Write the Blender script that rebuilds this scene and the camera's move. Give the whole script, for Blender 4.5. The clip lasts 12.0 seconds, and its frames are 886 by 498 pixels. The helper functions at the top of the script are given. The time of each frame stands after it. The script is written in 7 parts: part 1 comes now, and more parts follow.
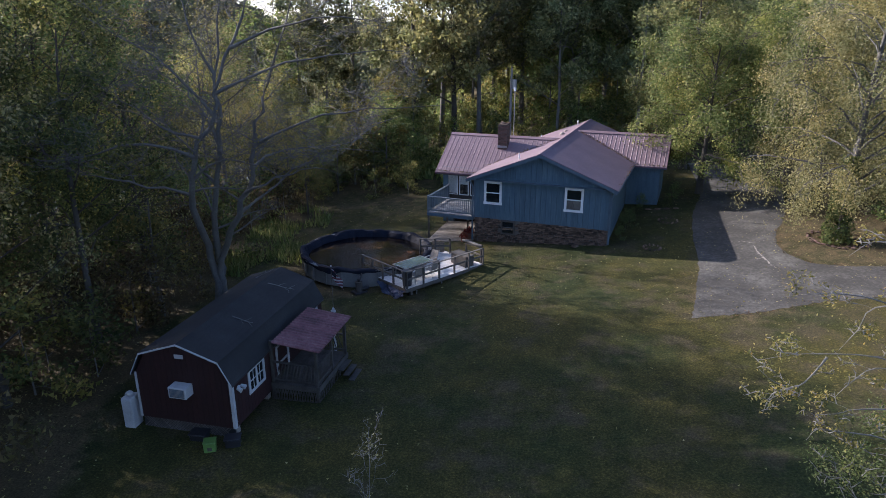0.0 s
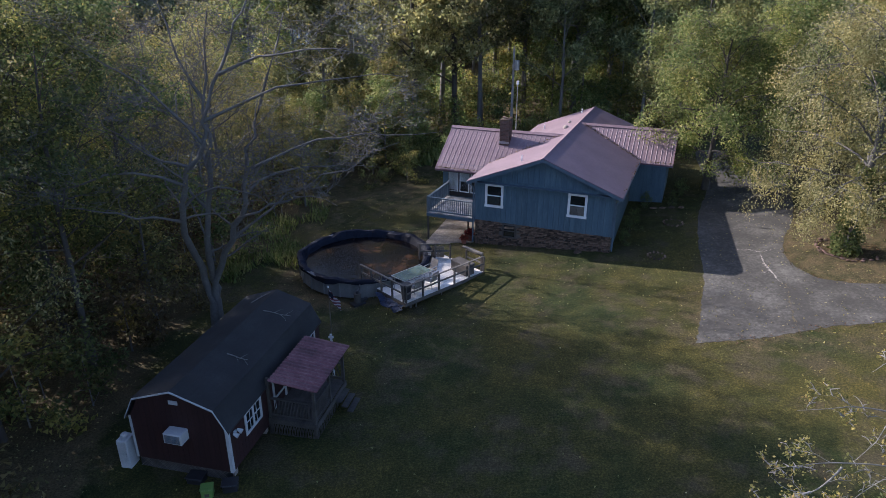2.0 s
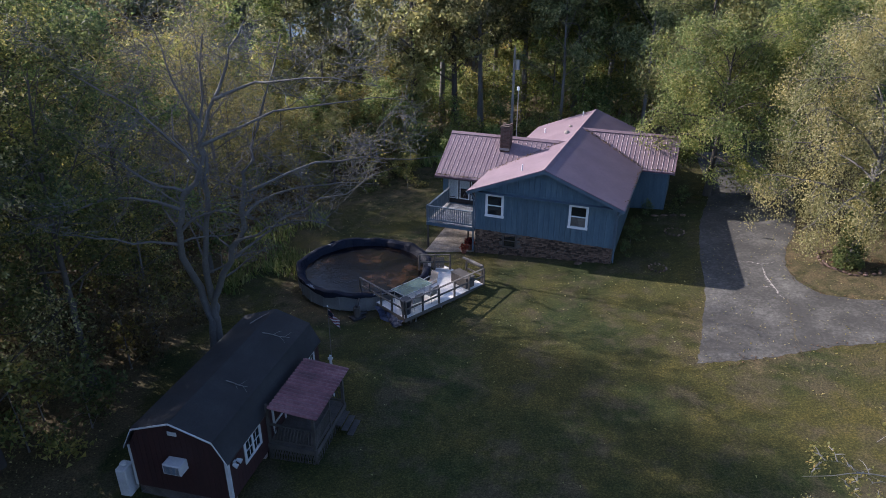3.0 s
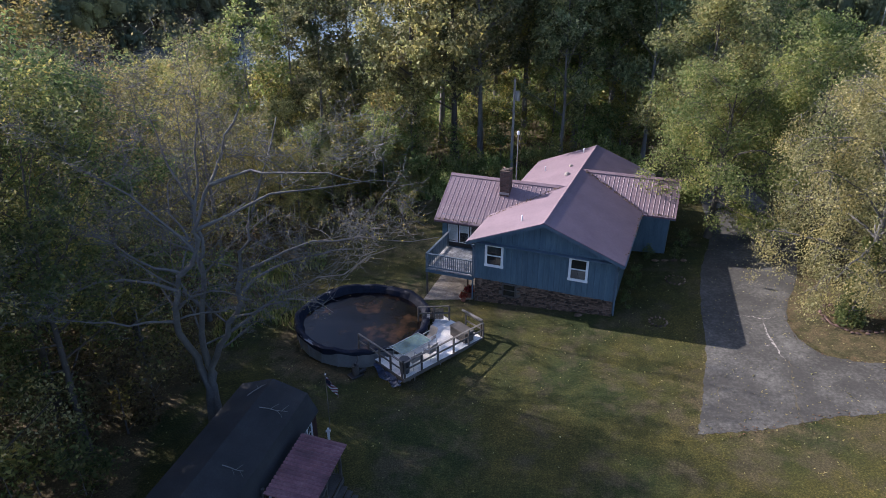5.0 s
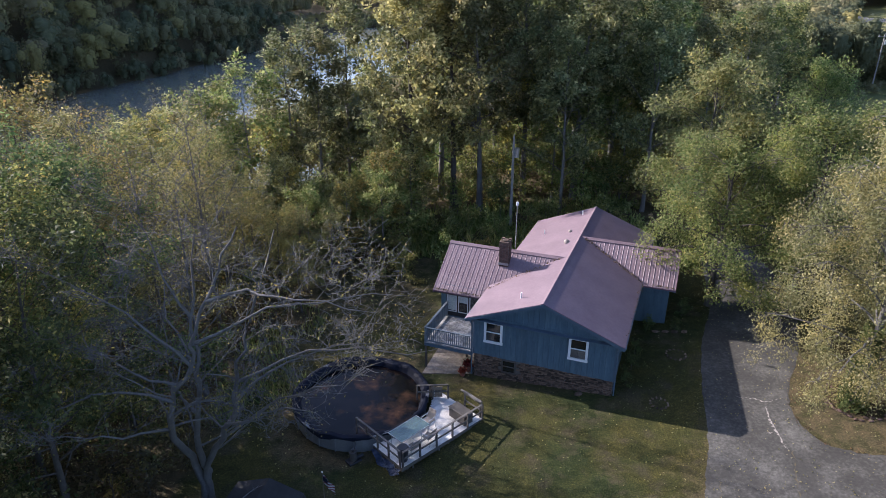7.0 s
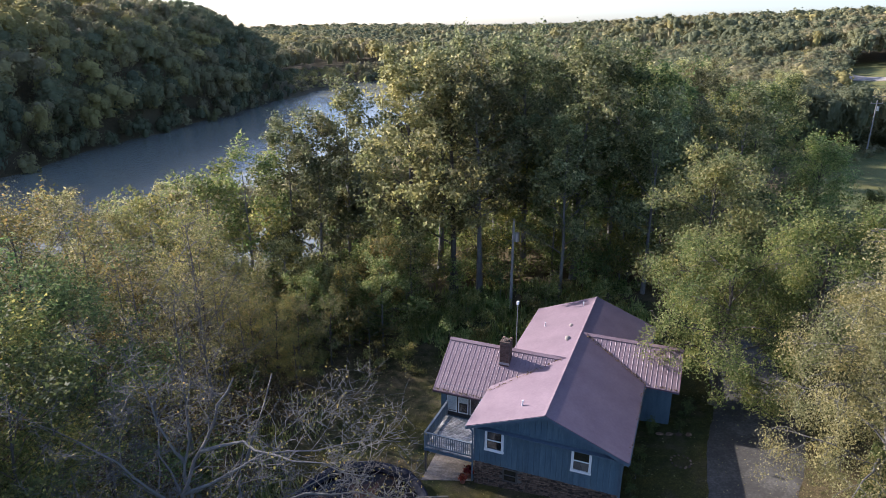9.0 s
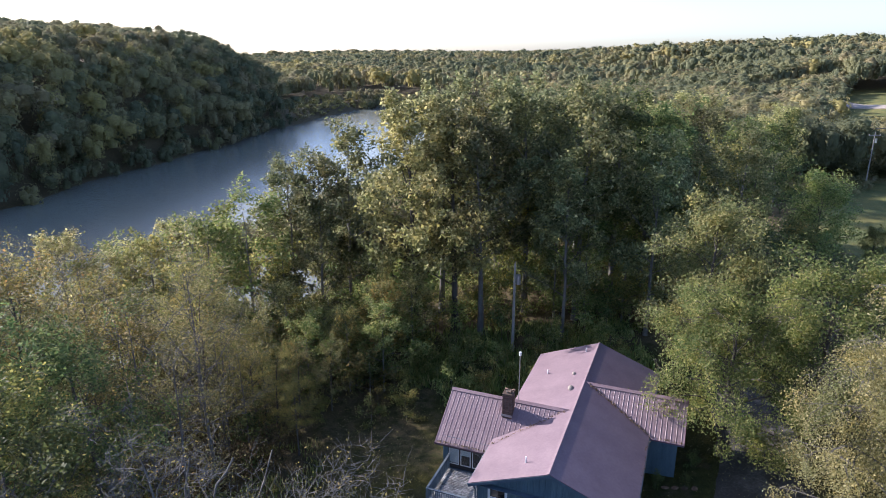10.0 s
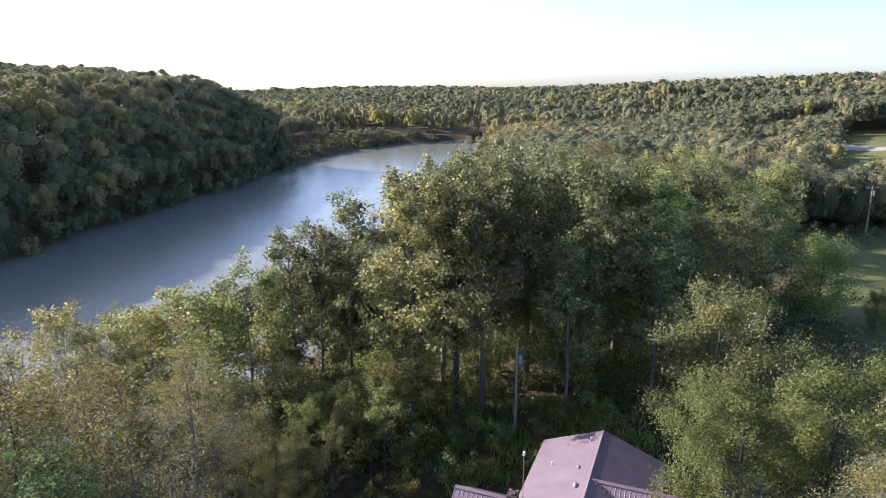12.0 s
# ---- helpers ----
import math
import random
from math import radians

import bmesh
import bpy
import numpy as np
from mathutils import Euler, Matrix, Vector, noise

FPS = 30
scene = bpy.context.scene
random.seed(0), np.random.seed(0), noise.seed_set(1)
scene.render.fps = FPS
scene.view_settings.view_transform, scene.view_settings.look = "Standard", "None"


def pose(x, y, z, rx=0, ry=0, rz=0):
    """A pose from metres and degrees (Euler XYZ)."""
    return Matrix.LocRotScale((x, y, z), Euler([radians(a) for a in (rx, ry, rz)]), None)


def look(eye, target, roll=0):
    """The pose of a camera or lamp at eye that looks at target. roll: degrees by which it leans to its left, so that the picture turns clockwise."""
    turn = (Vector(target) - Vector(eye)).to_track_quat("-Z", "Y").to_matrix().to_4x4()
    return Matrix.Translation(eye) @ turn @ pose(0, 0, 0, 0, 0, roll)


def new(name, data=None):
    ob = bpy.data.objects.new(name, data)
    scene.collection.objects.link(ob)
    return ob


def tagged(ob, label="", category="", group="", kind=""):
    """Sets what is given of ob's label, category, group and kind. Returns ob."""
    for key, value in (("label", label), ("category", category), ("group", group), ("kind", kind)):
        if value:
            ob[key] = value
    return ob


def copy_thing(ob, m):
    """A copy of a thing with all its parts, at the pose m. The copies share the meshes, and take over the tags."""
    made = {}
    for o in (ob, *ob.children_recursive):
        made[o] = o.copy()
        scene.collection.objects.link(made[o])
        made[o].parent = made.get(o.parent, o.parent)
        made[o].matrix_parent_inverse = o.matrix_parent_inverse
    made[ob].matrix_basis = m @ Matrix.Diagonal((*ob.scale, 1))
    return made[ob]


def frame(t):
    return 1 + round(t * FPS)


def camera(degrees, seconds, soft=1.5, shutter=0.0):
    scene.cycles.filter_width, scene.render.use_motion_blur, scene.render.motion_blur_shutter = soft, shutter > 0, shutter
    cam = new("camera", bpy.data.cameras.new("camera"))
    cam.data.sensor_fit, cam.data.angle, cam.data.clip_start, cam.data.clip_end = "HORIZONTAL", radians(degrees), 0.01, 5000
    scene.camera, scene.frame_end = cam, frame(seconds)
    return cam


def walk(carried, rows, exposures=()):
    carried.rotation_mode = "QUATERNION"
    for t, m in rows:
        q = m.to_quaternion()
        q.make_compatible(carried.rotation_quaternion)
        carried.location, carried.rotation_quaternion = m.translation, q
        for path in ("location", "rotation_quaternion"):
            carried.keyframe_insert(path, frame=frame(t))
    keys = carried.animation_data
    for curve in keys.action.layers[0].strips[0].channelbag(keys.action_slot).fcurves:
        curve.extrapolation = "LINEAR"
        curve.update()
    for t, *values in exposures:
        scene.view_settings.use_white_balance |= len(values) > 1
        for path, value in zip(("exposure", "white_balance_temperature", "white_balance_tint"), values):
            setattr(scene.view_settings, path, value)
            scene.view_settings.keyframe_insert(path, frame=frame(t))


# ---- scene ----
# camera and its way
cam = camera(69.3, 12.0, 0.7)
METRES, EYE, TILT, LEAN, TURN = 20.0, 11.5, -18.5, 0.0, 0.0
ROWS = [
    (0.0, 0.0, 0.0, 0.0, 0.0, -0.0, -0.0),
    (0.5, -0.0002, 0.0121, 0.0367, -0.01, -1.06, -0.02),
    (1.0, -0.0008, 0.0231, 0.0729, -0.04, -2.11, -0.06),
    (1.5, 0.0, 0.0326, 0.1088, -0.02, -3.15, -0.06),
    (2.0, -0.0001, 0.0421, 0.1462, -0.01, -4.21, -0.07),
    (2.5, -0.0009, 0.0512, 0.1828, -0.03, -5.11, -0.07),
    (4.5, 0.0028, 0.0807, 0.3296, 0.02, -5.99, 0.03),
    (5.0, 0.0043, 0.0864, 0.369, 0.05, -5.96, 0.01),
    (5.5, 0.0056, 0.0915, 0.41, 0.07, -5.94, 0.03),
    (6.0, 0.0063, 0.0978, 0.4514, 0.08, -5.82, 0.02),
    (6.5, 0.0061, 0.104, 0.492, 0.06, -5.31, -0.01),
    (7.0, 0.0071, 0.1103, 0.5331, 0.04, -4.43, 0.0),
    (9.0, 0.0052, 0.1275, 0.7014, -0.0, -0.5, -0.1),
    (9.5, 0.0034, 0.1314, 0.742, 0.03, 0.55, -0.01),
    (10.0, 0.0012, 0.1337, 0.7857, 0.03, 1.54, 0.01),
    (10.5, -0.0016, 0.1349, 0.8326, 0.03, 2.48, 0.04),
    (11.0, -0.0042, 0.1354, 0.8825, 0.02, 3.21, 0.11),
    (11.5, -0.0056, 0.1332, 0.9335, 0.02, 3.78, 0.14),
    (12.0, -0.0057, 0.1315, 0.9861, 0.01, 4.33, 0.17),
]
EXPO = [(0.0, 1.06, 6200, 20), (4.0, 1.12, 6200, 20), (9.0, 1.2, 6200, 20), (12.0, 1.25, 6200, 20)]
walk(cam, [(t, pose(0, 0, EYE, TILT, LEAN, TURN) @ pose(METRES * x, METRES * y, METRES * z, 90 + pitch, roll, yaw)) for t, x, y, z, yaw, pitch, roll in ROWS], EXPO)

# world, sun
SUN_FROM = Vector((-0.80, 0.44, 0.41)).normalized()
world = bpy.data.worlds.new("sky")
scene.world = world
world.use_nodes = True
wn = world.node_tree.nodes
sky = wn.new("ShaderNodeTexSky")
sky.sky_type = "NISHITA"
sky.sun_disc = False
sky.sun_elevation = radians(24)
sky.sun_rotation = math.atan2(SUN_FROM.x, SUN_FROM.y)
sky.dust_density = 1.35
sky.ozone_density = 3.0
sky.air_density = 0.8
wn["Background"].inputs["Strength"].default_value = 0.154
world.node_tree.links.new(sky.outputs["Color"], wn["Background"].inputs["Color"])
sun_data = bpy.data.lights.new("sun", "SUN")
sun_data.energy, sun_data.angle, sun_data.color = 5.0, radians(0.55), (1.0, 0.94, 0.85)
sun = new("sun", sun_data)
sun.matrix_world = look(SUN_FROM * 100, (0, 0, 0))


# materials
def material(name):
    m = bpy.data.materials.new(name)
    m.use_nodes = True
    return m, m.node_tree.nodes, m.node_tree.links, m.node_tree.nodes["Principled BSDF"]


def ramp(nodes, stops):
    r = nodes.new("ShaderNodeValToRGB")
    e = r.color_ramp.elements
    while len(e) < len(stops):
        e.new(0.5)
    for el, (p, c) in zip(e, stops):
        el.position, el.color = p, (*c, 1)
    return r


def noise_tex(nodes, links, scale, detail=4.0, rough=0.6, coord="Object", stretch=(1, 1, 1)):
    tc = nodes.new("ShaderNodeTexCoord")
    mp = nodes.new("ShaderNodeMapping")
    mp.inputs["Scale"].default_value = stretch
    n = nodes.new("ShaderNodeTexNoise")
    n.inputs["Scale"].default_value, n.inputs["Detail"].default_value, n.inputs["Roughness"].default_value = scale, detail, rough
    links.new(tc.outputs[coord], mp.inputs["Vector"])
    links.new(mp.outputs["Vector"], n.inputs["Vector"])
    return n


def mixc(nodes, links, mode, a, b, fac=0.5):
    m = nodes.new("ShaderNodeMix")
    m.data_type, m.blend_type = "RGBA", mode
    for i, v in ((0, fac), (6, a), (7, b)):
        if hasattr(v, "links"):
            links.new(v, m.inputs[i])
        else:
            m.inputs[i].default_value = v if i == 0 else (*v, 1)
    return m.outputs[2]


def surface(name, stops, scale=3.0, fine=30.0, rough=0.8, metal=0.0, bump=0.3, coord="Object", vary=0.0, stretch=(1, 1, 1), bump_d=0.01, island=False):
    """Two-scale noise colour with fine relief; vary: spread of brightness from piece to piece."""
    m, n, l, b = material(name)
    big = noise_tex(n, l, scale, 5, 0.6, coord, stretch)
    small = noise_tex(n, l, fine, 4, 0.65, coord, stretch)
    mx = n.new("ShaderNodeMath")
    mx.operation = "MULTIPLY_ADD"
    mx.inputs[1].default_value = 0.45
    l.new(small.outputs["Fac"], mx.inputs[0])
    m2 = n.new("ShaderNodeMath")
    m2.operation = "MULTIPLY"
    m2.inputs[1].default_value = 0.55
    l.new(big.outputs["Fac"], m2.inputs[0])
    l.new(m2.outputs[0], mx.inputs[2])
    r = ramp(n, stops)
    l.new(mx.outputs[0], r.inputs[0])
    out = r.outputs[0]
    if vary:
        src = n.new("ShaderNodeNewGeometry").outputs["Random Per Island"] if island else n.new("ShaderNodeObjectInfo").outputs["Random"]
        mr = n.new("ShaderNodeMapRange")
        mr.inputs["To Min"].default_value, mr.inputs["To Max"].default_value = 1 - vary, 1 + vary
        l.new(src, mr.inputs["Value"])
        hv = n.new("ShaderNodeHueSaturation")
        l.new(mr.outputs[0], hv.inputs["Value"])
        l.new(out, hv.inputs["Color"])
        out = hv.outputs[0]
    l.new(out, b.inputs["Base Color"])
    b.inputs["Roughness"].default_value, b.inputs["Metallic"].default_value = rough, metal
    bp = n.new("ShaderNodeBump")
    bp.inputs["Strength"].default_value, bp.inputs["Distance"].default_value = bump, bump_d
    l.new(small.outputs["Fac"], bp.inputs["Height"])
    l.new(bp.outputs[0], b.inputs["Normal"])
    return m


def leaf_material(name, stops, trans=0.55, object_shift=0.25):
    """Leaf colours differ from leaf to leaf and, less, from tree to tree."""
    m, n, l, b = material(name)
    g = n.new("ShaderNodeNewGeometry")
    r = ramp(n, stops)
    even = n.new("ShaderNodeMapRange")
    even.inputs["To Min"].default_value, even.inputs["To Max"].default_value = 0.07, 0.96
    l.new(g.outputs["Random Per Island"], even.inputs["Value"])
    l.new(even.outputs[0], r.inputs[0])
    oi = n.new("ShaderNodeObjectInfo")
    hv = n.new("ShaderNodeHueSaturation")
    mr = n.new("ShaderNodeMapRange")
    mr.inputs["To Min"].default_value, mr.inputs["To Max"].default_value = 0.5 - 0.10 * object_shift, 0.5 + 0.07 * object_shift
    l.new(oi.outputs["Random"], mr.inputs["Value"])
    l.new(mr.outputs[0], hv.inputs["Hue"])
    mv = n.new("ShaderNodeMapRange")
    mv.inputs["To Min"].default_value, mv.inputs["To Max"].default_value = 1 - object_shift, 1 + object_shift
    l.new(oi.outputs["Random"], mv.inputs["Value"])
    l.new(mv.outputs[0], hv.inputs["Value"])
    patch = noise_tex(n, l, 0.5, 3, 0.6)
    pr = ramp(n, [(0.32, (0.68, 0.80, 0.68)), (0.5, (1.0, 1.0, 0.90)), (0.68, (1.3, 1.18, 0.84))])
    l.new(patch.outputs["Fac"], pr.inputs[0])
    l.new(r.outputs[0], hv.inputs["Color"])
    col = mixc(n, l, "MULTIPLY", hv.outputs[0], pr.outputs[0], 1.0)
    l.new(col, b.inputs["Base Color"])
    b.inputs["Roughness"].default_value = 0.62
    b.inputs["Specular IOR Level"].default_value = 0.18
    tr = n.new("ShaderNodeBsdfTranslucent")
    l.new(col, tr.inputs["Color"])
    mx = n.new("ShaderNodeMixShader")
    mx.inputs[0].default_value = trans
    l.new(b.outputs[0], mx.inputs[1])
    l.new(tr.outputs[0], mx.inputs[2])
    l.new(mx.outputs[0], n["Material Output"].inputs["Surface"])
    return m


M_SIDING = surface("blue_siding", [(0.3, (0.042, 0.08, 0.112)), (0.52, (0.07, 0.121, 0.157)), (0.72, (0.122, 0.175, 0.203))], 1.6, 11, 0.75, vary=0.10, stretch=(3, 3, 0.4))
M_TRIMBLUE = surface("blue_trim", [(0.3, (0.05, 0.085, 0.12)), (0.7, (0.095, 0.14, 0.18))], 2, 20, 0.6)
M_RAILBLUE = surface("pale_blue_grey_rails", [(0.3, (0.09, 0.12, 0.145)), (0.6, (0.15, 0.185, 0.205)), (0.8, (0.25, 0.28, 0.29))], 2, 20, 0.65, vary=0.15)
M_WHITE = surface("white_paint", [(0.3, (0.66, 0.67, 0.68)), (0.7, (0.82, 0.82, 0.81))], 2, 25, 0.5, bump=0.1)
# white lowered and greyed in its colour for the shade round the shed
M_SHADEWHITE = surface("shade_dimmed_white_paint", [(0.3, (0.34, 0.35, 0.36)), (0.6, (0.50, 0.50, 0.50)), (0.8, (0.60, 0.60, 0.59))], 2, 25, 0.6, bump=0.1)
M_STONE = surface("brown_stone", [(0.3, (0.04, 0.025, 0.018)), (0.5, (0.11, 0.068, 0.047)), (0.72, (0.29, 0.20, 0.145))], 3.5, 26, 0.9, vary=0.75, bump=0.6)
M_STONEROW = surface("brown_stone_rows", [(0.3, (0.04, 0.025, 0.018)), (0.5, (0.11, 0.068, 0.047)), (0.72, (0.29, 0.20, 0.145))], 3.5, 26, 0.9, vary=0.75, bump=0.6, island=True)
M_MORTAR = surface("mortar", [(0.3, (0.09, 0.078, 0.068)), (0.7, (0.17, 0.15, 0.13))], 5, 40, 0.95)
M_ROOF = surface("plum_metal_roof", [(0.25, (0.14, 0.09, 0.103)), (0.5, (0.188, 0.127, 0.14)), (0.78, (0.25, 0.18, 0.19))], 0.5, 6, 0.55, metal=0.0, bump=0.1, vary=0.05)
M_ROOFSH = surface("plum_shingle_roof", [(0.25, (0.125, 0.085, 0.104)), (0.5, (0.172, 0.121, 0.143)), (0.78, (0.226, 0.166, 0.188))], 0.7, 7, 0.66, bump=0.35, vary=0.004)
M_RIDGE = surface("dark_plum_ridge", [(0.3, (0.10, 0.05, 0.07)), (0.7, (0.18, 0.10, 0.12))], 2, 20, 0.6)
M_BRICK = surface("dark_red_brick", [(0.3, (0.06, 0.037, 0.03)), (0.7, (0.15, 0.09, 0.07))], 3, 25, 0.9, vary=0.35)
M_WOODGREY = surface("weathered_wood", [(0.25, (0.15, 0.14, 0.13)), (0.6, (0.28, 0.26, 0.24)), (0.85, (0.42, 0.39, 0.36))], 2, 18, 0.85, vary=0.2, stretch=(1, 1, 1))
M_DECK = surface("pale_deck_boards", [(0.3, (0.42, 0.39, 0.345)), (0.5, (0.68, 0.64, 0.585)), (0.75, (0.82, 0.785, 0.725))], 1.1, 15, 0.8, vary=0.15)
M_RAIL = surface("brown_grey_rail_wood", [(0.3, (0.06, 0.051, 0.043)), (0.55, (0.12, 0.107, 0.093)), (0.8, (0.22, 0.20, 0.18))], 2, 18, 0.85, vary=0.25)
M_BALCONY = surface("peeling_painted_boards", [(0.36, (0.10, 0.095, 0.09)), (0.5, (0.24, 0.235, 0.225)), (0.6, (0.42, 0.41, 0.40)), (0.72, (0.62, 0.61, 0.60))], 2.2, 9, 0.85, vary=0.15)
# concrete darkened in its colour for the patio's shade, with random mottling
M_PATIO = surface("shade_dimmed_concrete", [(0.32, (0.07, 0.058, 0.048)), (0.5, (0.16, 0.138, 0.116)), (0.7, (0.31, 0.275, 0.24))], 0.9, 8, 0.9)
M_WOODDARK = surface("dark_wood", [(0.3, (0.05, 0.045, 0.04)), (0.7, (0.12, 0.10, 0.085))], 2, 18, 0.85, vary=0.2)
M_WOODPORCH = surface("dim_grey_wood", [(0.3, (0.03, 0.026, 0.022)), (0.5, (0.06, 0.053, 0.046)), (0.75, (0.105, 0.096, 0.084))], 2, 18, 0.85, vary=0.2)
M_SHEDRED = surface("dark_red_boards", [(0.3, (0.018, 0.005, 0.005)), (0.7, (0.038, 0.010, 0.009))], 1.5, 12, 0.75, vary=0.1, stretch=(2, 2, 0.5))
M_SHEDROOF = surface("black_shingles", [(0.3, (0.009, 0.0095, 0.010)), (0.5, (0.018, 0.0185, 0.019)), (0.75, (0.04, 0.041, 0.042))], 1.0, 20, 0.85, vary=0.04, bump=0.3)
M_RUST = surface("rusty_red_metal", [(0.3, (0.06, 0.025, 0.028)), (0.5, (0.16, 0.06, 0.068)), (0.75, (0.30, 0.16, 0.16))], 1.5, 10, 0.6, vary=0.15)
M_CONCRETE = surface("pale_concrete", [(0.3, (0.180, 0.153, 0.131)), (0.5, (0.297, 0.261, 0.225)), (0.75, (0.414, 0.369, 0.324))], 0.8, 14, 0.9)
M_ASPHALT = surface("old_asphalt", [(0.36, (0.03, 0.028, 0.024)), (0.47, (0.046, 0.043, 0.037)), (0.56, (0.08, 0.076, 0.066)), (0.68, (0.15, 0.143, 0.125))], 0.55, 7, 0.9, bump=0.4)
M_SEAM = surface("mossy_seam", [(0.3, (0.05, 0.042, 0.024)), (0.7, (0.13, 0.105, 0.06))], 4, 30, 0.95)
M_CRACK = surface("pale_crack_filler", [(0.3, (0.25, 0.22, 0.19)), (0.7, (0.45, 0.41, 0.36))], 4, 30, 0.9)
M_BLACK = surface("black_plastic", [(0.3, (0.012, 0.012, 0.014)), (0.7, (0.03, 0.03, 0.034))], 3, 30, 0.45, bump=0.1)
M_POOLWALL = surface("grey_pool_panel", [(0.25, (0.12, 0.12, 0.12)), (0.6, (0.21, 0.212, 0.215)), (0.85, (0.33, 0.33, 0.33))], 1.5, 14, 0.5, bump=0.1)
M_LINER = surface("dark_blue_liner", [(0.3, (0.005, 0.007, 0.014)), (0.7, (0.016, 0.020, 0.034))], 2, 14, 0.62, bump=0.4, bump_d=0.03)
M_LINER.node_tree.nodes["Principled BSDF"].inputs["Specular IOR Level"].default_value = 0.12
M_TARP = surface("blue_tarp", [(0.3, (0.02, 0.035, 0.08)), (0.55, (0.05, 0.08, 0.16)), (0.8, (0.3, 0.33, 0.4))], 3, 12, 0.5, bump=0.4, bump_d=0.03)
M_TANWOOD = surface("tan_planks", [(0.3, (0.13, 0.09, 0.06)), (0.55, (0.24, 0.175, 0.12)), (0.8, (0.36, 0.28, 0.20))], 2, 16, 0.85, vary=0.2)
M_TERRACOTTA = surface("old_terracotta", [(0.3, (0.14, 0.05, 0.032)), (0.7, (0.27, 0.10, 0.065))], 4, 25, 0.85)
M_METAL = surface("galvanised_metal", [(0.3, (0.32, 0.33, 0.34)), (0.7, (0.5, 0.51, 0.52))], 3, 30, 0.4, metal=0.7, bump=0.05)
M_GREENBOX = surface("lime_green_plastic", [(0.3, (0.085, 0.17, 0.035)), (0.7, (0.14, 0.25, 0.06))], 3, 25, 0.5, bump=0.1)
M_BARK = surface("grey_bark", [(0.25, (0.07, 0.062, 0.055)), (0.55, (0.16, 0.15, 0.135)), (0.8, (0.30, 0.285, 0.26))], 2.2, 20, 0.95, bump=0.6, stretch=(1, 1, 0.35), vary=0.15)
M_BARKPALE = surface("pale_bark", [(0.25, (0.093, 0.089, 0.081)), (0.55, (0.204, 0.196, 0.183)), (0.8, (0.323, 0.310, 0.293))], 1.6, 14, 0.9, bump=0.5)
M_BARKDARK = surface("dark_bark", [(0.25, (0.03, 0.027, 0.024)), (0.55, (0.075, 0.065, 0.055)), (0.8, (0.15, 0.13, 0.115))], 2.2, 20, 0.95, bump=0.6, stretch=(1, 1, 0.35), vary=0.2)

M_BARKGREY = surface("mottled_grey_bark", [(0.25, (0.055, 0.051, 0.046)), (0.55, (0.115, 0.109, 0.10)), (0.8, (0.21, 0.20, 0.185))], 1.6, 14, 0.9, bump=0.5)
L_DARK = leaf_material("grey_green_leaves", [(0.0, (0.08, 0.094, 0.05)), (0.4, (0.16, 0.174, 0.088)), (0.75, (0.255, 0.26, 0.14)), (1.0, (0.40, 0.385, 0.235))])
L_DEEP = leaf_material("deep_green_leaves", [(0.0, (0.05, 0.075, 0.034)), (0.4, (0.10, 0.135, 0.055)), (0.75, (0.165, 0.20, 0.08)), (1.0, (0.25, 0.25, 0.11))])
L_MID = leaf_material("autumn_green_leaves", [(0.0, (0.085, 0.098, 0.036)), (0.4, (0.185, 0.187, 0.066)), (0.75, (0.30, 0.27, 0.10)), (0.92, (0.39, 0.32, 0.11)), (1.0, (0.32, 0.17, 0.07))])
L_YELLOW = leaf_material("yellowing_leaves", [(0.0, (0.12, 0.12, 0.052)), (0.4, (0.24, 0.23, 0.10)), (0.75, (0.37, 0.34, 0.165)), (1.0, (0.48, 0.43, 0.25))])
L_BROWN = leaf_material("rusty_brown_leaves", [(0.0, (0.055, 0.046, 0.028)), (0.4, (0.11, 0.084, 0.048)), (0.75, (0.18, 0.135, 0.075)), (1.0, (0.15, 0.15, 0.06))])
L_LIGHT = leaf_material("fresh_green_leaves", [(0.0, (0.085, 0.13, 0.042)), (0.4, (0.18, 0.23, 0.08)), (0.75, (0.29, 0.31, 0.13)), (1.0, (0.41, 0.38, 0.19))])


L_BIRCH = leaf_material("birch_leaves", [(0.0, (0.12, 0.116, 0.058)), (0.4, (0.235, 0.222, 0.108)), (0.75, (0.355, 0.33, 0.175)), (1.0, (0.50, 0.46, 0.28))], object_shift=0.04)
L_GARAGE = leaf_material("light_green_leaves", [(0.0, (0.07, 0.098, 0.034)), (0.4, (0.15, 0.185, 0.066)), (0.75, (0.235, 0.255, 0.10)), (1.0, (0.38, 0.35, 0.18))], object_shift=0.04)
L_MAPLE = leaf_material("olive_tan_leaves", [(0.0, (0.10, 0.115, 0.05)), (0.4, (0.19, 0.205, 0.09)), (0.75, (0.28, 0.275, 0.13)), (1.0, (0.38, 0.33, 0.17))], object_shift=0.04)
L_NEARYEL = leaf_material("olive_yellow_leaves", [(0.0, (0.095, 0.095, 0.04)), (0.4, (0.19, 0.18, 0.075)), (0.75, (0.31, 0.28, 0.13)), (1.0, (0.42, 0.37, 0.20))], 0.4)
L_RED = leaf_material("red_leaves", [(0.0, (0.10, 0.022, 0.016)), (0.5, (0.26, 0.055, 0.03)), (1.0, (0.36, 0.12, 0.05))], 0.4)
L_DEAD = leaf_material("dead_leaves", [(0.0, (0.04, 0.026, 0.018)), (0.6, (0.10, 0.062, 0.04)), (1.0, (0.19, 0.12, 0.07))], 0.2)


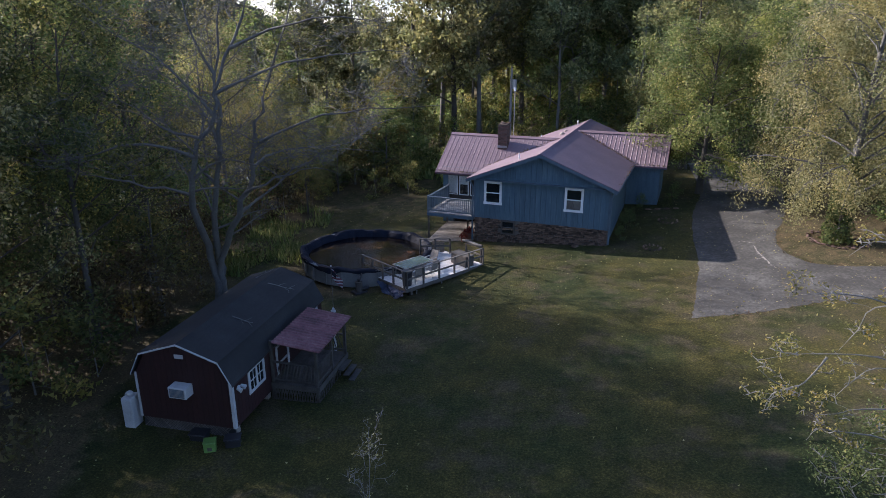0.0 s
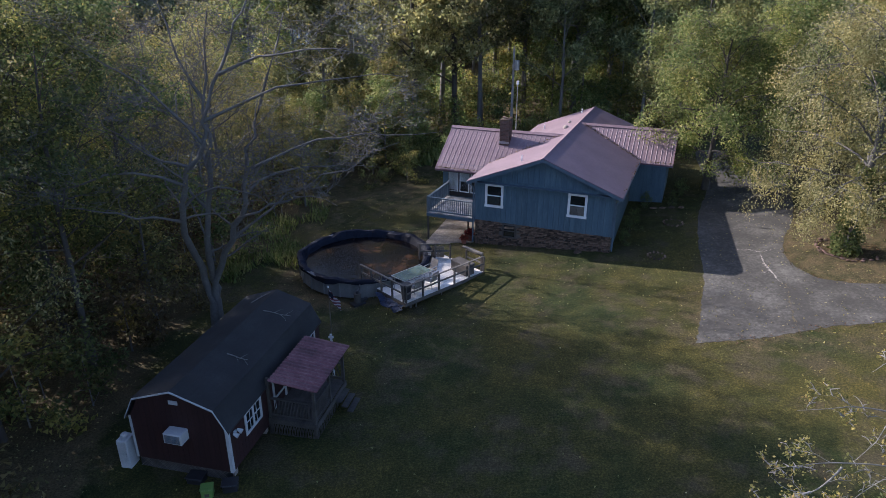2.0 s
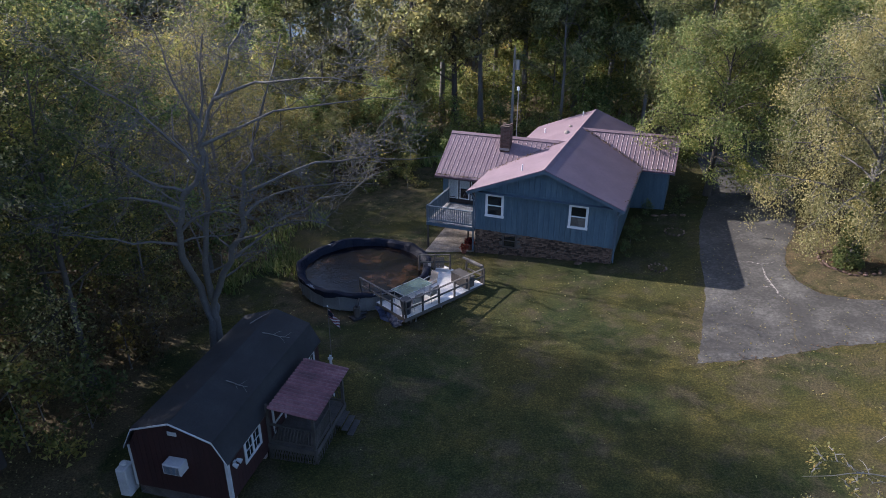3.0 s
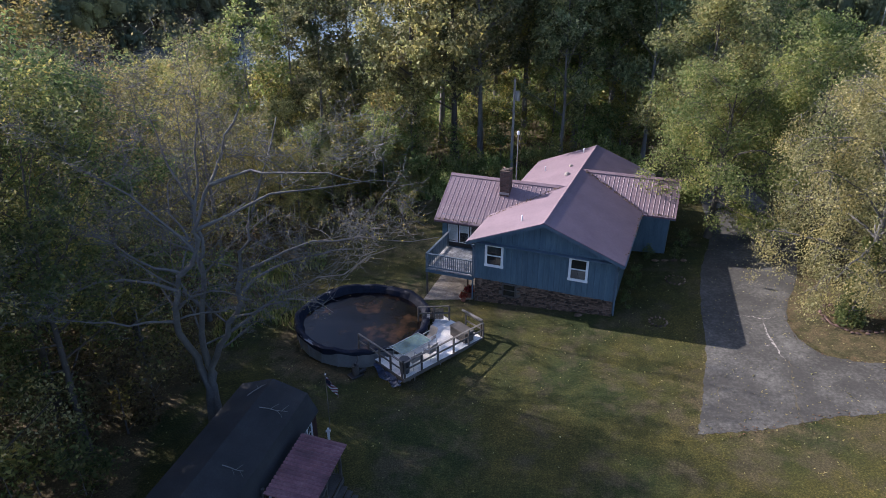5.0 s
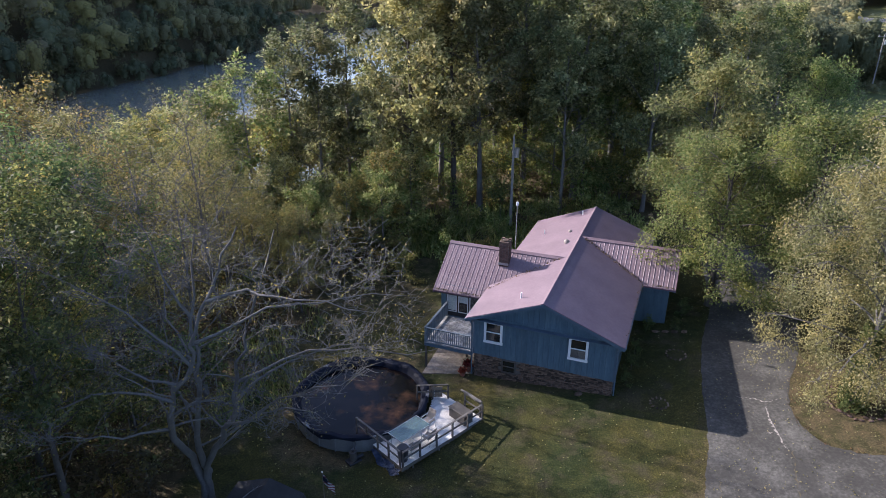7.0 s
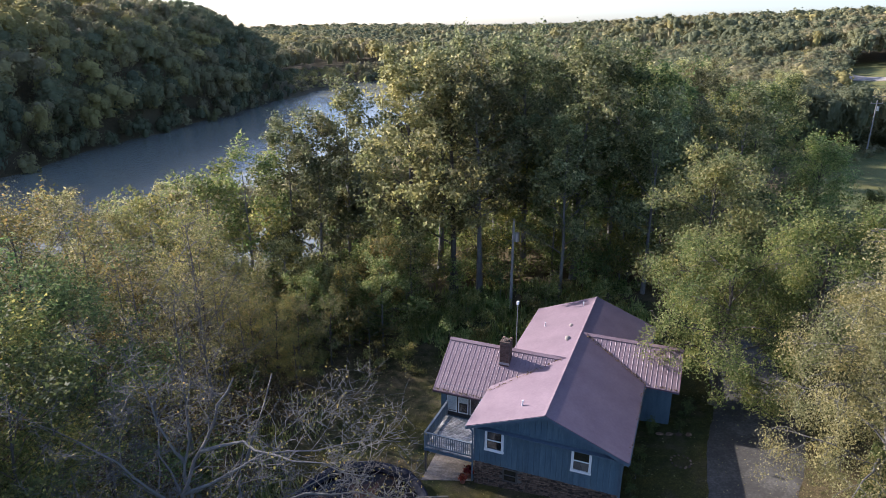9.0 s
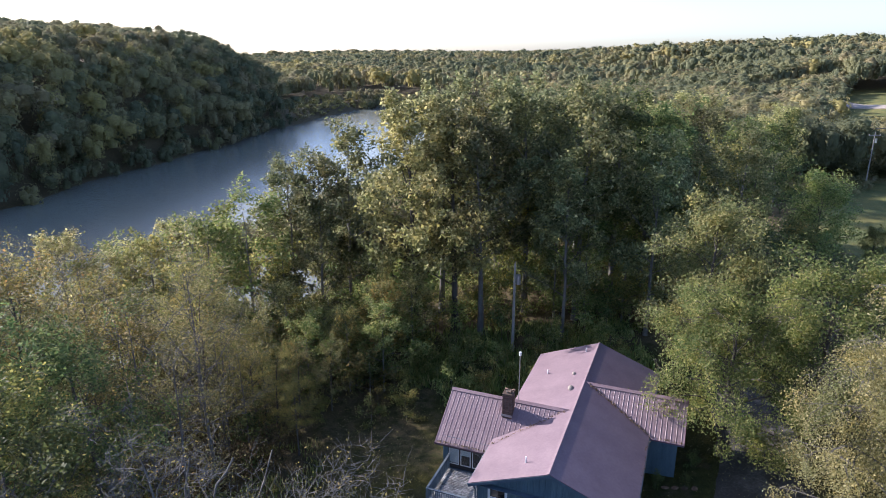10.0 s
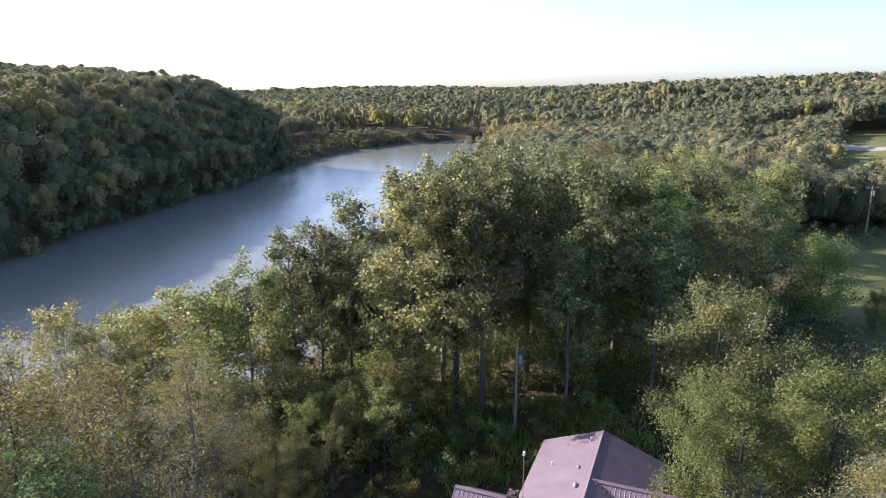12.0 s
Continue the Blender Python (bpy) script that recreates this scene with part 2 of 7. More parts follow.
def far_leaf_material():
    """Whole crowns take one autumn colour; single sprays differ only a little."""
    m, n, l, b = material("haze_lifted_foliage")
    at_ = n.new("ShaderNodeAttribute")
    at_.attribute_name = "tint"
    # leaf colours lifted and slightly blued to carry the distance haze
    r = ramp(n, [(0.0, (0.125, 0.143, 0.087)), (0.25, (0.168, 0.18, 0.10)), (0.45, (0.212, 0.206, 0.102)), (0.6, (0.24, 0.213, 0.12)), (0.75, (0.265, 0.232, 0.135)), (0.88, (0.31, 0.275, 0.125)), (1.0, (0.33, 0.29, 0.115))])
    l.new(at_.outputs["Fac"], r.inputs[0])
    mr = n.new("ShaderNodeMapRange")
    mr.inputs["To Min"].default_value, mr.inputs["To Max"].default_value = 0.78, 1.3
    clump = noise_tex(n, l, 0.9, 5, 0.7)
    l.new(clump.outputs["Fac"], mr.inputs["Value"])
    mr.inputs["From Min"].default_value, mr.inputs["From Max"].default_value = 0.3, 0.7
    bp = n.new("ShaderNodeBump")
    bp.inputs["Strength"].default_value, bp.inputs["Distance"].default_value = 0.4, 0.8
    l.new(clump.outputs["Fac"], bp.inputs["Height"])
    l.new(bp.outputs[0], b.inputs["Normal"])
    hv = n.new("ShaderNodeHueSaturation")
    l.new(mr.outputs[0], hv.inputs["Value"])
    l.new(r.outputs[0], hv.inputs["Color"])
    l.new(hv.outputs[0], b.inputs["Base Color"])
    b.inputs["Roughness"].default_value = 0.8
    b.inputs["Specular IOR Level"].default_value = 0.12
    tr = n.new("ShaderNodeBsdfTranslucent")
    l.new(hv.outputs[0], tr.inputs["Color"])
    mx = n.new("ShaderNodeMixShader")
    mx.inputs[0].default_value = 0.48
    l.new(b.outputs[0], mx.inputs[1])
    l.new(tr.outputs[0], mx.inputs[2])
    l.new(mx.outputs[0], n["Material Output"].inputs["Surface"])
    return m


L_FAR = far_leaf_material()


def glass_material():
    m, n, l, b = material("window_glass")
    b.inputs["Base Color"].default_value = (0.012, 0.016, 0.018, 1)
    b.inputs["Roughness"].default_value = 0.06
    b.inputs["Specular IOR Level"].default_value = 0.6
    return m


M_GLASS = glass_material()


def clear_glass():
    m, n, l, b = material("table_glass")
    b.inputs["Base Color"].default_value = (0.22, 0.33, 0.32, 1)
    b.inputs["Roughness"].default_value = 0.12
    b.inputs["Transmission Weight"].default_value = 0.6
    return m


M_TABLEGLASS = clear_glass()


def pane_glass():
    m, n, l, b = material("clear_pane")
    b.inputs["Base Color"].default_value = (0.92, 0.95, 0.95, 1)
    b.inputs["Roughness"].default_value = 0.03
    b.inputs["Transmission Weight"].default_value = 1.0
    return m


M_CLEAR = pane_glass()


def water_material(name, col, scale, strength, rough=0.08):
    m, n, l, b = material(name)
    b.inputs["Base Color"].default_value = (*col, 1)
    b.inputs["Roughness"].default_value = rough
    b.inputs["IOR"].default_value = 1.33
    b.inputs["Specular IOR Level"].default_value = 0.4
    a = noise_tex(n, l, scale, 5, 0.65, "Object", (1, 0.45, 1))
    bp = n.new("ShaderNodeBump")
    bp.inputs["Strength"].default_value, bp.inputs["Distance"].default_value = strength, 0.12
    l.new(a.outputs["Fac"], bp.inputs["Height"])
    l.new(bp.outputs[0], b.inputs["Normal"])
    return m


M_LAKE = water_material("lake_water", (0.18, 0.188, 0.155), 1.3, 0.6, 0.14)


def pool_water():
    """Dark standing water with drifts of brown leaves."""
    m, n, l, b = material("murky_pool_water")
    a = noise_tex(n, l, 0.7, 6, 0.62)
    r = ramp(n, [(0.5, (0.005, 0.005, 0.007)), (0.58, (0.018, 0.011, 0.008)), (0.68, (0.065, 0.032, 0.018)), (0.8, (0.15, 0.08, 0.042))])
    l.new(a.outputs["Fac"], r.inputs[0])
    l.new(r.outputs[0], b.inputs["Base Color"])
    b.inputs["Roughness"].default_value = 0.04
    b.inputs["IOR"].default_value = 1.33
    b.inputs["Specular IOR Level"].default_value = 0.25
    f = noise_tex(n, l, 4, 5, 0.65)
    bp = n.new("ShaderNodeBump")
    bp.inputs["Strength"].default_value, bp.inputs["Distance"].default_value = 0.35, 0.03
    l.new(f.outputs["Fac"], bp.inputs["Height"])
    l.new(bp.outputs[0], b.inputs["Normal"])
    return m


M_POOLWATER = pool_water()


def ground_material():
    """Mown grass, leaf litter under trees and dry grass, by the ground's own cover values."""
    m, n, l, b = material("ground_cover")
    at = n.new("ShaderNodeAttribute")
    at.attribute_name = "litter"
    big = noise_tex(n, l, 0.22, 5, 0.6)
    mid = noise_tex(n, l, 1.6, 5, 0.65)
    fine = noise_tex(n, l, 14, 5, 0.7)
    grass = ramp(n, [(0.3, (0.014, 0.018, 0.006)), (0.5, (0.037, 0.040, 0.014)), (0.7, (0.094, 0.087, 0.032))])
    l.new(fine.outputs["Fac"], grass.inputs[0])
    dry = ramp(n, [(0.38, (0.66, 0.84, 0.66)), (0.62, (1.6, 1.32, 0.95))])
    l.new(big.outputs["Fac"], dry.inputs[0])
    g = mixc(n, l, "MULTIPLY", grass.outputs[0], dry.outputs[0], 1.0)
    md = ramp(n, [(0.3, (0.7, 0.75, 0.7)), (0.7, (1.25, 1.2, 1.15))])
    l.new(mid.outputs["Fac"], md.inputs[0])
    g = mixc(n, l, "MULTIPLY", g, md.outputs[0], 1.0)
    worn = noise_tex(n, l, 0.55, 5, 0.68)
    wf = ramp(n, [(0.5, (0, 0, 0)), (0.64, (0.75, 0.75, 0.75))])
    l.new(worn.outputs["Fac"], wf.inputs[0])
    thatch = ramp(n, [(0.3, (0.026, 0.021, 0.012)), (0.55, (0.078, 0.062, 0.035)), (0.75, (0.14, 0.112, 0.066))])
    l.new(fine.outputs["Fac"], thatch.inputs[0])
    g = mixc(n, l, "MIX", g, thatch.outputs[0], wf.outputs[0])
    lit = ramp(n, [(0.3, (0.034, 0.027, 0.015)), (0.5, (0.086, 0.066, 0.035)), (0.72, (0.165, 0.132, 0.072))])
    l.new(fine.outputs["Fac"], lit.inputs[0])
    lm = mixc(n, l, "MULTIPLY", lit.outputs[0], md.outputs[0], 1.0)
    ad = n.new("ShaderNodeMath")
    ad.operation = "MULTIPLY_ADD"
    ad.inputs[1].default_value = 0.9
    l.new(mid.outputs["Fac"], ad.inputs[0])
    sb = n.new("ShaderNodeMath")
    sb.operation = "SUBTRACT"
    sb.inputs[1].default_value = 0.45
    l.new(at.outputs["Fac"], sb.inputs[0])
    l.new(sb.outputs[0], ad.inputs[2])
    st = ramp(n, [(0.35, (0, 0, 0)), (0.65, (1, 1, 1))])
    l.new(ad.outputs[0], st.inputs[0])
    hay = n.new("ShaderNodeAttribute")
    hay.attribute_name = "meadow"
    straw = ramp(n, [(0.3, (0.065, 0.074, 0.028)), (0.55, (0.125, 0.13, 0.052)), (0.75, (0.19, 0.18, 0.085))])
    l.new(fine.outputs["Fac"], straw.inputs[0])
    straw = mixc(n, l, "MULTIPLY", straw.outputs[0], dry.outputs[0], 0.6)
    out = mixc(n, l, "MIX", g, lm, st.outputs[0])
    out = mixc(n, l, "MIX", out, straw, hay.outputs["Fac"])
    l.new(out, b.inputs["Base Color"])
    b.inputs["Roughness"].default_value = 0.95
    b.inputs["Specular IOR Level"].default_value = 0.2
    bp = n.new("ShaderNodeBump")
    bp.inputs["Strength"].default_value, bp.inputs["Distance"].default_value = 0.8, 0.06
    l.new(fine.outputs["Fac"], bp.inputs["Height"])
    l.new(bp.outputs[0], b.inputs["Normal"])
    return m


M_GROUND = ground_material()


# mesh helpers
def mesh_object(name, bm, mat, parent=None):
    me = bpy.data.meshes.new(name)
    bm.normal_update()
    bm.to_mesh(me)
    bm.free()
    me.materials.append(mat)
    ob = new(name, me)
    if parent:
        ob.parent = parent
    return ob


def part(name, bm, mat, parent, label=""):
    return tagged(mesh_object(name, bm, mat, parent), label)


def thing(name, m, label, category, group=""):
    ob = new(name)
    ob.empty_display_size = 0.3
    ob.matrix_basis = m
    return tagged(ob, label, category, group)


def shared(name, me, parent, m):
    """One more object on a mesh that is there already."""
    ob = new(name, me)
    ob.parent = parent
    ob.matrix_basis = m
    return ob


def box(bm, x0, x1, y0, y1, z0, z1, m=None, bevel=0.0):
    r = bmesh.ops.create_cube(bm, size=1.0)
    t = Matrix.Translation(((x0 + x1) / 2, (y0 + y1) / 2, (z0 + z1) / 2)) @ Matrix.Diagonal((x1 - x0, y1 - y0, z1 - z0, 1))
    bmesh.ops.transform(bm, matrix=t, verts=r["verts"])
    if bevel:
        es = {e for v in r["verts"] for e in v.link_edges}
        r = bmesh.ops.bevel(bm, geom=list(es), offset=bevel, segments=1, affect="EDGES")
    if m is not None:
        vs = r["verts"] if not bevel else [v for v in bm.verts if v.is_valid and v in set(r["verts"])]
        bmesh.ops.transform(bm, matrix=m, verts=vs)
    return bm


def B(*a, bevel=0.0):
    return box(bmesh.new(), *a, bevel=bevel)


def prism(bm, poly, axis, a, b):
    """A polygon of (p, q) pairs drawn out along axis 'x', 'y' or 'z' from a to b."""
    def at(p, q, w):
        return {"x": (w, p, q), "y": (p, w, q), "z": (p, q, w)}[axis]
    lo = [bm.verts.new(at(p, q, a)) for p, q in poly]
    hi = [bm.verts.new(at(p, q, b)) for p, q in poly]
    n = len(poly)
    fs = [bm.faces.new(lo[::-1]), bm.faces.new(hi)]
    for i in range(n):
        fs.append(bm.faces.new((lo[i], lo[(i + 1) % n], hi[(i + 1) % n], hi[i])))
    bmesh.ops.recalc_face_normals(bm, faces=fs)
    return bm


def bar(bm, p, q, w, h=None, sides=4):
    """A bar from p to q: square (w by h) or round."""
    p, q = Vector(p), Vector(q)
    d = (q - p).normalized()
    s = d.cross(Vector((0, 0, 1)))
    s = s.normalized() if s.length > 1e-4 else Vector((1, 0, 0))
    t = s.cross(d)
    h = h or w
    if sides == 4:
        offs = [s * w / 2 + t * h / 2, -s * w / 2 + t * h / 2, -s * w / 2 - t * h / 2, s * w / 2 - t * h / 2]
    else:
        offs = [(s * math.cos(6.2832 * i / sides) + t * math.sin(6.2832 * i / sides)) * w / 2 for i in range(sides)]
    lo, hi = [bm.verts.new(p + o) for o in offs], [bm.verts.new(q + o) for o in offs]
    n = len(offs)
    fs = [bm.faces.new(lo), bm.faces.new(hi[::-1])]
    for i in range(n):
        fs.append(bm.faces.new((lo[i], hi[i], hi[(i + 1) % n], lo[(i + 1) % n])))
    bmesh.ops.recalc_face_normals(bm, faces=fs)
    return bm


def BAR(p, q, w, h=None, sides=4):
    return bar(bmesh.new(), p, q, w, h, sides)


def fast_mesh(name, verts, faces_flat, sides, mat, smooth=False):
    """A mesh from arrays; all faces have the same number of sides."""
    me = bpy.data.meshes.new(name)
    nf = len(faces_flat) // sides
    me.vertices.add(len(verts))
    me.vertices.foreach_set("co", np.asarray(verts, np.float32).ravel())
    me.loops.add(len(faces_flat))
    me.loops.foreach_set("vertex_index", np.asarray(faces_flat, np.int32))
    me.polygons.add(nf)
    me.polygons.foreach_set("loop_start", np.arange(nf, dtype=np.int32) * sides)
    me.update(calc_edges=True)
    if smooth:
        me.polygons.foreach_set("use_smooth", np.ones(nf, bool))
    me.materials.append(mat)
    return me


# ground
WATER = -6.0
AXIS = np.array([(-146, 10, 42), (-106, 53, 42), (-58, 113, 42), (-43, 200, 44), (-27, 300, 46), (-6, 395, 42), (14, 440, 14)], float)


def lake_gap(x, y):
    """Metres from the lake's shore (minus: out on the water), and which side of its middle line."""
    best, side = np.full(np.shape(x), 1e9), np.zeros(np.shape(x))
    for (ax, ay, aw), (bx, by, bw) in zip(AXIS[:-1], AXIS[1:]):
        dx, dy = bx - ax, by - ay
        t = np.clip(((x - ax) * dx + (y - ay) * dy) / (dx * dx + dy * dy), 0, 1)
        d = np.hypot(x - ax - t * dx, y - ay - t * dy) - (aw + t * (bw - aw))
        s = np.sign((x - ax) * dy - (y - ay) * dx)
        side = np.where(d < best, s, side)
        best = np.minimum(best, d)
    return best + 2.5 * np.sin(x * 0.11) * np.cos(y * 0.09), side


def smooth(a, b, v):
    t = np.clip((v - a) / (b - a), 0, 1)
    return t * t * (3 - 2 * t)


def ground_z(x, y):
    x, y = np.asarray(x, float), np.asarray(y, float)
    yard = -0.75 + 0.1 * x + 0.03 * (y - 30)
    yard = -1.45 + 0.25 * np.logaddexp(0, (yard + 1.45) / 0.25)
    yard = 1.6 - 0.3 * np.logaddexp(0, (1.6 - yard) / 0.3)
    gap, side = lake_gap(x, y)
    far = smooth(110, 260, np.hypot(x, y - 20))
    roll = 3.0 * np.sin(x * 0.011 + 1.0) * np.cos(y * 0.008) + 7.0 * smooth(350, 900, y) + 5.0 * np.sin(x * 0.0065 + 2.0) * smooth(500, 1100, y) + 6.0 * smooth(120, 420, x) - 1.0
    roll = roll + 11.0 * smooth(90, 190, x) * smooth(140, 250, y) * smooth(900, 450, y)
    roll = roll + 6.0 * smooth(30, 170, x) * smooth(380, 540, y) * smooth(1150, 800, y)
    land = yard * (1 - far) + roll * far
    hill = (19 * smooth(-8, 37, gap) + 5 * smooth(40, 120, gap)) * smooth(300, 274, y + 0.4 * x) * (side < 0)
    land = land + hill
    k = smooth(np.where(side < 0, -4.0, -6.0), np.where(side < 0, 8.0, 34.0), gap)
    return (WATER - 1.2) * (1 - k) + land * k + 0.05 * np.sin(x * 0.7) * np.sin(y * 0.6) * far


def gz(x, y):
    return float(ground_z(x, y))


def lawn_value(x, y):
    """0 on mown grass, 1 in the woods."""
    wob = 1.5 * np.sin(x * 0.5 + y * 0.3) + 1.0 * np.sin(y * 0.9 - x * 0.2)
    left = smooth(-10.6, -14.0, x + 0.35 * wob - 3.0 * smooth(34, 42, y))
    back = smooth(50 + 9 * smooth(-6, 0, x), 55 + 10 * smooth(-6, 0, x), y + wob + 0.2 * np.abs(x)) * smooth(34, 28, x)
    right = smooth(26, 30, x + wob) * smooth(70, 60, y)
    field = smooth(48, 53, x - 0.25 * (y - 90) + wob) * smooth(70, 76, y + wob) * smooth(205, 190, y) + smooth(92, 102, x) * smooth(180, 192, y) * smooth(312, 300, y) * smooth(0.9, 0.8, x / np.maximum(y, 1))
    gap, bank = lake_gap(x, y)
    field = field + smooth(-7, -3, gap) * smooth(48, 40, gap) * np.where(bank < 0, 1, smooth(385, 395, y)) * smooth(272, 280, y + 0.4 * x) * smooth(475, 460, y)
    worn = 0.5 * smooth(38, 45, y + wob) * smooth(3, -2, x)
    dry = 0.34 * smooth(8, 15, x + wob) * smooth(19, 24, y) * smooth(31, 28, y - np.where(x > 17, 9, 0)) + 0.26 * smooth(24, 29, y + wob) * smooth(-6, 2, x)
    worn = np.maximum(worn, 0.62 * smooth(5.8, 4.4, np.hypot(x + 4.35, y - 34.75) + 0.25 * wob) * smooth(0.5, -2.0, x))
    worn = np.maximum(worn, dry * smooth(62, 52, y))
    return np.clip(np.maximum(np.maximum(left, back), np.maximum(right, worn)) + smooth(60, 70, y) - field, 0, 1)


def build_ground():
    fine_x, fine_y = np.arange(-40, 40.01, 0.8), np.arange(-12, 72.01, 0.8)
    gx = np.unique(np.round(np.concatenate([fine_x, np.arange(-160, 161, 6.0), np.linspace(-2600, 2600, 80)]), 2))
    gy = np.unique(np.round(np.concatenate([fine_y, np.arange(-60, 470, 6.0), np.linspace(-900, 3600, 80)]), 2))
    X, Y = np.meshgrid(gx, gy)
    Z = ground_z(X, Y)
    V = np.stack([X, Y, Z], -1).reshape(-1, 3)
    nx, ny = len(gx), len(gy)
    i = np.arange(nx * ny).reshape(ny, nx)
    F = np.stack([i[:-1, :-1], i[:-1, 1:], i[1:, 1:], i[1:, :-1]], -1).reshape(-1)
    me = fast_mesh("ground", V, F, 4, M_GROUND, True)
    a = me.attributes.new("litter", "FLOAT", "POINT")
    a.data.foreach_set("value", lawn_value(X, Y).astype(np.float32).ravel())
    meadow = np.clip(smooth(62, 72, Y) * (1 - lawn_value(X, Y)), 0, 1)
    me.attributes.new("meadow", "FLOAT", "POINT").data.foreach_set("value", meadow.astype(np.float32).ravel())
    tagged(new("ground", me), "mown green lawn with leaf litter under trees", "ground", kind="structure")


build_ground()
bm = bmesh.new()
box(bm, -420, 260, -60, 520, WATER - 0.6, WATER)
tagged(mesh_object("water", bm, M_LAKE), "calm blue-grey lake water below the wooded hill", "lake", kind="structure")


def draped(name, outline, mat, lift, step=0.7, label="", category="", edge=None):
    """A sheet inside an outline, laid on the ground with a thin edge."""
    xs, ys = [p[0] for p in outline], [p[1] for p in outline]
    bm = bmesh.new()
    vs = [bm.verts.new((x, y, 0)) for x, y in outline]
    f = bm.faces.new(vs)
    for ax, lo, hi in ((0, min(xs), max(xs)), (1, min(ys), max(ys))):
        c = lo + step
        while c < hi:
            no = (1, 0, 0) if ax == 0 else (0, 1, 0)
            bmesh.ops.bisect_plane(bm, geom=bm.verts[:] + bm.edges[:] + bm.faces[:], plane_co=(c, c, 0), plane_no=no)
            c += step
    r = bmesh.ops.extrude_face_region(bm, geom=bm.faces[:])
    up = {v for v in r["geom"] if isinstance(v, bmesh.types.BMVert)}
    for v in bm.verts:
        v.co.z = gz(v.co.x, v.co.y) + (lift if v in up else -0.1)
    bmesh.ops.recalc_face_normals(bm, faces=bm.faces[:])
    return tagged(mesh_object(name, bm, mat), label, category, kind="structure")


def curve_pts(ctrl, n=10):
    """Smooth points through control points."""
    c = [Vector(p) for p in ctrl]
    c = [c[0] * 2 - c[1]] + c + [c[-1] * 2 - c[-2]]
    out = []
    for i in range(1, len(c) - 2):
        for k in range(n):
            t = k / n
            a, b, d, e = c[i - 1], c[i], c[i + 1], c[i + 2]
            out.append(0.5 * (2 * b + (d - a) * t + (2 * a - 5 * b + 4 * d - e) * t * t + (3 * b - a - 3 * d + e) * t ** 3))
    return out + [c[-2]]


edge_r = random.Random(5)
inner = [(p.x, p.y) for p in curve_pts([(24.0, 52.0), (23.0, 43.0), (20.4, 37.0), (18.6, 34.2), (17.66, 32.24), (17.46, 30.85), (17.8, 29.5), (18.7, 28.8), (20.2, 28.35), (24.0, 27.9), (30.0, 27.6), (40.0, 28.5)], 6)]
outer = [(40.0, 24.0), (30.0, 24.4), (23.0, 25.0), (18.2, 25.14), (16.2, 25.15), (15.0, 24.93), (13.3, 24.76), (12.0, 24.71), (10.5, 24.74)]
side = [(10.55, 24.85), (11.29, 26.45), (12.0, 28.18), (12.78, 30.1), (13.71, 33.26), (14.76, 36.45), (16.03, 39.54), (17.7, 43.16), (20.0, 52.0)]
outer = [(p.x + edge_r.uniform(-0.06, 0.06), p.y + edge_r.uniform(-0.06, 0.06)) for run in (outer, side) for p in curve_pts([(a, b, 0) for a, b in run], 8)]
inner = [(x + edge_r.uniform(-0.05, 0.05), y + edge_r.uniform(-0.05, 0.05)) for x, y in inner]
draped("road_driveway", inner + outer, M_ASPHALT, 0.007, 0.7, "worn grey asphalt driveway with pale cracks", "driveway")


def crack(ctrl, w, seed, mat):
    rg = random.Random(seed)
    pts = curve_pts(ctrl, 8)
    bm = bmesh.new()
    prev = None
    for i, p in enumerate(pts):
        jx, jy = rg.uniform(-0.07, 0.07), rg.uniform(-0.07, 0.07)
        ww = w * rg.choice((0.05, 0.1, 0.3, 0.6, 1.0))
        z = gz(p.x, p.y) + 0.012
        a, b = bm.verts.new((p.x + jx - ww / 2, p.y + jy, z)), bm.verts.new((p.x + jx + ww / 2, p.y + jy + ww * 0.3, z))
        if prev:
            bm.faces.new((prev[0], prev[1], b, a))
        prev = (a, b)
    return mesh_object("trim_crack", bm, mat)


for k, (c, w, mat) in enumerate([([(16.27, 29.05, 0), (15.73, 27.75, 0), (15.35, 26.7, 0), (15.03, 25.72, 0), (14.8, 24.75, 0)], 0.13, M_SEAM),
                                 ([(15.41, 33.13, 0), (16.11, 32.93, 0), (16.55, 32.62, 0), (17.21, 32.69, 0)], 0.1, M_CRACK),
                                 ([(16.44, 32.24, 0), (16.26, 31.45, 0), (16.17, 31.0, 0), (16.14, 30.47, 0), (16.06, 29.7, 0), (16.08, 29.2, 0)], 0.17, M_CRACK),
                                 ([(12.36, 27.57, 0), (12.08, 26.71, 0), (11.79, 26.06, 0)], 0.06, M_SEAM),
                                 ([(16.0, 30.3, 0), (15.7, 30.32, 0)], 0.1, M_CRACK),
                                 ([(19.0, 27.2, 0), (20.5, 26.8, 0), (22.0, 26.3, 0)], 0.05, M_SEAM)]):
    tagged(crack(c, w, k, mat), "filled crack in the driveway asphalt", "crack", kind="structure")


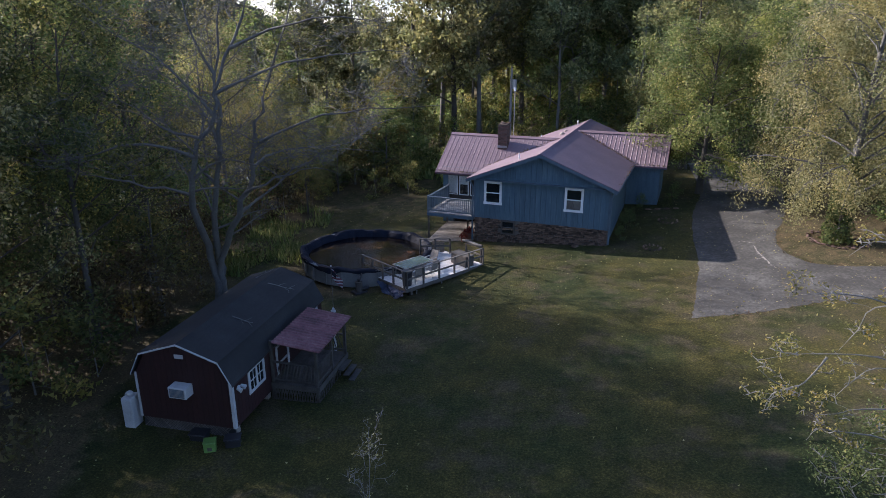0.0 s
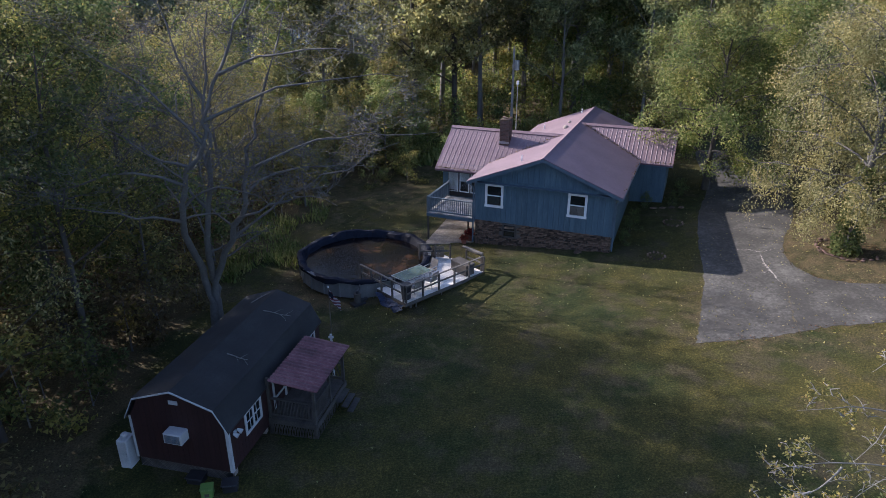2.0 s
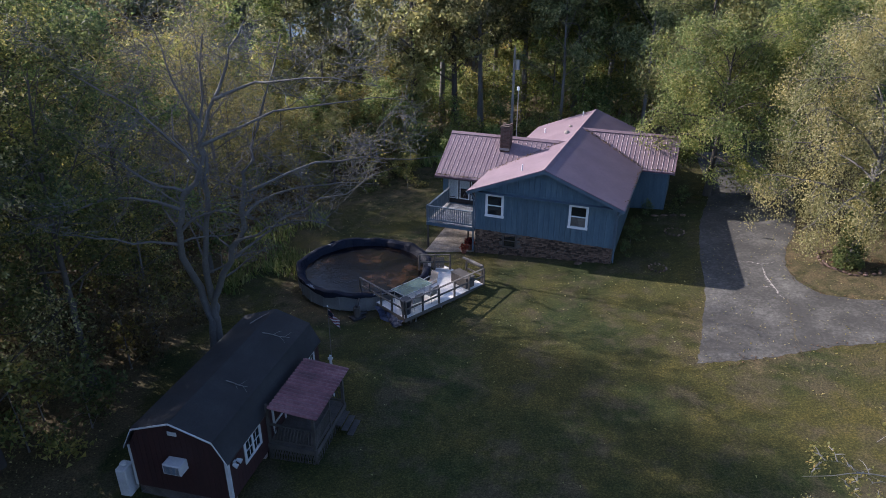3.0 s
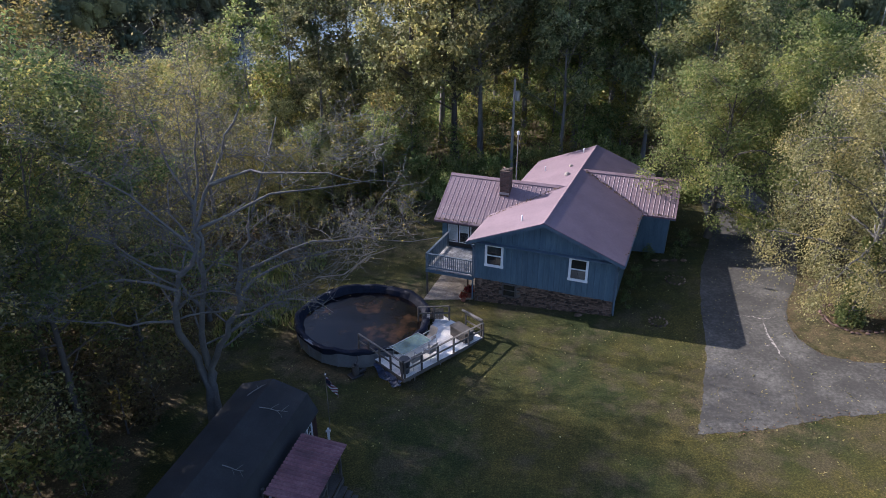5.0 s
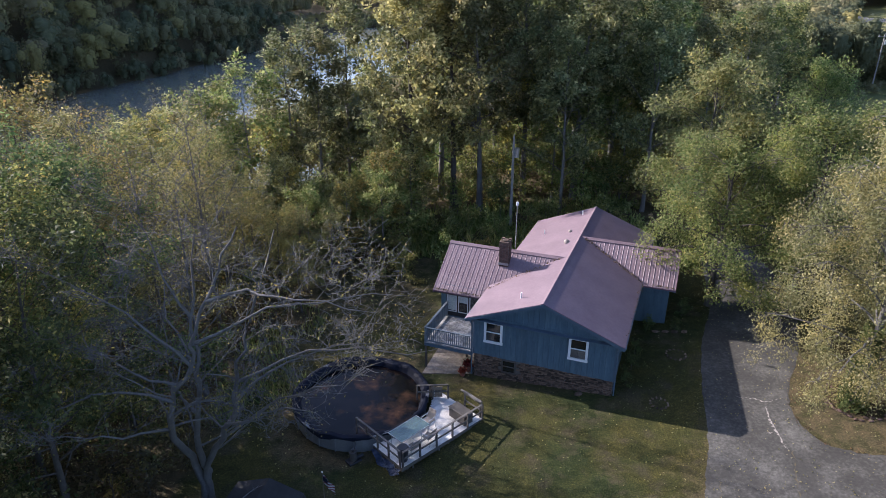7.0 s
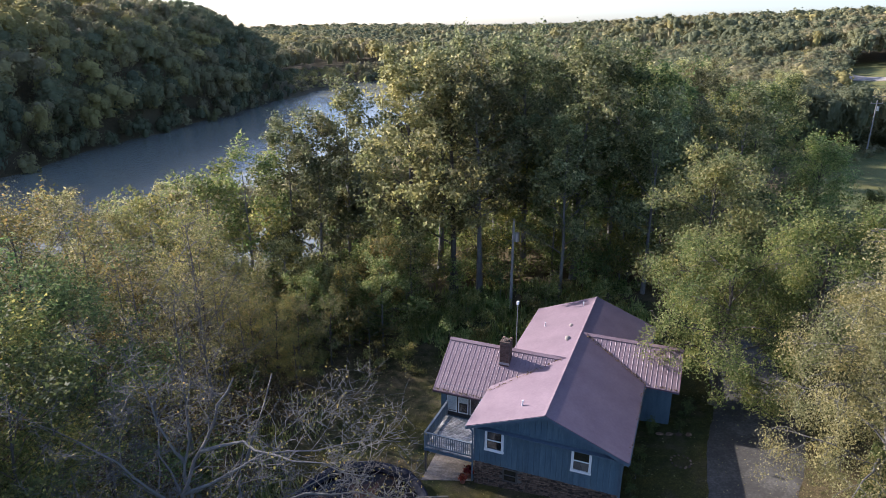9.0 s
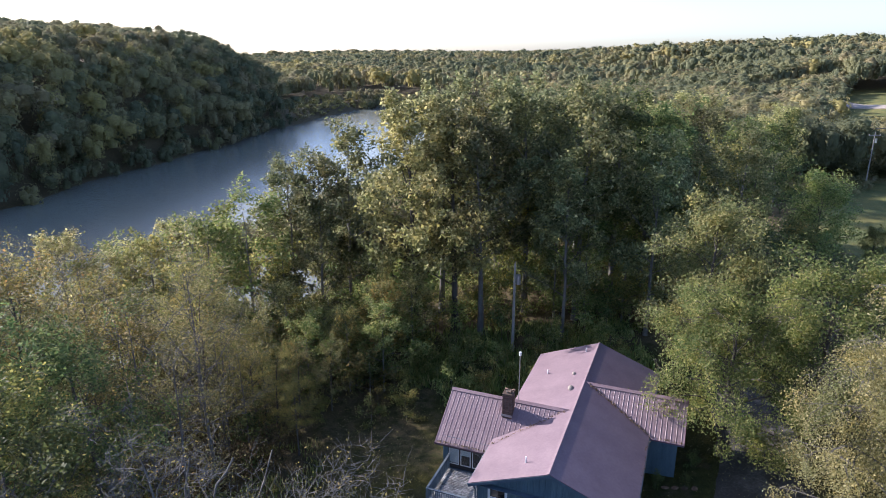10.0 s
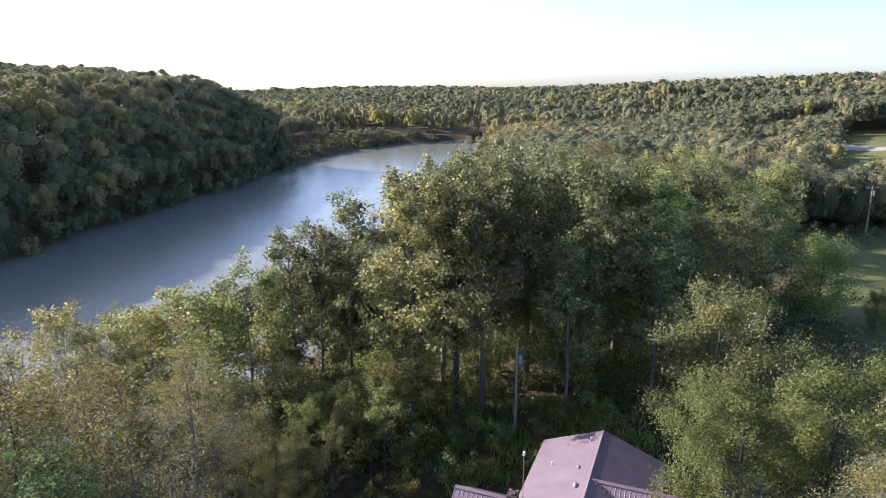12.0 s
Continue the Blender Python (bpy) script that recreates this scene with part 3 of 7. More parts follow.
# trees
def tubes_mesh(name, tubes, mat):
    """Tapered tubes (points, radii, sides) as one mesh of quads."""
    V, F, base = [], [], 0
    for P, Rr, k in tubes:
        P, Rr = np.asarray(P, float), np.asarray(Rr, float)
        T = np.gradient(P, axis=0)
        T /= np.linalg.norm(T, axis=1)[:, None] + 1e-9
        S = np.cross(T, (0.31, 0.17, 0.93))
        S /= np.linalg.norm(S, axis=1)[:, None] + 1e-9
        U = np.cross(T, S)
        ang = np.arange(k) * 2 * np.pi / k
        ring = P[:, None] + Rr[:, None, None] * (np.cos(ang)[None, :, None] * S[:, None] + np.sin(ang)[None, :, None] * U[:, None])
        V.append(ring.reshape(-1, 3))
        n = len(P)
        i = base + np.arange(n * k).reshape(n, k)
        j = np.roll(i, -1, axis=1)
        F.append(np.stack([i[:-1], j[:-1], j[1:], i[1:]], -1).reshape(-1))
        base += n * k
    return fast_mesh(name, np.concatenate(V), np.concatenate(F), 4, mat, True)


def leaf_blades(rg, C, out, size, hang=0.0, flat=0.35, loose=0.6, blade=3):
    """One pointed leaf blade or spray at each centre, turned loosely outwards."""
    n = len(C)
    N = out * 0.55 + rg.normal(0, loose, (n, 3)) + np.array([0, 0, flat])
    N /= np.linalg.norm(N, axis=1)[:, None] + 1e-9
    A = rg.normal(0, 1, (n, 3)) + np.array([0, 0, -hang * 2.0])
    A -= (A * N).sum(1)[:, None] * N
    A /= np.linalg.norm(A, axis=1)[:, None] + 1e-9
    W = np.cross(N, A)
    s = (size * rg.uniform(0.55, 1.4, n))[:, None]
    w = s * rg.uniform(0.26, 0.45, n)[:, None]
    if blade == 4:
        V = np.stack([C - A * s * 0.5, C + W * w * 0.8, C + A * s * 0.6, C - W * w * 0.8], 1)
    else:
        V = np.stack([C - A * s * 0.45 + W * w, C + A * s * 0.6, C - A * s * 0.35 - W * w], 1)
    return V.reshape(-1, 3), np.arange(blade * n)


def limb_path(rg, start, az, el, length, curl, n=6):
    """A wandering branch that bends by curl degrees along its length."""
    pts, p = [np.array(start, float)], np.array(start, float)
    for i in range(n - 1):
        a, e = radians(az), radians(el)
        p = p + length / (n - 1) * np.array([math.cos(a) * math.cos(e), math.sin(a) * math.cos(e), math.sin(e)])
        pts.append(p.copy())
        az += rg.normal(0, 13)
        el += curl / (n - 1) + rg.normal(0, 7)
    return np.array(pts)


def grow(seed, h, r0, limbs, crown_from, spread, leaves, size, hang=0.0, curl=-20, stems=None, top=0.93, twig=3, side=5, leaf_jit=0.35, rise=48, trunk_wob=0.02, droop_twigs=0.0, fine=True, clump=0.4, blade=3, thin=1.0):
    """A tree: tubes for trunk, limbs and twigs, and leaf blades along the twigs."""
    rg = np.random.RandomState(seed)
    tubes, spots, outs = [], [], []
    if stems is None:
        n = 9
        tt = np.linspace(0, 1, n)
        w = np.cumsum(rg.normal(0, trunk_wob * h / 3, (n, 2)), axis=0) * tt[:, None]
        stems = [np.column_stack([w[:, 0], w[:, 1], tt * h * top])]
    for P in stems:
        P = np.asarray(P, float)
        tt = np.linspace(0, 1, len(P))
        rr = r0 * (1 - 0.86 * tt) * np.where(tt < 0.05, 1.35, 1.0) * (1.0 if P[0][2] < 0.5 else 0.3)
        tubes.append((P, rr, 8))
        nl = max(3, limbs // len(stems))
        for i in range(nl):
            t = crown_from + (0.97 - crown_from) * (i + rg.uniform(0, 0.9)) / nl
            s = np.array([np.interp(t, tt, P[:, k]) for k in range(3)])
            rel = (t - crown_from) / (1 - crown_from)
            ln = spread * (0.55 + 0.75 * math.sin(math.pi * min(1, 0.25 + 0.75 * rel) * 0.95)) * rg.uniform(0.75, 1.15)
            az = i * 137.5 + rg.uniform(-30, 30)
            L = limb_path(rg, s, az, rise * (0.5 + 0.8 * rel) + rg.uniform(-10, 10), ln, curl, 7)
            rl = 0.42 * np.interp(t, tt, rr)
            tubes.append((L, rl * np.linspace(1, 0.18, 7), 5) if fine else (L[::2], rl * np.linspace(1, 0.18, 4), 4))
            for j in range(side):
                u = 0.25 + 0.75 * (j + rg.uniform(0, 0.8)) / side
                ss = np.array([np.interp(u, np.linspace(0, 1, 7), L[:, k]) for k in range(3)])
                S2 = limb_path(rg, ss, az + rg.choice((-1, 1)) * rg.uniform(25, 75), rg.uniform(0, 50) - 40 * droop_twigs, ln * rg.uniform(0.25, 0.5) * (1.2 - 0.5 * u), curl * 0.7 - 40 * droop_twigs, 5)
                rs = max(0.012 * thin, rl * 0.35 * (1 - 0.6 * u)) * np.linspace(1, 0.25, 5)
                tubes.append((S2, rs, 4) if fine else (S2[::2], rs[::2], 3))
                spots.append(S2[1:])
                for q in range(twig):
                    b = S2[rg.randint(1, 5)]
                    T3 = limb_path(rg, b, rg.uniform(0, 360), rg.uniform(-20, 60) - 70 * droop_twigs, ln * rg.uniform(0.12, 0.26), curl - 60 * droop_twigs, 4)
                    if fine:
                        tubes.append((T3, np.array([0.014, 0.011, 0.008, 0.004]) * max(1.0, h / 12) * thin, 3))
                    spots.append(T3[1:])
                    spots.append(T3[2:])
    S = np.concatenate(spots)
    S = S[rg.permutation(len(S))[: max(40, int(len(S) * clump))]]
    idx = rg.randint(0, len(S), leaves)
    C = S[idx] + rg.normal(0, leaf_jit, (leaves, 3))
    C[:, 2] -= hang * rg.uniform(0, 1.2, leaves)
    mid = np.array([S[:, 0].mean(), S[:, 1].mean(), S[:, 2].mean() - 0.15 * h])
    O = C - mid
    O /= np.linalg.norm(O, axis=1)[:, None] + 1e-9
    return tubes, leaf_blades(rg, C, O, size, hang, blade=blade)


def tree(name, seed, bark, leaf, m, label, category="tree", group="", **kw):
    tubes, (V, F) = grow(seed, **kw)
    ob = thing(name, m, label, category, group)
    t = new("trunk", tubes_mesh("trunk", tubes, bark))
    t.parent = ob
    c = new("crown", fast_mesh("crown", V, F, kw.get("blade", 3), leaf))
    c.parent = ob
    return ob


def at(x, y, rz=0.0, s=1.0, sink=0.15):
    return pose(x, y, gz(x, y) - sink, 0, 0, rz) @ Matrix.Diagonal((s, s, s, 1))


# house
HOUSE = thing("house", pose(5.5, 35.47, 0, 0, 0, -21.77), "blue board-sided ranch house with plum metal roof", "house")
HW, LEN, FLOOR = 3.9, 15.8, 1.22
ZR, ZE, HE = 5.26, 3.56, 4.32
K = (ZR - ZE) / HE
ULW, VL0, VL1, VLR, ZLR, ZLE = -7.35, 3.62, 9.0, 6.28, 5.12, 3.04
URW, VR0, VR1, VRR, ZRR, ZRE = 5.95, 8.0, 12.1, 9.96, 5.2, 3.5


def roof_z(u):
    return ZR - K * abs(u)


def house_walls():
    gable = [(-HW, FLOOR), (HW, FLOOR), (HW, roof_z(HW) - 0.12), (0, ZR - 0.14), (-HW, roof_z(HW) - 0.12)]
    for name, a, b in (("front_wall", 0.03, 0.2), ("back_wall", LEN - 0.2, LEN)):
        part(name, prism(bmesh.new(), gable, "y", a, b), M_TRIMBLUE, HOUSE)
    part("side_wall", B(-HW, -HW + 0.18, 0.2, LEN - 0.2, -2.0, roof_z(HW) - 0.12), M_SIDING, HOUSE)
    part("side_wall", B(HW - 0.18, HW, 0.2, LEN - 0.2, -1.0, roof_z(HW) - 0.12), M_SIDING, HOUSE)
    part("basement_wall", B(-HW, HW, 0.06, 0.25, -2.2, FLOOR), M_MORTAR, HOUSE, "dark mortar behind the stonework")
    part("ceiling_slab", B(-HW + 0.2, HW - 0.2, 0.25, LEN - 0.25, FLOOR - 0.15, FLOOR), M_WOODDARK, HOUSE)
    # wing on the balcony side
    part("wing_wall", B(ULW, -HW - 0.01, VL0, VL0 + 0.16, -2.2, ZLE + 0.28), M_SIDING, HOUSE)
    part("wing_wall", B(ULW, -HW - 0.01, VL1 - 0.16, VL1, -2.2, ZLE + 0.2), M_SIDING, HOUSE)
    g = [(VL0 + 0.17, -2.2), (VL1 - 0.17, -2.2), (VL1 - 0.17, ZLE + 0.2), (VLR, ZLR - 0.2), (VL0 + 0.17, ZLE + 0.2)]
    part("wing_wall", prism(bmesh.new(), g, "x", ULW, ULW + 0.16), M_SIDING, HOUSE)
    # garage wing
    part("wing_wall", B(HW + 0.01, URW, VR0, VR0 + 0.16, -0.4, ZRE + 0.22), M_SIDING, HOUSE)
    g = [(VR0 + 0.17, -0.4), (VR1 - 0.17, -0.4), (VR1 - 0.17, ZRE + 0.2), (VRR, ZRR - 0.2), (VR0 + 0.17, ZRE + 0.2)]
    part("wing_wall", prism(bmesh.new(), g, "x", URW - 0.16, URW), M_SIDING, HOUSE)
    part("wing_wall", B(HW + 0.01, URW, VR1 - 0.16, VR1, -0.4, ZRE + 0.22), M_SIDING, HOUSE)


house_walls()

WIN = [(-3.31, -2.24, 2.06, 3.43), (1.42, 2.47, 2.06, 3.43)]


def siding_boards():
    """Vertical boards with open grooves; gaps are left for the windows."""
    rg = random.Random(3)
    u, w = -HW, 0.305
    while u < HW - 0.02:
        a, b = u + 0.006, min(u + w, HW) - 0.006
        d = rg.uniform(0, 0.006)
        spans = [(FLOOR - 0.04, 3.62)]
        for x0, x1, z0, z1 in WIN:
            if b > x0 + 0.03 and a < x1 - 0.03:
                spans = [(FLOOR - 0.04, z0 + 0.05), (z1 - 0.05, 3.62)]
                if a < x0:
                    spans_full = (a, x0 + 0.05)
                    part("siding_board", B(spans_full[0], spans_full[1], -0.012 - d, 0.03, z0 + 0.05, z1 - 0.05), M_SIDING, HOUSE)
                if b > x1:
                    part("siding_board", B(x1 - 0.05, b, -0.012 - d, 0.03, z0 + 0.05, z1 - 0.05), M_SIDING, HOUSE)
        for z0, z1 in spans:
            part("siding_board", B(a, b, -0.012 - d, 0.03, z0, z1), M_SIDING, HOUSE)
        m = (a + b) / 2
        za, zb = roof_z(a) - 0.14, roof_z(b) - 0.14
        if max(za, zb) > 3.68:
            poly = [(a, 3.66), (b, 3.66), (b, max(3.67, zb)), (a, max(3.67, za))]
            if a < 0 < b:
                poly = [(a, 3.66), (b, 3.66), (b, zb), (0, ZR - 0.14), (a, za)]
            part("siding_board", prism(bmesh.new(), poly, "y", -0.013 - d, 0.03), M_SIDING, HOUSE)
        u += w
    part("band_board", B(-3.6, 3.6, -0.0215, 0.02, 3.625, 3.657), M_SIDING, HOUSE)
    for s in (-1, 1):
        part("corner_board", B(s * HW - 0.05, s * HW + 0.05, -0.04, 0.06, FLOOR - 0.04, roof_z(HW) - 0.16), M_TRIMBLUE, HOUSE)


def window(x0, x1, z0, z1, v=-0.03, n=2, mat=M_WHITE):
    """A white sash window: frame, two sashes with their panes, sill."""
    w = part("window", B(x0 + 0.02, x1 - 0.02, v + 0.035, v + 0.05, z0 + 0.02, z1 - 0.02), M_BLACK, HOUSE, "white-framed sash window")
    t = 0.13
    bm = bmesh.new()
    box(bm, x0, x1, v - 0.045, v + 0.03, z1 - t, z1)
    box(bm, x0 - 0.02, x1 + 0.02, v - 0.06, v + 0.03, z0, z0 + t)
    box(bm, x0, x0 + t, v - 0.045, v + 0.03, z0 + t, z1 - t)
    box(bm, x1 - t, x1, v - 0.045, v + 0.03, z0 + t, z1 - t)
    part("window_frame", bm, mat, w)
    zm = (z0 + z1) / 2
    part("sash_rail", B(x0 + t, x1 - t, v - 0.02, v + 0.03, zm - 0.03, zm + 0.03), mat, w)
    part("pane", B(x0 + t, x1 - t, v + 0.012, v + 0.02, zm + 0.03, z1 - t), M_GLASS, w)
    part("pane", B(x0 + t, x1 - t, v + 0.018, v + 0.026, z0 + t, zm - 0.03), M_GLASS, w)
    return w


siding_boards()
wa = window(*WIN[0])
wb = window(*WIN[1])
# half-drawn pale curtain seen in the lower sash
part("curtain", prism(bmesh.new(), [(1.56, 2.20), (2.0, 2.20), (1.86, 2.70), (1.56, 2.70)], "y", -0.019, -0.016), M_RAIL, wb, "pale drawn curtain")
part("curtain", prism(bmesh.new(), [(2.01, 2.20), (2.33, 2.20), (2.33, 2.70), (1.87, 2.70)], "y", -0.019, -0.016), M_RAIL, wb, "pale drawn curtain")
bw = part("basement_window", B(-2.2, -1.45, -0.02, 0.05, 0.35, 1.12), M_BLACK, HOUSE, "dark basement window in the stonework")
part("pane", B(-2.14, -1.51, -0.035, -0.022, 0.77, 1.06), M_GLASS, bw)
part("pane", B(-2.14, -1.51, -0.035, -0.022, 0.41, 0.72), M_GLASS, bw)
bmf = bmesh.new()
for a in ((-2.24, -2.16, 0.31, 1.16), (-1.49, -1.41, 0.31, 1.16), (-2.16, -1.49, 1.08, 1.16), (-2.16, -1.49, 0.31, 0.39), (-2.16, -1.49, 0.72, 0.77)):
    box(bmf, a[0], a[1], -0.055, 0.02, a[2], a[3])
part("window_frame", bmf, M_WOODDARK, bw)


def stonework():
    """Long flat stones in rough courses on the gable's foot."""
    rg = random.Random(8)
    stones = []
    for k in range(8):
        bm = bmesh.new()
        r = bmesh.ops.create_cube(bm, size=1.0)
        for v in bm.verts:
            f = 0.82 if v.co.y < 0 else 1.0
            v.co = Vector((v.co.x * f * rg.uniform(0.86, 1.0), v.co.y * rg.uniform(0.7, 1.0), v.co.z * f * rg.uniform(0.72, 1.0)))
        me = bpy.data.meshes.new("stone")
        bm.to_mesh(me)
        bm.free()
        me.materials.append(M_STONE)
        stones.append(me)
    z, count, rest = -0.62, 0, bmesh.new()
    while z < FLOOR - 0.08:
        h = rg.uniform(0.06, 0.105)
        u = -HW + rg.uniform(-0.2, 0)
        while u < HW - 0.05:
            w = rg.uniform(0.12, 0.36)
            a, b = max(u, -HW), min(u + w, HW)
            c = (a + b) / 2
            g = gz(*(Matrix.Rotation(radians(-21.77), 2) @ Vector((c, 0)) + Vector((5.5, 35.47))))
            free = not (b > -2.22 and a < -1.43 and z + h > 0.33 and z < 1.15)
            if z + h > g - 0.03 and b - a > 0.08 and free and z + h < FLOOR + 0.03:
                count += 1
                if count > 300:
                    box(rest, a + 0.009, b - 0.009, -0.035 + rg.uniform(0, 0.04), 0.07, z + 0.008, z + h - 0.008)
                else:
                    shared("stone", rg.choice(stones), HOUSE, pose(c, 0.025, z + h / 2 + rg.uniform(-0.015, 0.015), 0, rg.uniform(-4, 4), 0) @ Matrix.Diagonal(((b - a) * 0.97, rg.uniform(0.08, 0.13), h * 0.95, 1)))
            u += w
        z += h
    if count > 300:
        tagged(part("stonework", rest, M_STONEROW, HOUSE), kind="stuff")
    else:
        rest.free()


def slab(p, q, r, s, t):
    """A roof plane through four corners with thickness t below it."""
    bm = bmesh.new()
    top = [bm.verts.new(c) for c in (p, q, r, s)]
    bot = [bm.verts.new((c[0], c[1], c[2] - t)) for c in (p, q, r, s)]
    bm.faces.new(top)
    bm.faces.new(bot[::-1])
    for i in range(4):
        bm.faces.new((top[i], bot[i], bot[(i + 1) % 4], top[(i + 1) % 4]))
    bmesh.ops.recalc_face_normals(bm, faces=bm.faces[:])
    return bm


def roofs():
    v0, v1 = -0.38, 16.18
    for s in (-1, 1):
        r = part("roof", slab((0, v0, ZR - 0.03), (s * HE, v0, ZE - 0.03), (s * HE, v1, ZE - 0.03), (0, v1, ZR - 0.03), 0.1), M_RIDGE, HOUSE)
        # courses, each lapping over the one below
        n = 28
        for i in range(n):
            a, b = HE * i / n - 0.01, HE * (i + 1) / n + 0.012
            za, zb = ZR - K * a - 0.0006, ZR - K * b + 0.0001
            bm = bmesh.new()
            prism(bm, [(s * a, za), (s * b, zb), (s * b, zb - 0.03), (s * a, za - 0.02)], "y", v0 - 0.012, v1 + 0.012)
            part("roof_course", bm, M_ROOFSH, r)
        part("rake_board", slab((0, v0 - 0.035, ZR - 0.045), (s * HE, v0 - 0.035, ZE - 0.045), (s * HE, v0 - 0.013, ZE - 0.045), (0, v0 - 0.013, ZR - 0.045), 0.17), M_TRIMBLUE, HOUSE)
        part("gutter", B(s * HE - 0.06, s * HE + 0.06, v0, v1 if s < 0 else v1, ZE - 0.15, ZE - 0.05, bevel=0.02) if s > 0 else B(-HE - 0.06, -HE + 0.06, v0, VL0 - 0.45, ZE - 0.15, ZE - 0.05, bevel=0.02), M_TRIMBLUE, HOUSE)
    part("soffit", B(-HE + 0.1, HE - 0.1, v0 + 0.02, -0.05, ZE - 0.06, ZE - 0.03), M_TRIMBLUE, HOUSE)
    bm = bmesh.new()
    prism(bm, [(-0.16, ZR - 0.05), (0, ZR + 0.035), (0.16, ZR - 0.05), (0.16, ZR - 0.07), (0, ZR + 0.01), (-0.16, ZR - 0.07)], "y", v0 - 0.02, v1 + 0.02)
    part("ridge_cap", bm, M_ROOFSH, HOUSE)

    def ribbed(u0, u1, vr, zr, ve, ze, step):
        """Metal panels side by side, each with a raised rib along one edge, from the ridge to an eave."""
        dv, dz = ve - vr, ze - zr
        r = part("metal_roof", slab((u0, vr, zr - 0.02), (u1, vr, zr - 0.02), (u1, ve, ze - 0.02), (u0, ve, ze - 0.02), 0.08), M_RIDGE, HOUSE)
        u = u0
        me = rib = None
        while u < u1 - 0.02:
            w = min(step, u1 - u)
            bm = bmesh.new()
            top = [(0.0, 0.0), (0.02, 0.024), (0.042, 0.024), (0.062, 0.004), (step * 0.6, 0.004), (step * 0.64, 0.009), (step * 0.68, 0.004), (step - 0.004, 0.0)]
            if me is None or w < step - 0.01:
                lo = [bm.verts.new((x, 0, z)) for x, z in top if x <= w]
                hi = [bm.verts.new((x, dv, dz + z)) for x, z in top if x <= w]
                for i in range(len(lo) - 1):
                    f = (lo[i], lo[i + 1], hi[i + 1], hi[i])
                    bm.faces.new(f if dv < 0 else f[::-1])
                bmesh.ops.recalc_face_normals(bm, faces=bm.faces[:])
                if sum(f.normal.z for f in bm.faces) < 0:
                    bmesh.ops.reverse_faces(bm, faces=bm.faces[:])
                m2 = bpy.data.meshes.new("roof_panel")
                bm.to_mesh(m2)
                m2.materials.append(M_ROOF)
                if w >= step - 0.01:
                    me = m2
            else:
                m2 = me
            bm.free()
            shared("roof_panel", m2, r, Matrix.Translation((u, vr, zr - 0.012)))
            u += step
        return r

    ul = -7.74
    meet = -(ZR - ZLR) / K + 0.05
    ribbed(ul, meet, VLR, ZLR, 3.18, 3.02, 0.3)
    ribbed(ul, meet, VLR, ZLR, 9.4, 3.02, 0.3)
    meet_r = (ZR - ZRR) / K - 0.05
    ribbed(meet_r, 6.3, VRR, ZRR, 7.62, 3.48, 0.3)
    ribbed(meet_r, 6.3, VRR, ZRR, 12.3, 3.48, 0.3)
    for u0, u1, v, z in ((ul, meet, VLR, ZLR), (meet_r, 6.3, VRR, ZRR)):
        bm = bmesh.new()
        prism(bm, [(v - 0.18, z - 0.07), (v, z + 0.055), (v + 0.18, z - 0.07), (v + 0.18, z - 0.1), (v, z + 0.03), (v - 0.18, z - 0.1)], "x", u0 - 0.02, u1)
        part("ridge_cap", bm, M_ROOF, HOUSE)
    part("eave_board", B(ul, -HE - 0.07, 3.2, 3.24, 2.86, 2.98), M_WOODDARK, HOUSE)
    part("eave_board", B(HE + 0.07, 6.3, 7.64, 7.68, 3.33, 3.45), M_TRIMBLUE, HOUSE)
    for u, ve, vr, ze, zr in ((ul - 0.012, 3.18, VLR, 3.02, ZLR), (ul - 0.012, 9.4, VLR, 3.02, ZLR), (6.3, 7.62, VRR, 3.48, ZRR), (6.3, 12.3, VRR, 3.48, ZRR)):
        part("rake_board", slab((u, ve, ze), (u + 0.03, ve, ze), (u + 0.03, vr, zr), (u, vr, zr), 0.16), M_RIDGE, HOUSE)


roofs()

# downspouts
for s in (-1, 1):
    bm = bmesh.new()
    bar(bm, (s * 4.25, -0.1, ZE - 0.12), (s * 4.0, -0.08, ZE - 0.5), 0.07)
    bar(bm, (s * 4.0, -0.08, ZE - 0.5), (s * 4.0, -0.08, 0.4 if s > 0 else -0.2), 0.07)
    part("downspout", bm, M_TRIMBLUE, HOUSE)


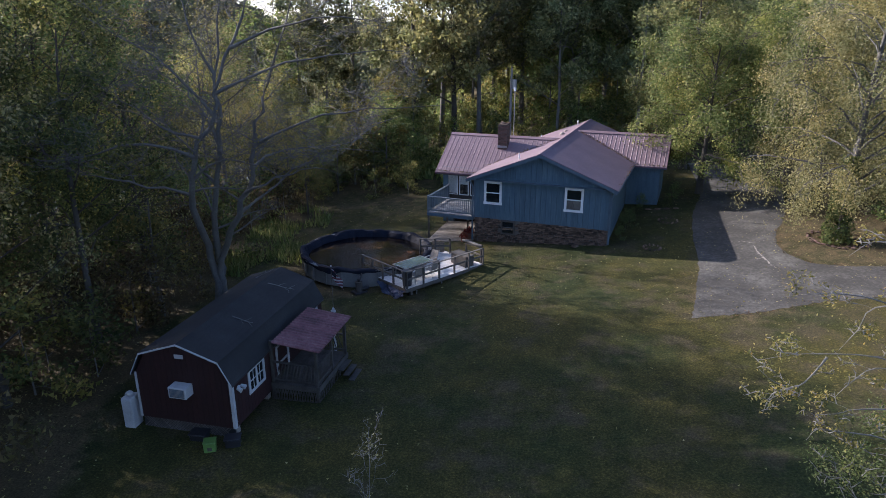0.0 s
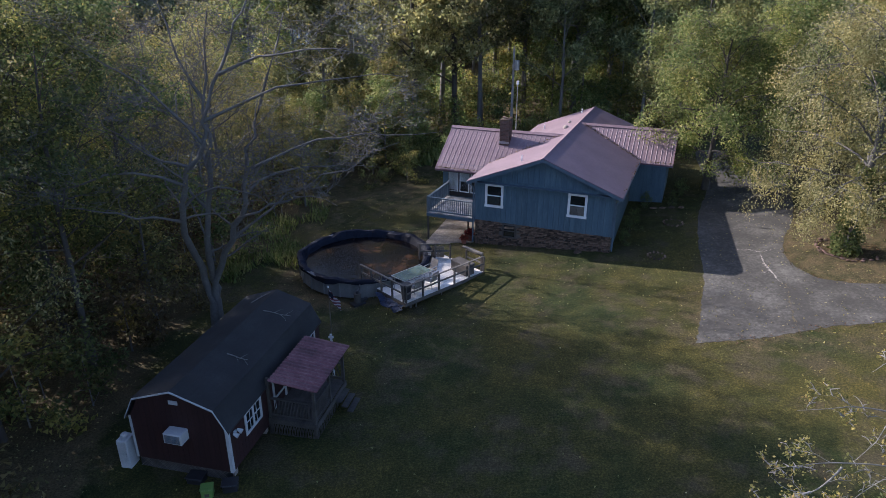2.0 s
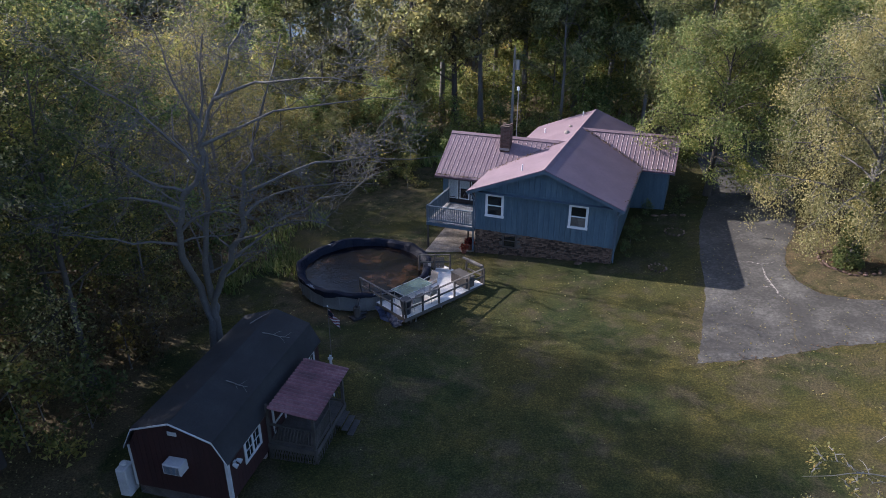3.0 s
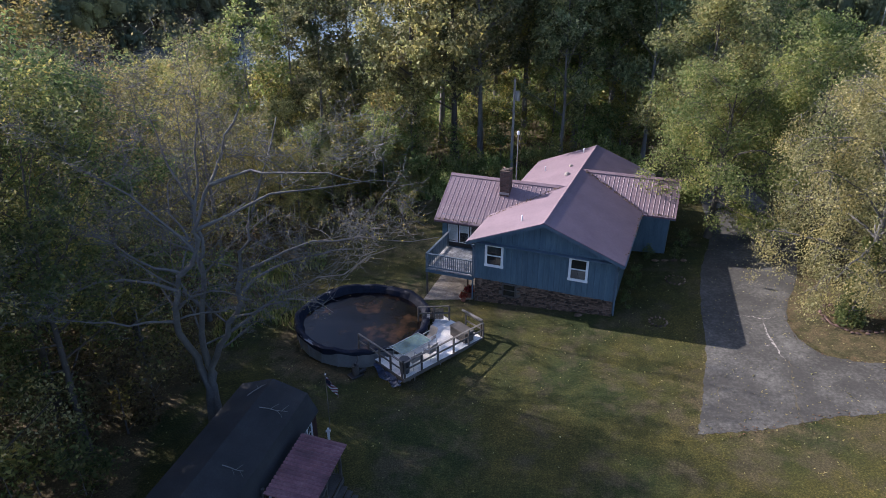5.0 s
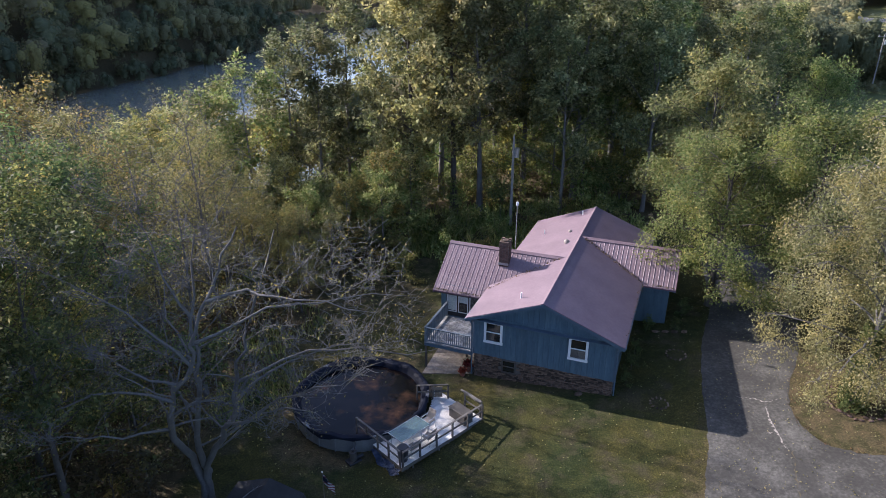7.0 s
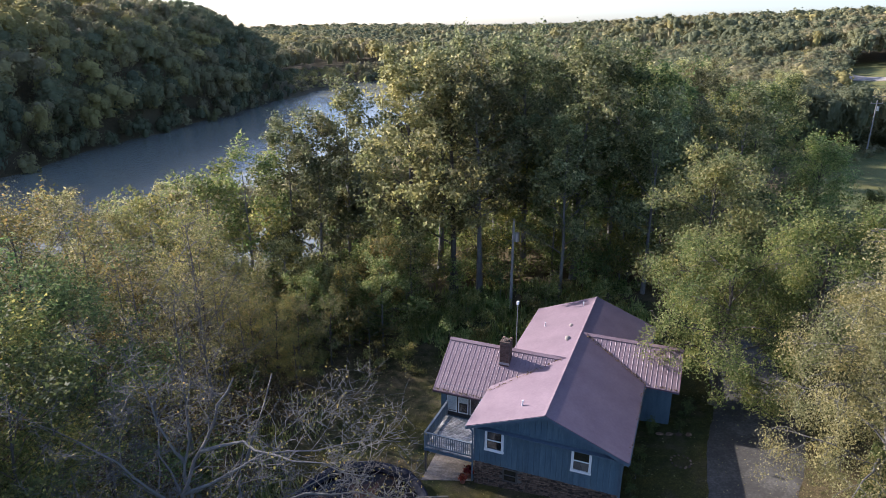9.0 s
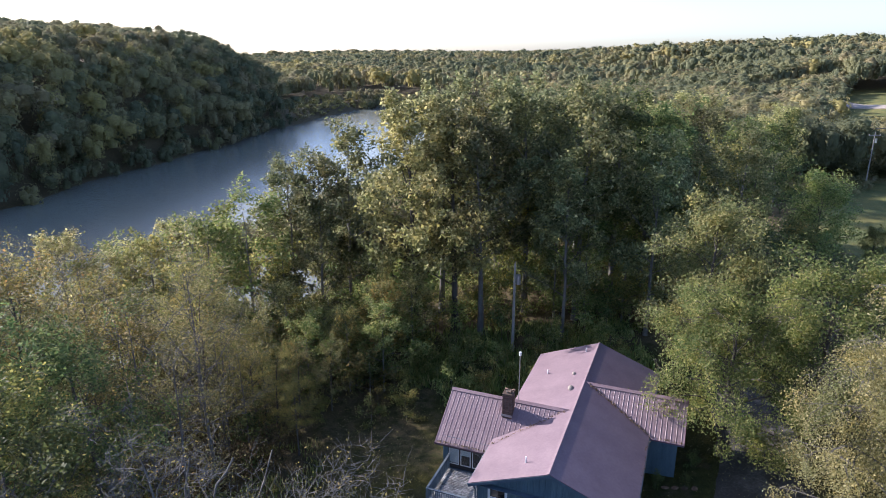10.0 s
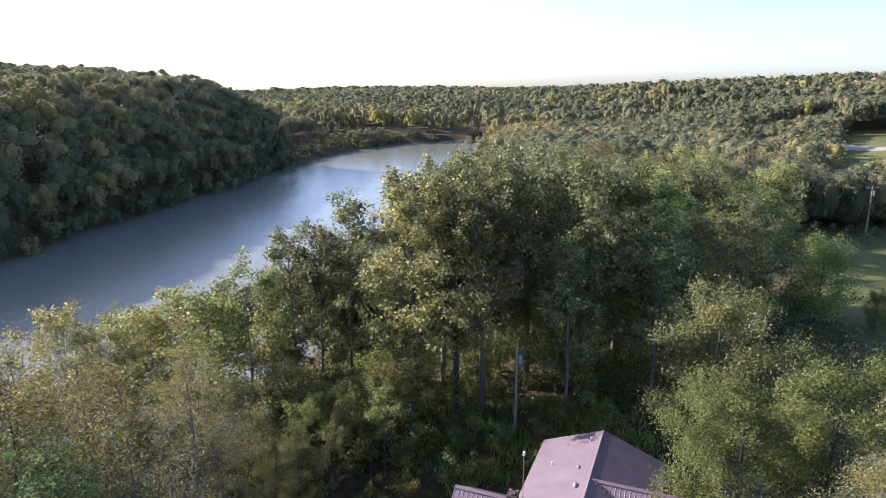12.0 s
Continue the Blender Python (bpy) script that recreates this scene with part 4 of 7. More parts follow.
def chimney():
    cu, cv = -3.85, 5.55
    z0, z1 = 3.6, 5.95
    c = part("chimney", B(cu - 0.29, cu + 0.29, cv - 0.33, cv + 0.33, z0, z1), M_MORTAR, HOUSE, "dark brick chimney with a stone cap")
    rg = random.Random(2)
    bm = bmesh.new()
    box(bm, -0.5, 0.5, -0.5, 0.5, -0.5, 0.5)
    me = bpy.data.meshes.new("brick")
    bm.to_mesh(me)
    bm.free()
    me.materials.append(M_BRICK)
    z, row = z0 + 0.3, 0
    while z < z1 - 0.06:
        for k in range(3):
            w = 0.18
            off = -0.2 + k * 0.195 + (0.02 if row % 2 else -0.012)
            shared("brick", me, c, pose(cu + off, cv - 0.335, z) @ Matrix.Diagonal((w, 0.03, 0.07, 1)))
            shared("brick", me, c, pose(cu + 0.295, cv + off, z) @ Matrix.Diagonal((0.03, w, 0.07, 1)))
            shared("brick", me, c, pose(cu - 0.295, cv + off, z) @ Matrix.Diagonal((0.03, w, 0.07, 1)))
        z += 0.086
        row += 1
    part("cap", B(cu - 0.32, cu + 0.32, cv - 0.37, cv + 0.37, z1 + 0.002, z1 + 0.06, bevel=0.02), M_STONE, c)
    for k in range(7):
        a, b = rg.uniform(-0.24, 0.24), rg.uniform(-0.28, 0.28)
        part("cap_stone", B(cu + a - 0.09, cu + a + 0.09, cv + b - 0.08, cv + b + 0.08, z1 + 0.06, z1 + 0.09 + rg.uniform(0, 0.09), bevel=0.02), M_STONE, c)
    for k, (a, b) in enumerate(((-0.02, -0.05),)):
        bm = bmesh.new()
        bar(bm, (cu + a, cv + b, z1 + 0.06), (cu + a, cv + b, z1 + 0.13), 0.3, sides=10)
        part("flue", bm, M_MORTAR, c)
    part("flashing", B(cu - 0.33, cu + 0.33, cv - 0.39, cv - 0.355, 4.5, 4.64), M_METAL, c)


chimney()

# vents and pipes on the roof
for u, v, h in ((-1.55, 1.0, 0.34), (-2.9, 12.2, 0.3), (-0.75, 14.9, 0.3)):
    part("vent_pipe", BAR((u, v, roof_z(u) - 0.06), (u, v, roof_z(u) + h), 0.09, sides=10), M_WHITE, HOUSE)
for u, v, r in ((-0.75, 9.2, 0.3), (-0.95, 11.4, 0.2)):
    bm = bmesh.new()
    bmesh.ops.create_uvsphere(bm, u_segments=12, v_segments=6, radius=r)
    bmesh.ops.transform(bm, matrix=pose(u, v, roof_z(u) + 0.03, 0, 21, 0) @ Matrix.Diagonal((0.7, 1, 0.45, 1)), verts=bm.verts[:])
    part("roof_vent", bm, M_CONCRETE, HOUSE, "pale domed roof vent")

stonework()


# balcony
def balcony():
    u0, u1, v0, v1, z = -7.0, -HW - 0.12, 0.05, VL0 - 0.02, 1.18
    b = part("balcony", B(u0, u1, v0, v1, z - 0.24, z - 0.05), M_TRIMBLUE, HOUSE, "raised wooden balcony with blue-grey rails")
    v = v0
    while v < v1 - 0.1:
        part("floor_board", B(u0, u1, v + 0.006, v + 0.134, z - 0.048, z), M_BALCONY, b)
        v += 0.14
    zt = z + 0.95

    def rail(p, q):
        p, q = Vector(p), Vector(q)
        up = Vector((0, 0, 1))
        part("rail", BAR(p + up * (zt - z), q + up * (zt - z), 0.12, 0.05), M_RAILBLUE, b)
        part("rail", BAR(p + up * 0.12, q + up * 0.12, 0.05, 0.08), M_RAILBLUE, b)
        n = int((q - p).length / 0.125)
        for i in range(1, n):
            c = p.lerp(q, i / n)
            part("baluster", BAR(c + up * 0.16, c + up * (zt - z - 0.025), 0.04), M_RAILBLUE, b)
        for c in (p, q):
            part("post", BAR(c, c + up * (zt - z + 0.06), 0.1), M_RAILBLUE, b)

    rail((u0 + 0.06, v0 + 0.05, z), (u1 - 0.05, v0 + 0.05, z))
    rail((u0 + 0.06, v0 + 0.18, z), (u0 + 0.06, v1 - 0.08, z))
    for u, v in ((u0 + 0.07, v0 + 0.08), (u0 + 0.07, v1 - 0.3), (-4.9, v0 + 1.6)):
        part("support_post", BAR((u, v, -1.6), (u, v, z - 0.24), 0.09), M_WOODDARK, b)


balcony()
# glazed doors on the balcony
bm = bmesh.new()
box(bm, -7.0, -4.7, VL0 - 0.03, VL0 - 0.005, FLOOR, 3.0)
pd = part("patio_door", bm, M_BLACK, HOUSE, "white-framed glazed balcony doors")
for a, b in ((-6.95, -6.3), (-6.2, -5.55), (-5.45, -4.8)):
    part("pane", B(a + 0.05, b - 0.05, VL0 - 0.05, VL0 - 0.042, FLOOR + 0.35, 2.85), M_CLEAR, pd)
    part("blind", B(a + 0.05, b - 0.05, VL0 - 0.04, VL0 - 0.032, FLOOR + (0.4 if a < -6.5 else 1.0), 2.85), M_WHITE if a < -5.6 else M_WOODDARK, pd, "drawn blind")
    bm = bmesh.new()
    for q in ((a, a + 0.05, FLOOR + 0.3, 2.9), (b - 0.05, b, FLOOR + 0.3, 2.9), (a + 0.05, b - 0.05, 2.85, 2.9), (a + 0.05, b - 0.05, FLOOR + 0.3, FLOOR + 0.35)):
        box(bm, q[0], q[1], VL0 - 0.07, VL0 - 0.035, q[2], q[3])
    part("door_frame", bm, M_WHITE, pd)

# dark glazed door and odds and ends under the balcony
bm = bmesh.new()
box(bm, -6.6, -4.4, VL0 - 0.03, VL0 - 0.004, -0.45, 0.8)
ud = part("basement_door", bm, M_BLACK, HOUSE, "dark glazed basement doors under the balcony")
part("pane", B(-6.5, -5.55, VL0 - 0.045, VL0 - 0.032, -0.35, 0.72), M_GLASS, ud)
part("pane", B(-5.45, -4.5, VL0 - 0.045, VL0 - 0.032, -0.35, 0.72), M_GLASS, ud)


# woods round the yard
WOODS = random.Random(11)
KINDS = {}


def plant(kind, x, y, s=None, sink=0.15):
    """A tree of a kind: built the first time, copied from then on."""
    rz, s = WOODS.uniform(0, 360), s or WOODS.uniform(0.85, 1.15)
    if kind not in KINDS:
        name, seed, bark, leaf, label, kw = SPECIES[kind]
        KINDS[kind] = tree(name, seed, bark, leaf, at(x, y, rz, s, sink), label, "shrub" if name == "shrub" else "tree", "woods round the yard", **kw)
        return KINDS[kind]
    return copy_thing(KINDS[kind], at(x, y, rz, 1.0, sink) @ Matrix.Diagonal([s / v for v in KINDS[kind].scale] + [1]))


TALL = dict(side=5, twig=3, fine=False)
MIDS = dict(side=5, twig=3, fine=False, spread=3.5)
LOW = dict(limbs=6, side=3, twig=2, crown_from=0.06, r0=0.04, leaf_jit=0.28, fine=False)
SPECIES = {
    "tall_a": ("tall_tree", 21, M_BARK, L_DARK, "tall grey-green tree with a straight grey trunk", dict(h=21.5, r0=0.3, limbs=26, crown_from=0.36, spread=4.5, leaves=13000, size=0.30, leaf_jit=0.34, curl=-15, clump=0.13, **TALL)),
    "tall_b": ("tall_tree", 22, M_BARKDARK, L_YELLOW, "tall tree with yellow-green autumn leaves", dict(h=19.5, r0=0.3, limbs=22, crown_from=0.24, spread=4.2, leaves=9500, size=0.29, leaf_jit=0.33, curl=-10, clump=0.13, **TALL)),
    "tall_c": ("tall_tree", 23, M_BARK, L_DARK, "slender tall tree with an open grey-green crown", dict(h=18, r0=0.2, limbs=18, crown_from=0.25, spread=3.8, leaves=8500, size=0.27, leaf_jit=0.3, rise=60, clump=0.13, **TALL)),
    "tall_d": ("tall_tree", 24, M_BARK, L_DEEP, "tall dark green tree with a full crown", dict(h=20.5, r0=0.32, limbs=26, crown_from=0.26, spread=4.6, leaves=13000, size=0.29, leaf_jit=0.34, curl=-15, clump=0.13, **TALL)),
    "near_a": ("broadleaf_tree", 36, M_BARKDARK, L_MID, "spreading tree with yellow-green leaves at the lawn's edge", dict(h=14, r0=0.17, limbs=20, crown_from=0.3, leaves=13000, size=0.115, leaf_jit=0.25, clump=0.12, blade=4, **MIDS)),
    "near_b": ("broadleaf_tree", 37, M_BARKDARK, L_NEARYEL, "thinning olive-yellow tree at the lawn's edge", dict(h=13, r0=0.14, limbs=20, crown_from=0.16, leaves=10000, size=0.112, leaf_jit=0.24, clump=0.12, blade=4, rise=58, **MIDS)),
    "near_c": ("broadleaf_tree", 38, M_BARKDARK, L_DEEP, "dense dark green tree at the lawn's edge", dict(h=12, r0=0.15, limbs=20, crown_from=0.26, leaves=16000, size=0.12, leaf_jit=0.24, clump=0.12, **MIDS)),
    "mid_a": ("broadleaf_tree", 31, M_BARK, L_MID, "spreading tree with yellow-green leaves in the woods", dict(h=14, r0=0.17, limbs=16, crown_from=0.18, leaves=5600, size=0.25, leaf_jit=0.3, clump=0.12, **MIDS)),
    "mid_b": ("broadleaf_tree", 32, M_BARK, L_YELLOW, "thinning tree with yellow and brown leaves", dict(h=13, r0=0.14, limbs=16, crown_from=0.18, leaves=4600, size=0.23, leaf_jit=0.28, clump=0.12, rise=58, **MIDS)),
    "mid_c": ("broadleaf_tree", 33, M_BARKDARK, L_DEEP, "dense dark green tree in the woods", dict(h=12, r0=0.15, limbs=16, crown_from=0.12, leaves=5600, size=0.26, leaf_jit=0.32, clump=0.12, **MIDS)),
    "mid_d": ("broadleaf_tree", 34, M_BARK, L_LIGHT, "light green tree with an airy crown", dict(h=13, r0=0.15, limbs=15, crown_from=0.18, leaves=5400, size=0.24, leaf_jit=0.3, clump=0.12, **MIDS)),
    "bare": ("broadleaf_tree", 35, M_BARKGREY, L_NEARYEL, "half-bare grey tree with few olive leaves", dict(h=11, r0=0.1, limbs=13, crown_from=0.18, spread=3.0, leaves=2300, size=0.1, blade=4, side=5, twig=2, leaf_jit=0.25, rise=60)),
    "bush_a": ("shrub", 41, M_BARK, L_MID, "wild yellow-green shrub under the trees", dict(h=3.6, spread=1.7, leaves=1150, size=0.185, **LOW)),
    "bush_b": ("shrub", 42, M_BARK, L_BROWN, "rusty brown shrub under the trees", dict(h=3.0, spread=1.6, leaves=1050, size=0.168, **LOW)),
    "bush_c": ("shrub", 43, M_BARK, L_DEEP, "dark green shrub under the trees", dict(h=3.4, spread=1.7, leaves=1150, size=0.19, **LOW)),
    "bush_d": ("shrub", 44, M_BARK, L_LIGHT, "bright green leafy shrub under the trees", dict(h=3.4, spread=1.8, leaves=1050, size=0.22, **LOW)),
}

# tall stand behind the house
for x, y, k, s in [(8.0, 66.5, "tall_a", 1.02), (3.5, 62.0, "tall_a", 0.95), (12.5, 64.0, "tall_a", 1.0), (16.5, 67.0, "tall_d", 0.98), (1.1, 62.9, "tall_b", 1.08), (5.5, 70.0, "tall_a", 0.97),
                   (20.5, 71.0, "tall_d", 0.92), (-2.6, 63.3, "tall_b", 1.12), (-9.5, 69.5, "tall_c", 1.15), (-11.8, 66.6, "tall_c", 1.0), (14.0, 73.0, "tall_d", 1.0), (-0.1, 68.1, "tall_a", 1.05), (10.5, 59.5, "tall_c", 0.9),
                   (18.0, 60.0, "tall_c", 0.95), (23.5, 66.0, "tall_c", 0.85), (25.0, 76.0, "mid_c", 1.25), (-14.9, 68.6, "tall_c", 1.06), (-18.0, 64.3, "mid_d", 1.27), (-21.4, 63.2, "mid_d", 1.22), (-27.2, 63.8, "mid_a", 0.98), (-28.0, 62.5, "bare", 1.1), (-31.1, 65.3, "mid_b", 1.0),
                   (7.6, 77.0, "tall_a", 1.0), (18.0, 79.0, "mid_c", 1.3)]:
    plant(k, x, y, s)


def open_ground(x, y):
    return float(lawn_value(np.array(x), np.array(y))) < 0.6


def scatter(n, x0, x1, y0, y1, kinds, gap, taken, keep=None, s=(0.85, 1.15), anywhere=False):
    tries = 0
    while n and tries < 4000:
        tries += 1
        x, y = WOODS.uniform(x0, x1), WOODS.uniform(y0, y1)
        if (open_ground(x, y) and not anywhere) or float(lake_gap(np.array(x), np.array(y))[0]) < 2 or (keep and not keep(x, y)):
            continue
        if any((x - a) ** 2 + (y - b) ** 2 < gap * gap for a, b in taken):
            continue
        taken.append((x, y))
        plant(WOODS.choice(kinds), x, y, WOODS.uniform(*s))
        n -= 1


# tall edge of the left-hand woods
near = []
for x, y, k, s in [(-15.2, 25.5, "near_c", 1.2), (-14.8, 43.0, "bare", 1.45), (-19.5, 30.0, "near_c", 1.3), (-16.6, 33.8, "near_c", 1.2), (-17.4, 36.4, "near_b", 0.95), (-18.6, 23.6, "near_c", 1.15), (-14.2, 29.6, "bare", 0.8), (-17.5, 27.6, "near_a", 1.1), (-21.5, 36.6, "near_a", 1.25), (-22.5, 24.5, "near_c", 1.3), (-19.0, 18.5, "near_c", 1.2), (-16.0, 20.5, "near_b", 1.05), (-24.8, 38.4, "near_b", 1.15), (-20.5, 45.0, "bare", 1.15), (-15.2, 46.5, "bare", 0.95), (-28.6, 40.6, "near_a", 1.34), (-24.0, 47.5, "bare", 1.4), (-27.0, 44.0, "bare", 1.45), (-30.0, 50.0, "bare", 1.5), (-22.0, 39.0, "bare", 1.25), (-31.5, 45.0, "near_b", 1.3), (-24.5, 31.5, "near_c", 1.4), (-27.5, 27.0, "near_a", 1.35)]:
    near.append((x, y))
    plant(k, x, y, s)
for x, y, k, s in [(-13.6, 36.4, "bare", 1.25), (-16.8, 39.6, "bare", 1.35), (-16.5, 47.5, "near_b", 1.0), (-19.2, 54.0, "near_a", 0.85), (-12.6, 47.6, "near_b", 0.56), (-10.6, 49.4, "near_b", 0.5), (-15.2, 47.0, "bare", 0.9), (-13.2, 45.6, "bare", 0.8), (-16.2, 45.4, "bare", 0.95), (-8.6, 51.4, "near_b", 0.45), (-11.6, 47.0, "near_a", 0.55), (-13.8, 48.8, "near_a", 0.6), (-10.0, 46.0, "near_a", 0.42)]:
    near.append((x, y))
    plant(k, x, y, s)
scatter(6, -24, -15.5, 14, 37, ["near_c", "near_b", "bare", "near_c"], 3.2, near)
scatter(8, -34, -24, 14, 37, ["mid_a", "mid_b", "mid_c", "mid_d"], 3.6, near)
scatter(20, -36, -13.5, 37, 58, ["mid_b", "mid_d", "bare", "mid_a", "bare"], 3.2, near, lambda x, y: abs(0.482 * x + 0.876 * y - 28.3) > 3.2 or x < -27, s=(0.55, 0.88))
scatter(4, -40, -17, 2, 16, ["mid_a", "mid_c", "mid_b", "mid_c"], 3.6, near)
scatter(9, -34, -13, 54, 62, ["mid_a", "mid_b", "mid_d", "bare", "mid_d"], 3.0, near, s=(0.55, 0.85))
scatter(3, 10, 28, 72, 85, ["mid_a", "mid_d"], 3.0, near, s=(0.8, 1.2))
scatter(12, -46, -14, 55, 68, ["mid_a", "mid_d", "mid_b", "mid_a"], 2.8, near, s=(0.55, 0.85))
scatter(22, -62, -34, 20, 84, ["mid_a", "mid_b", "mid_c", "mid_d"], 4.2, near)
scatter(14, 12, 50, 66, 104, ["mid_c", "mid_a", "tall_c", "mid_c"], 4.2, near, lambda x, y: (x < 30 + 0.3 * (y - 70) or y > 96) and abs(0.482 * x + 0.876 * y - 107.5) > 6)
for x, y, k, s in [(31, 92, "mid_b", 1.1), (35, 95, "bare", 1.3), (40, 93, "mid_c", 1.2), (50, 104, "mid_c", 1.2), (28, 98, "tall_a", 0.72), (55, 112, "mid_b", 1.2),
                   (31, 84, "tall_a", 0.86), (36, 80, "mid_c", 1.25), (26, 87, "mid_b", 1.35), (38, 118, "tall_b", 0.85), (30, 119, "bare", 1.6), (44, 115, "mid_b", 1.3), (24, 119, "tall_b", 0.85), (50, 123, "mid_b", 1.1),
                   (36, 126, "tall_b", 0.82), (44, 126, "mid_b", 1.3), (22, 127, "tall_a", 0.8), (29, 128, "mid_b", 1.35), (12, 92, "tall_d", 0.85), (10, 101, "tall_a", 0.85), (16, 90, "mid_c", 1.3), (20, 93, "tall_a", 0.8), (8, 110, "mid_b", 1.3),
                   (4, 90, "tall_a", 0.85), (3, 100, "tall_c", 0.9), (2, 112, "mid_d", 1.3), (14, 118, "tall_c", 0.9), (8, 122, "mid_a", 1.3), (33, 111, "bare", 1.5), (39, 110, "bare", 1.4), (57, 122, "mid_b", 1.0), (16, 104, "mid_b", 1.2)]:
    near.append((x, y))
    plant(k, x, y, s)
# unseen trees added round the start to block sky light from the near lawn
scatter(5, -16, 20, -24, -8, ["mid_a", "mid_c", "mid_d"], 4.0, near, s=(0.9, 1.1), anywhere=True)
for x, y, k, s in [(-14.5, 4.0, "mid_c", 0.8), (-16.0, 9.0, "mid_a", 0.85), (16.5, 3.0, "mid_c", 0.75)]:
    near.append((x, y))
    plant(k, x, y, s)
scatter(8, -62, -26, 56, 76, ["mid_a", "mid_b", "mid_d", "mid_b"], 3.0, near, s=(0.95, 1.15))
low = []
scatter(9, -16, -2, 52, 63, ["mid_b", "mid_d", "bare", "mid_a"], 2.6, near, s=(0.42, 0.68))
scatter(22, -17, -1.5, 51, 64, ["bush_a", "bush_d", "bush_a", "bush_d"], 1.6, low, s=(1.0, 1.7))
scatter(66, -24, -11.3, 9, 54, ["bush_b", "bush_b", "bush_c", "bush_b", "bush_a"], 1.8, low, lambda x, y: x < -13.4 or y > 26)
scatter(7, -14, -2.5, 48.5, 52, ["bush_a", "bush_d", "bush_b"], 1.5, low, s=(0.45, 0.85), anywhere=True)
scatter(7, 0, 24, 55, 71, ["mid_d", "mid_a"], 2.8, near, lambda x, y: abs(x - 5.8) > 3.2 or y > 61, s=(0.55, 0.9))
scatter(58, -18, 27, 53, 72, ["bush_a", "bush_c", "bush_d", "bush_d"], 1.7, low, lambda x, y: abs(x - 5.8) > 1.8 or y > 60)
scatter(26, -4, 16, 51.5, 60, ["bush_d", "bush_d", "bush_a"], 1.5, low, lambda x, y: abs(x - 6.0) > 0.8, s=(0.4, 0.8), anywhere=True)
scatter(24, -20, 27, 72, 86, ["bush_a", "bush_c", "bush_d"], 2.4, low, s=(1.1, 1.6))
scatter(16, 28, 44, 60, 84, ["bush_c", "bush_a"], 2.6, low, s=(1.0, 1.6))
scatter(20, 24, 36, 20, 60, ["bush_a", "bush_c", "bush_b"], 2.4, low)

# many-stemmed bare tree beside the shed, its stems leaning out over the yard
TRUNKS = [[(-0.1, 0, 0), (-0.12, -0.05, 2.0), (-0.1, -0.1, 3.7), (-0.15, -1.2, 5.8), (0.1, -2.1, 7.5), (0.5, -2.4, 8.6), (1.4, -2.5, 10.2), (1.7, -2.4, 11.5), (2.8, -2.3, 13.6), (3.4, -2.0, 15.0)],
          [(0.05, 0.1, 0), (0.04, 0.05, 2.0), (0.05, 0, 3.7), (0.4, -1.0, 5.8), (1.1, -1.7, 8.4), (1.4, -1.9, 10.0), (1.3, -1.6, 11.5), (1.8, -1.3, 14.6)],
          [(0.15, 0, 0), (0.16, 0, 2.0), (0.2, -0.1, 3.7), (1.5, -1.2, 6.0), (2.3, -1.7, 7.7), (2.8, -1.7, 9.8), (3.3, -1.3, 11.3), (4.3, -0.8, 14.6)]]
WOB = np.random.RandomState(12)
STEMS = [np.array([tuple(p) for p in curve_pts(s, 3)]) for s in TRUNKS]
# long limbs: stem, height, heading, rise, length, bend
for k, height, az, el, ln, bend in [(0, 8.6, 182, 20, 7.2, -12), (0, 9.3, 172, 12, 4.4, 50), (0, 10.2, 186, 55, 5.6, -22), (1, 11.6, 205, 58, 4.4, -10), (2, 6.0, 2, 36, 8.2, -18), (0, 7.6, 10, 46, 4.6, -75),
                                    (2, 9.0, 4, 26, 7.6, 6), (0, 11.0, 0, 24, 7.4, -48), (0, 12.6, -8, 22, 6.6, -42), (1, 9.0, 120, 34, 6.0, -15), (2, 8.0, 48, 30, 6.8, -20), (0, 7.0, 232, 26, 4.8, 5), (1, 7.4, 150, 30, 6.2, -10), (2, 7.0, -40, 26, 4.6, -20)]:
    S = STEMS[k]
    start = [np.interp(height, S[:, 2], S[:, c]) for c in range(3)]
    L = limb_path(WOB, start, az, el, ln, bend, 9)
    STEMS.append(L)
STEMS = [P + WOB.normal(0, 0.06, P.shape) * np.minimum(1, np.arange(len(P)) / 3)[:, None] for P in STEMS]
tree("sycamore_tree", 77, M_BARKGREY, L_MID, at(-9.95, 26.7), "nearly bare many-stemmed tree with pale grey bark", h=12, r0=0.19, limbs=136, crown_from=0.36, spread=2.3, leaves=5200, size=0.075, blade=4, stems=STEMS, side=7, twig=4, rise=38, curl=4, leaf_jit=0.22, thin=0.75)

# weeping tree by the driveway, and the trees past the garage
tree("birch_tree", 81, M_BARKGREY, L_BIRCH, at(20.9, 32.2), "tall birch with drooping yellow leaves and pale limbs", h=14.5, r0=0.24, limbs=30, crown_from=0.16, spread=4.6, leaves=98000, size=0.092, clump=0.22, hang=0.5, curl=-50, side=6, twig=4, droop_twigs=0.7, leaf_jit=0.3, rise=55)
tree("birch_tree", 82, M_BARKGREY, L_BIRCH, at(25.6, 35.5), "tall birch with thinning yellow leaves", h=15.0, r0=0.24, limbs=28, crown_from=0.15, spread=4.6, leaves=36000, size=0.115, hang=0.5, curl=-50, side=6, twig=4, droop_twigs=0.7, leaf_jit=0.3, rise=55)
tree("garage_tree", 83, M_BARKDARK, L_GARAGE, at(17.4, 42.6), "green leafy tree hanging over the garage roof", h=10.5, r0=0.22, limbs=26, crown_from=0.2, spread=4.2, leaves=56000, size=0.122, clump=0.1, hang=0.35, curl=-35, side=6, twig=4, droop_twigs=0.4, leaf_jit=0.32)
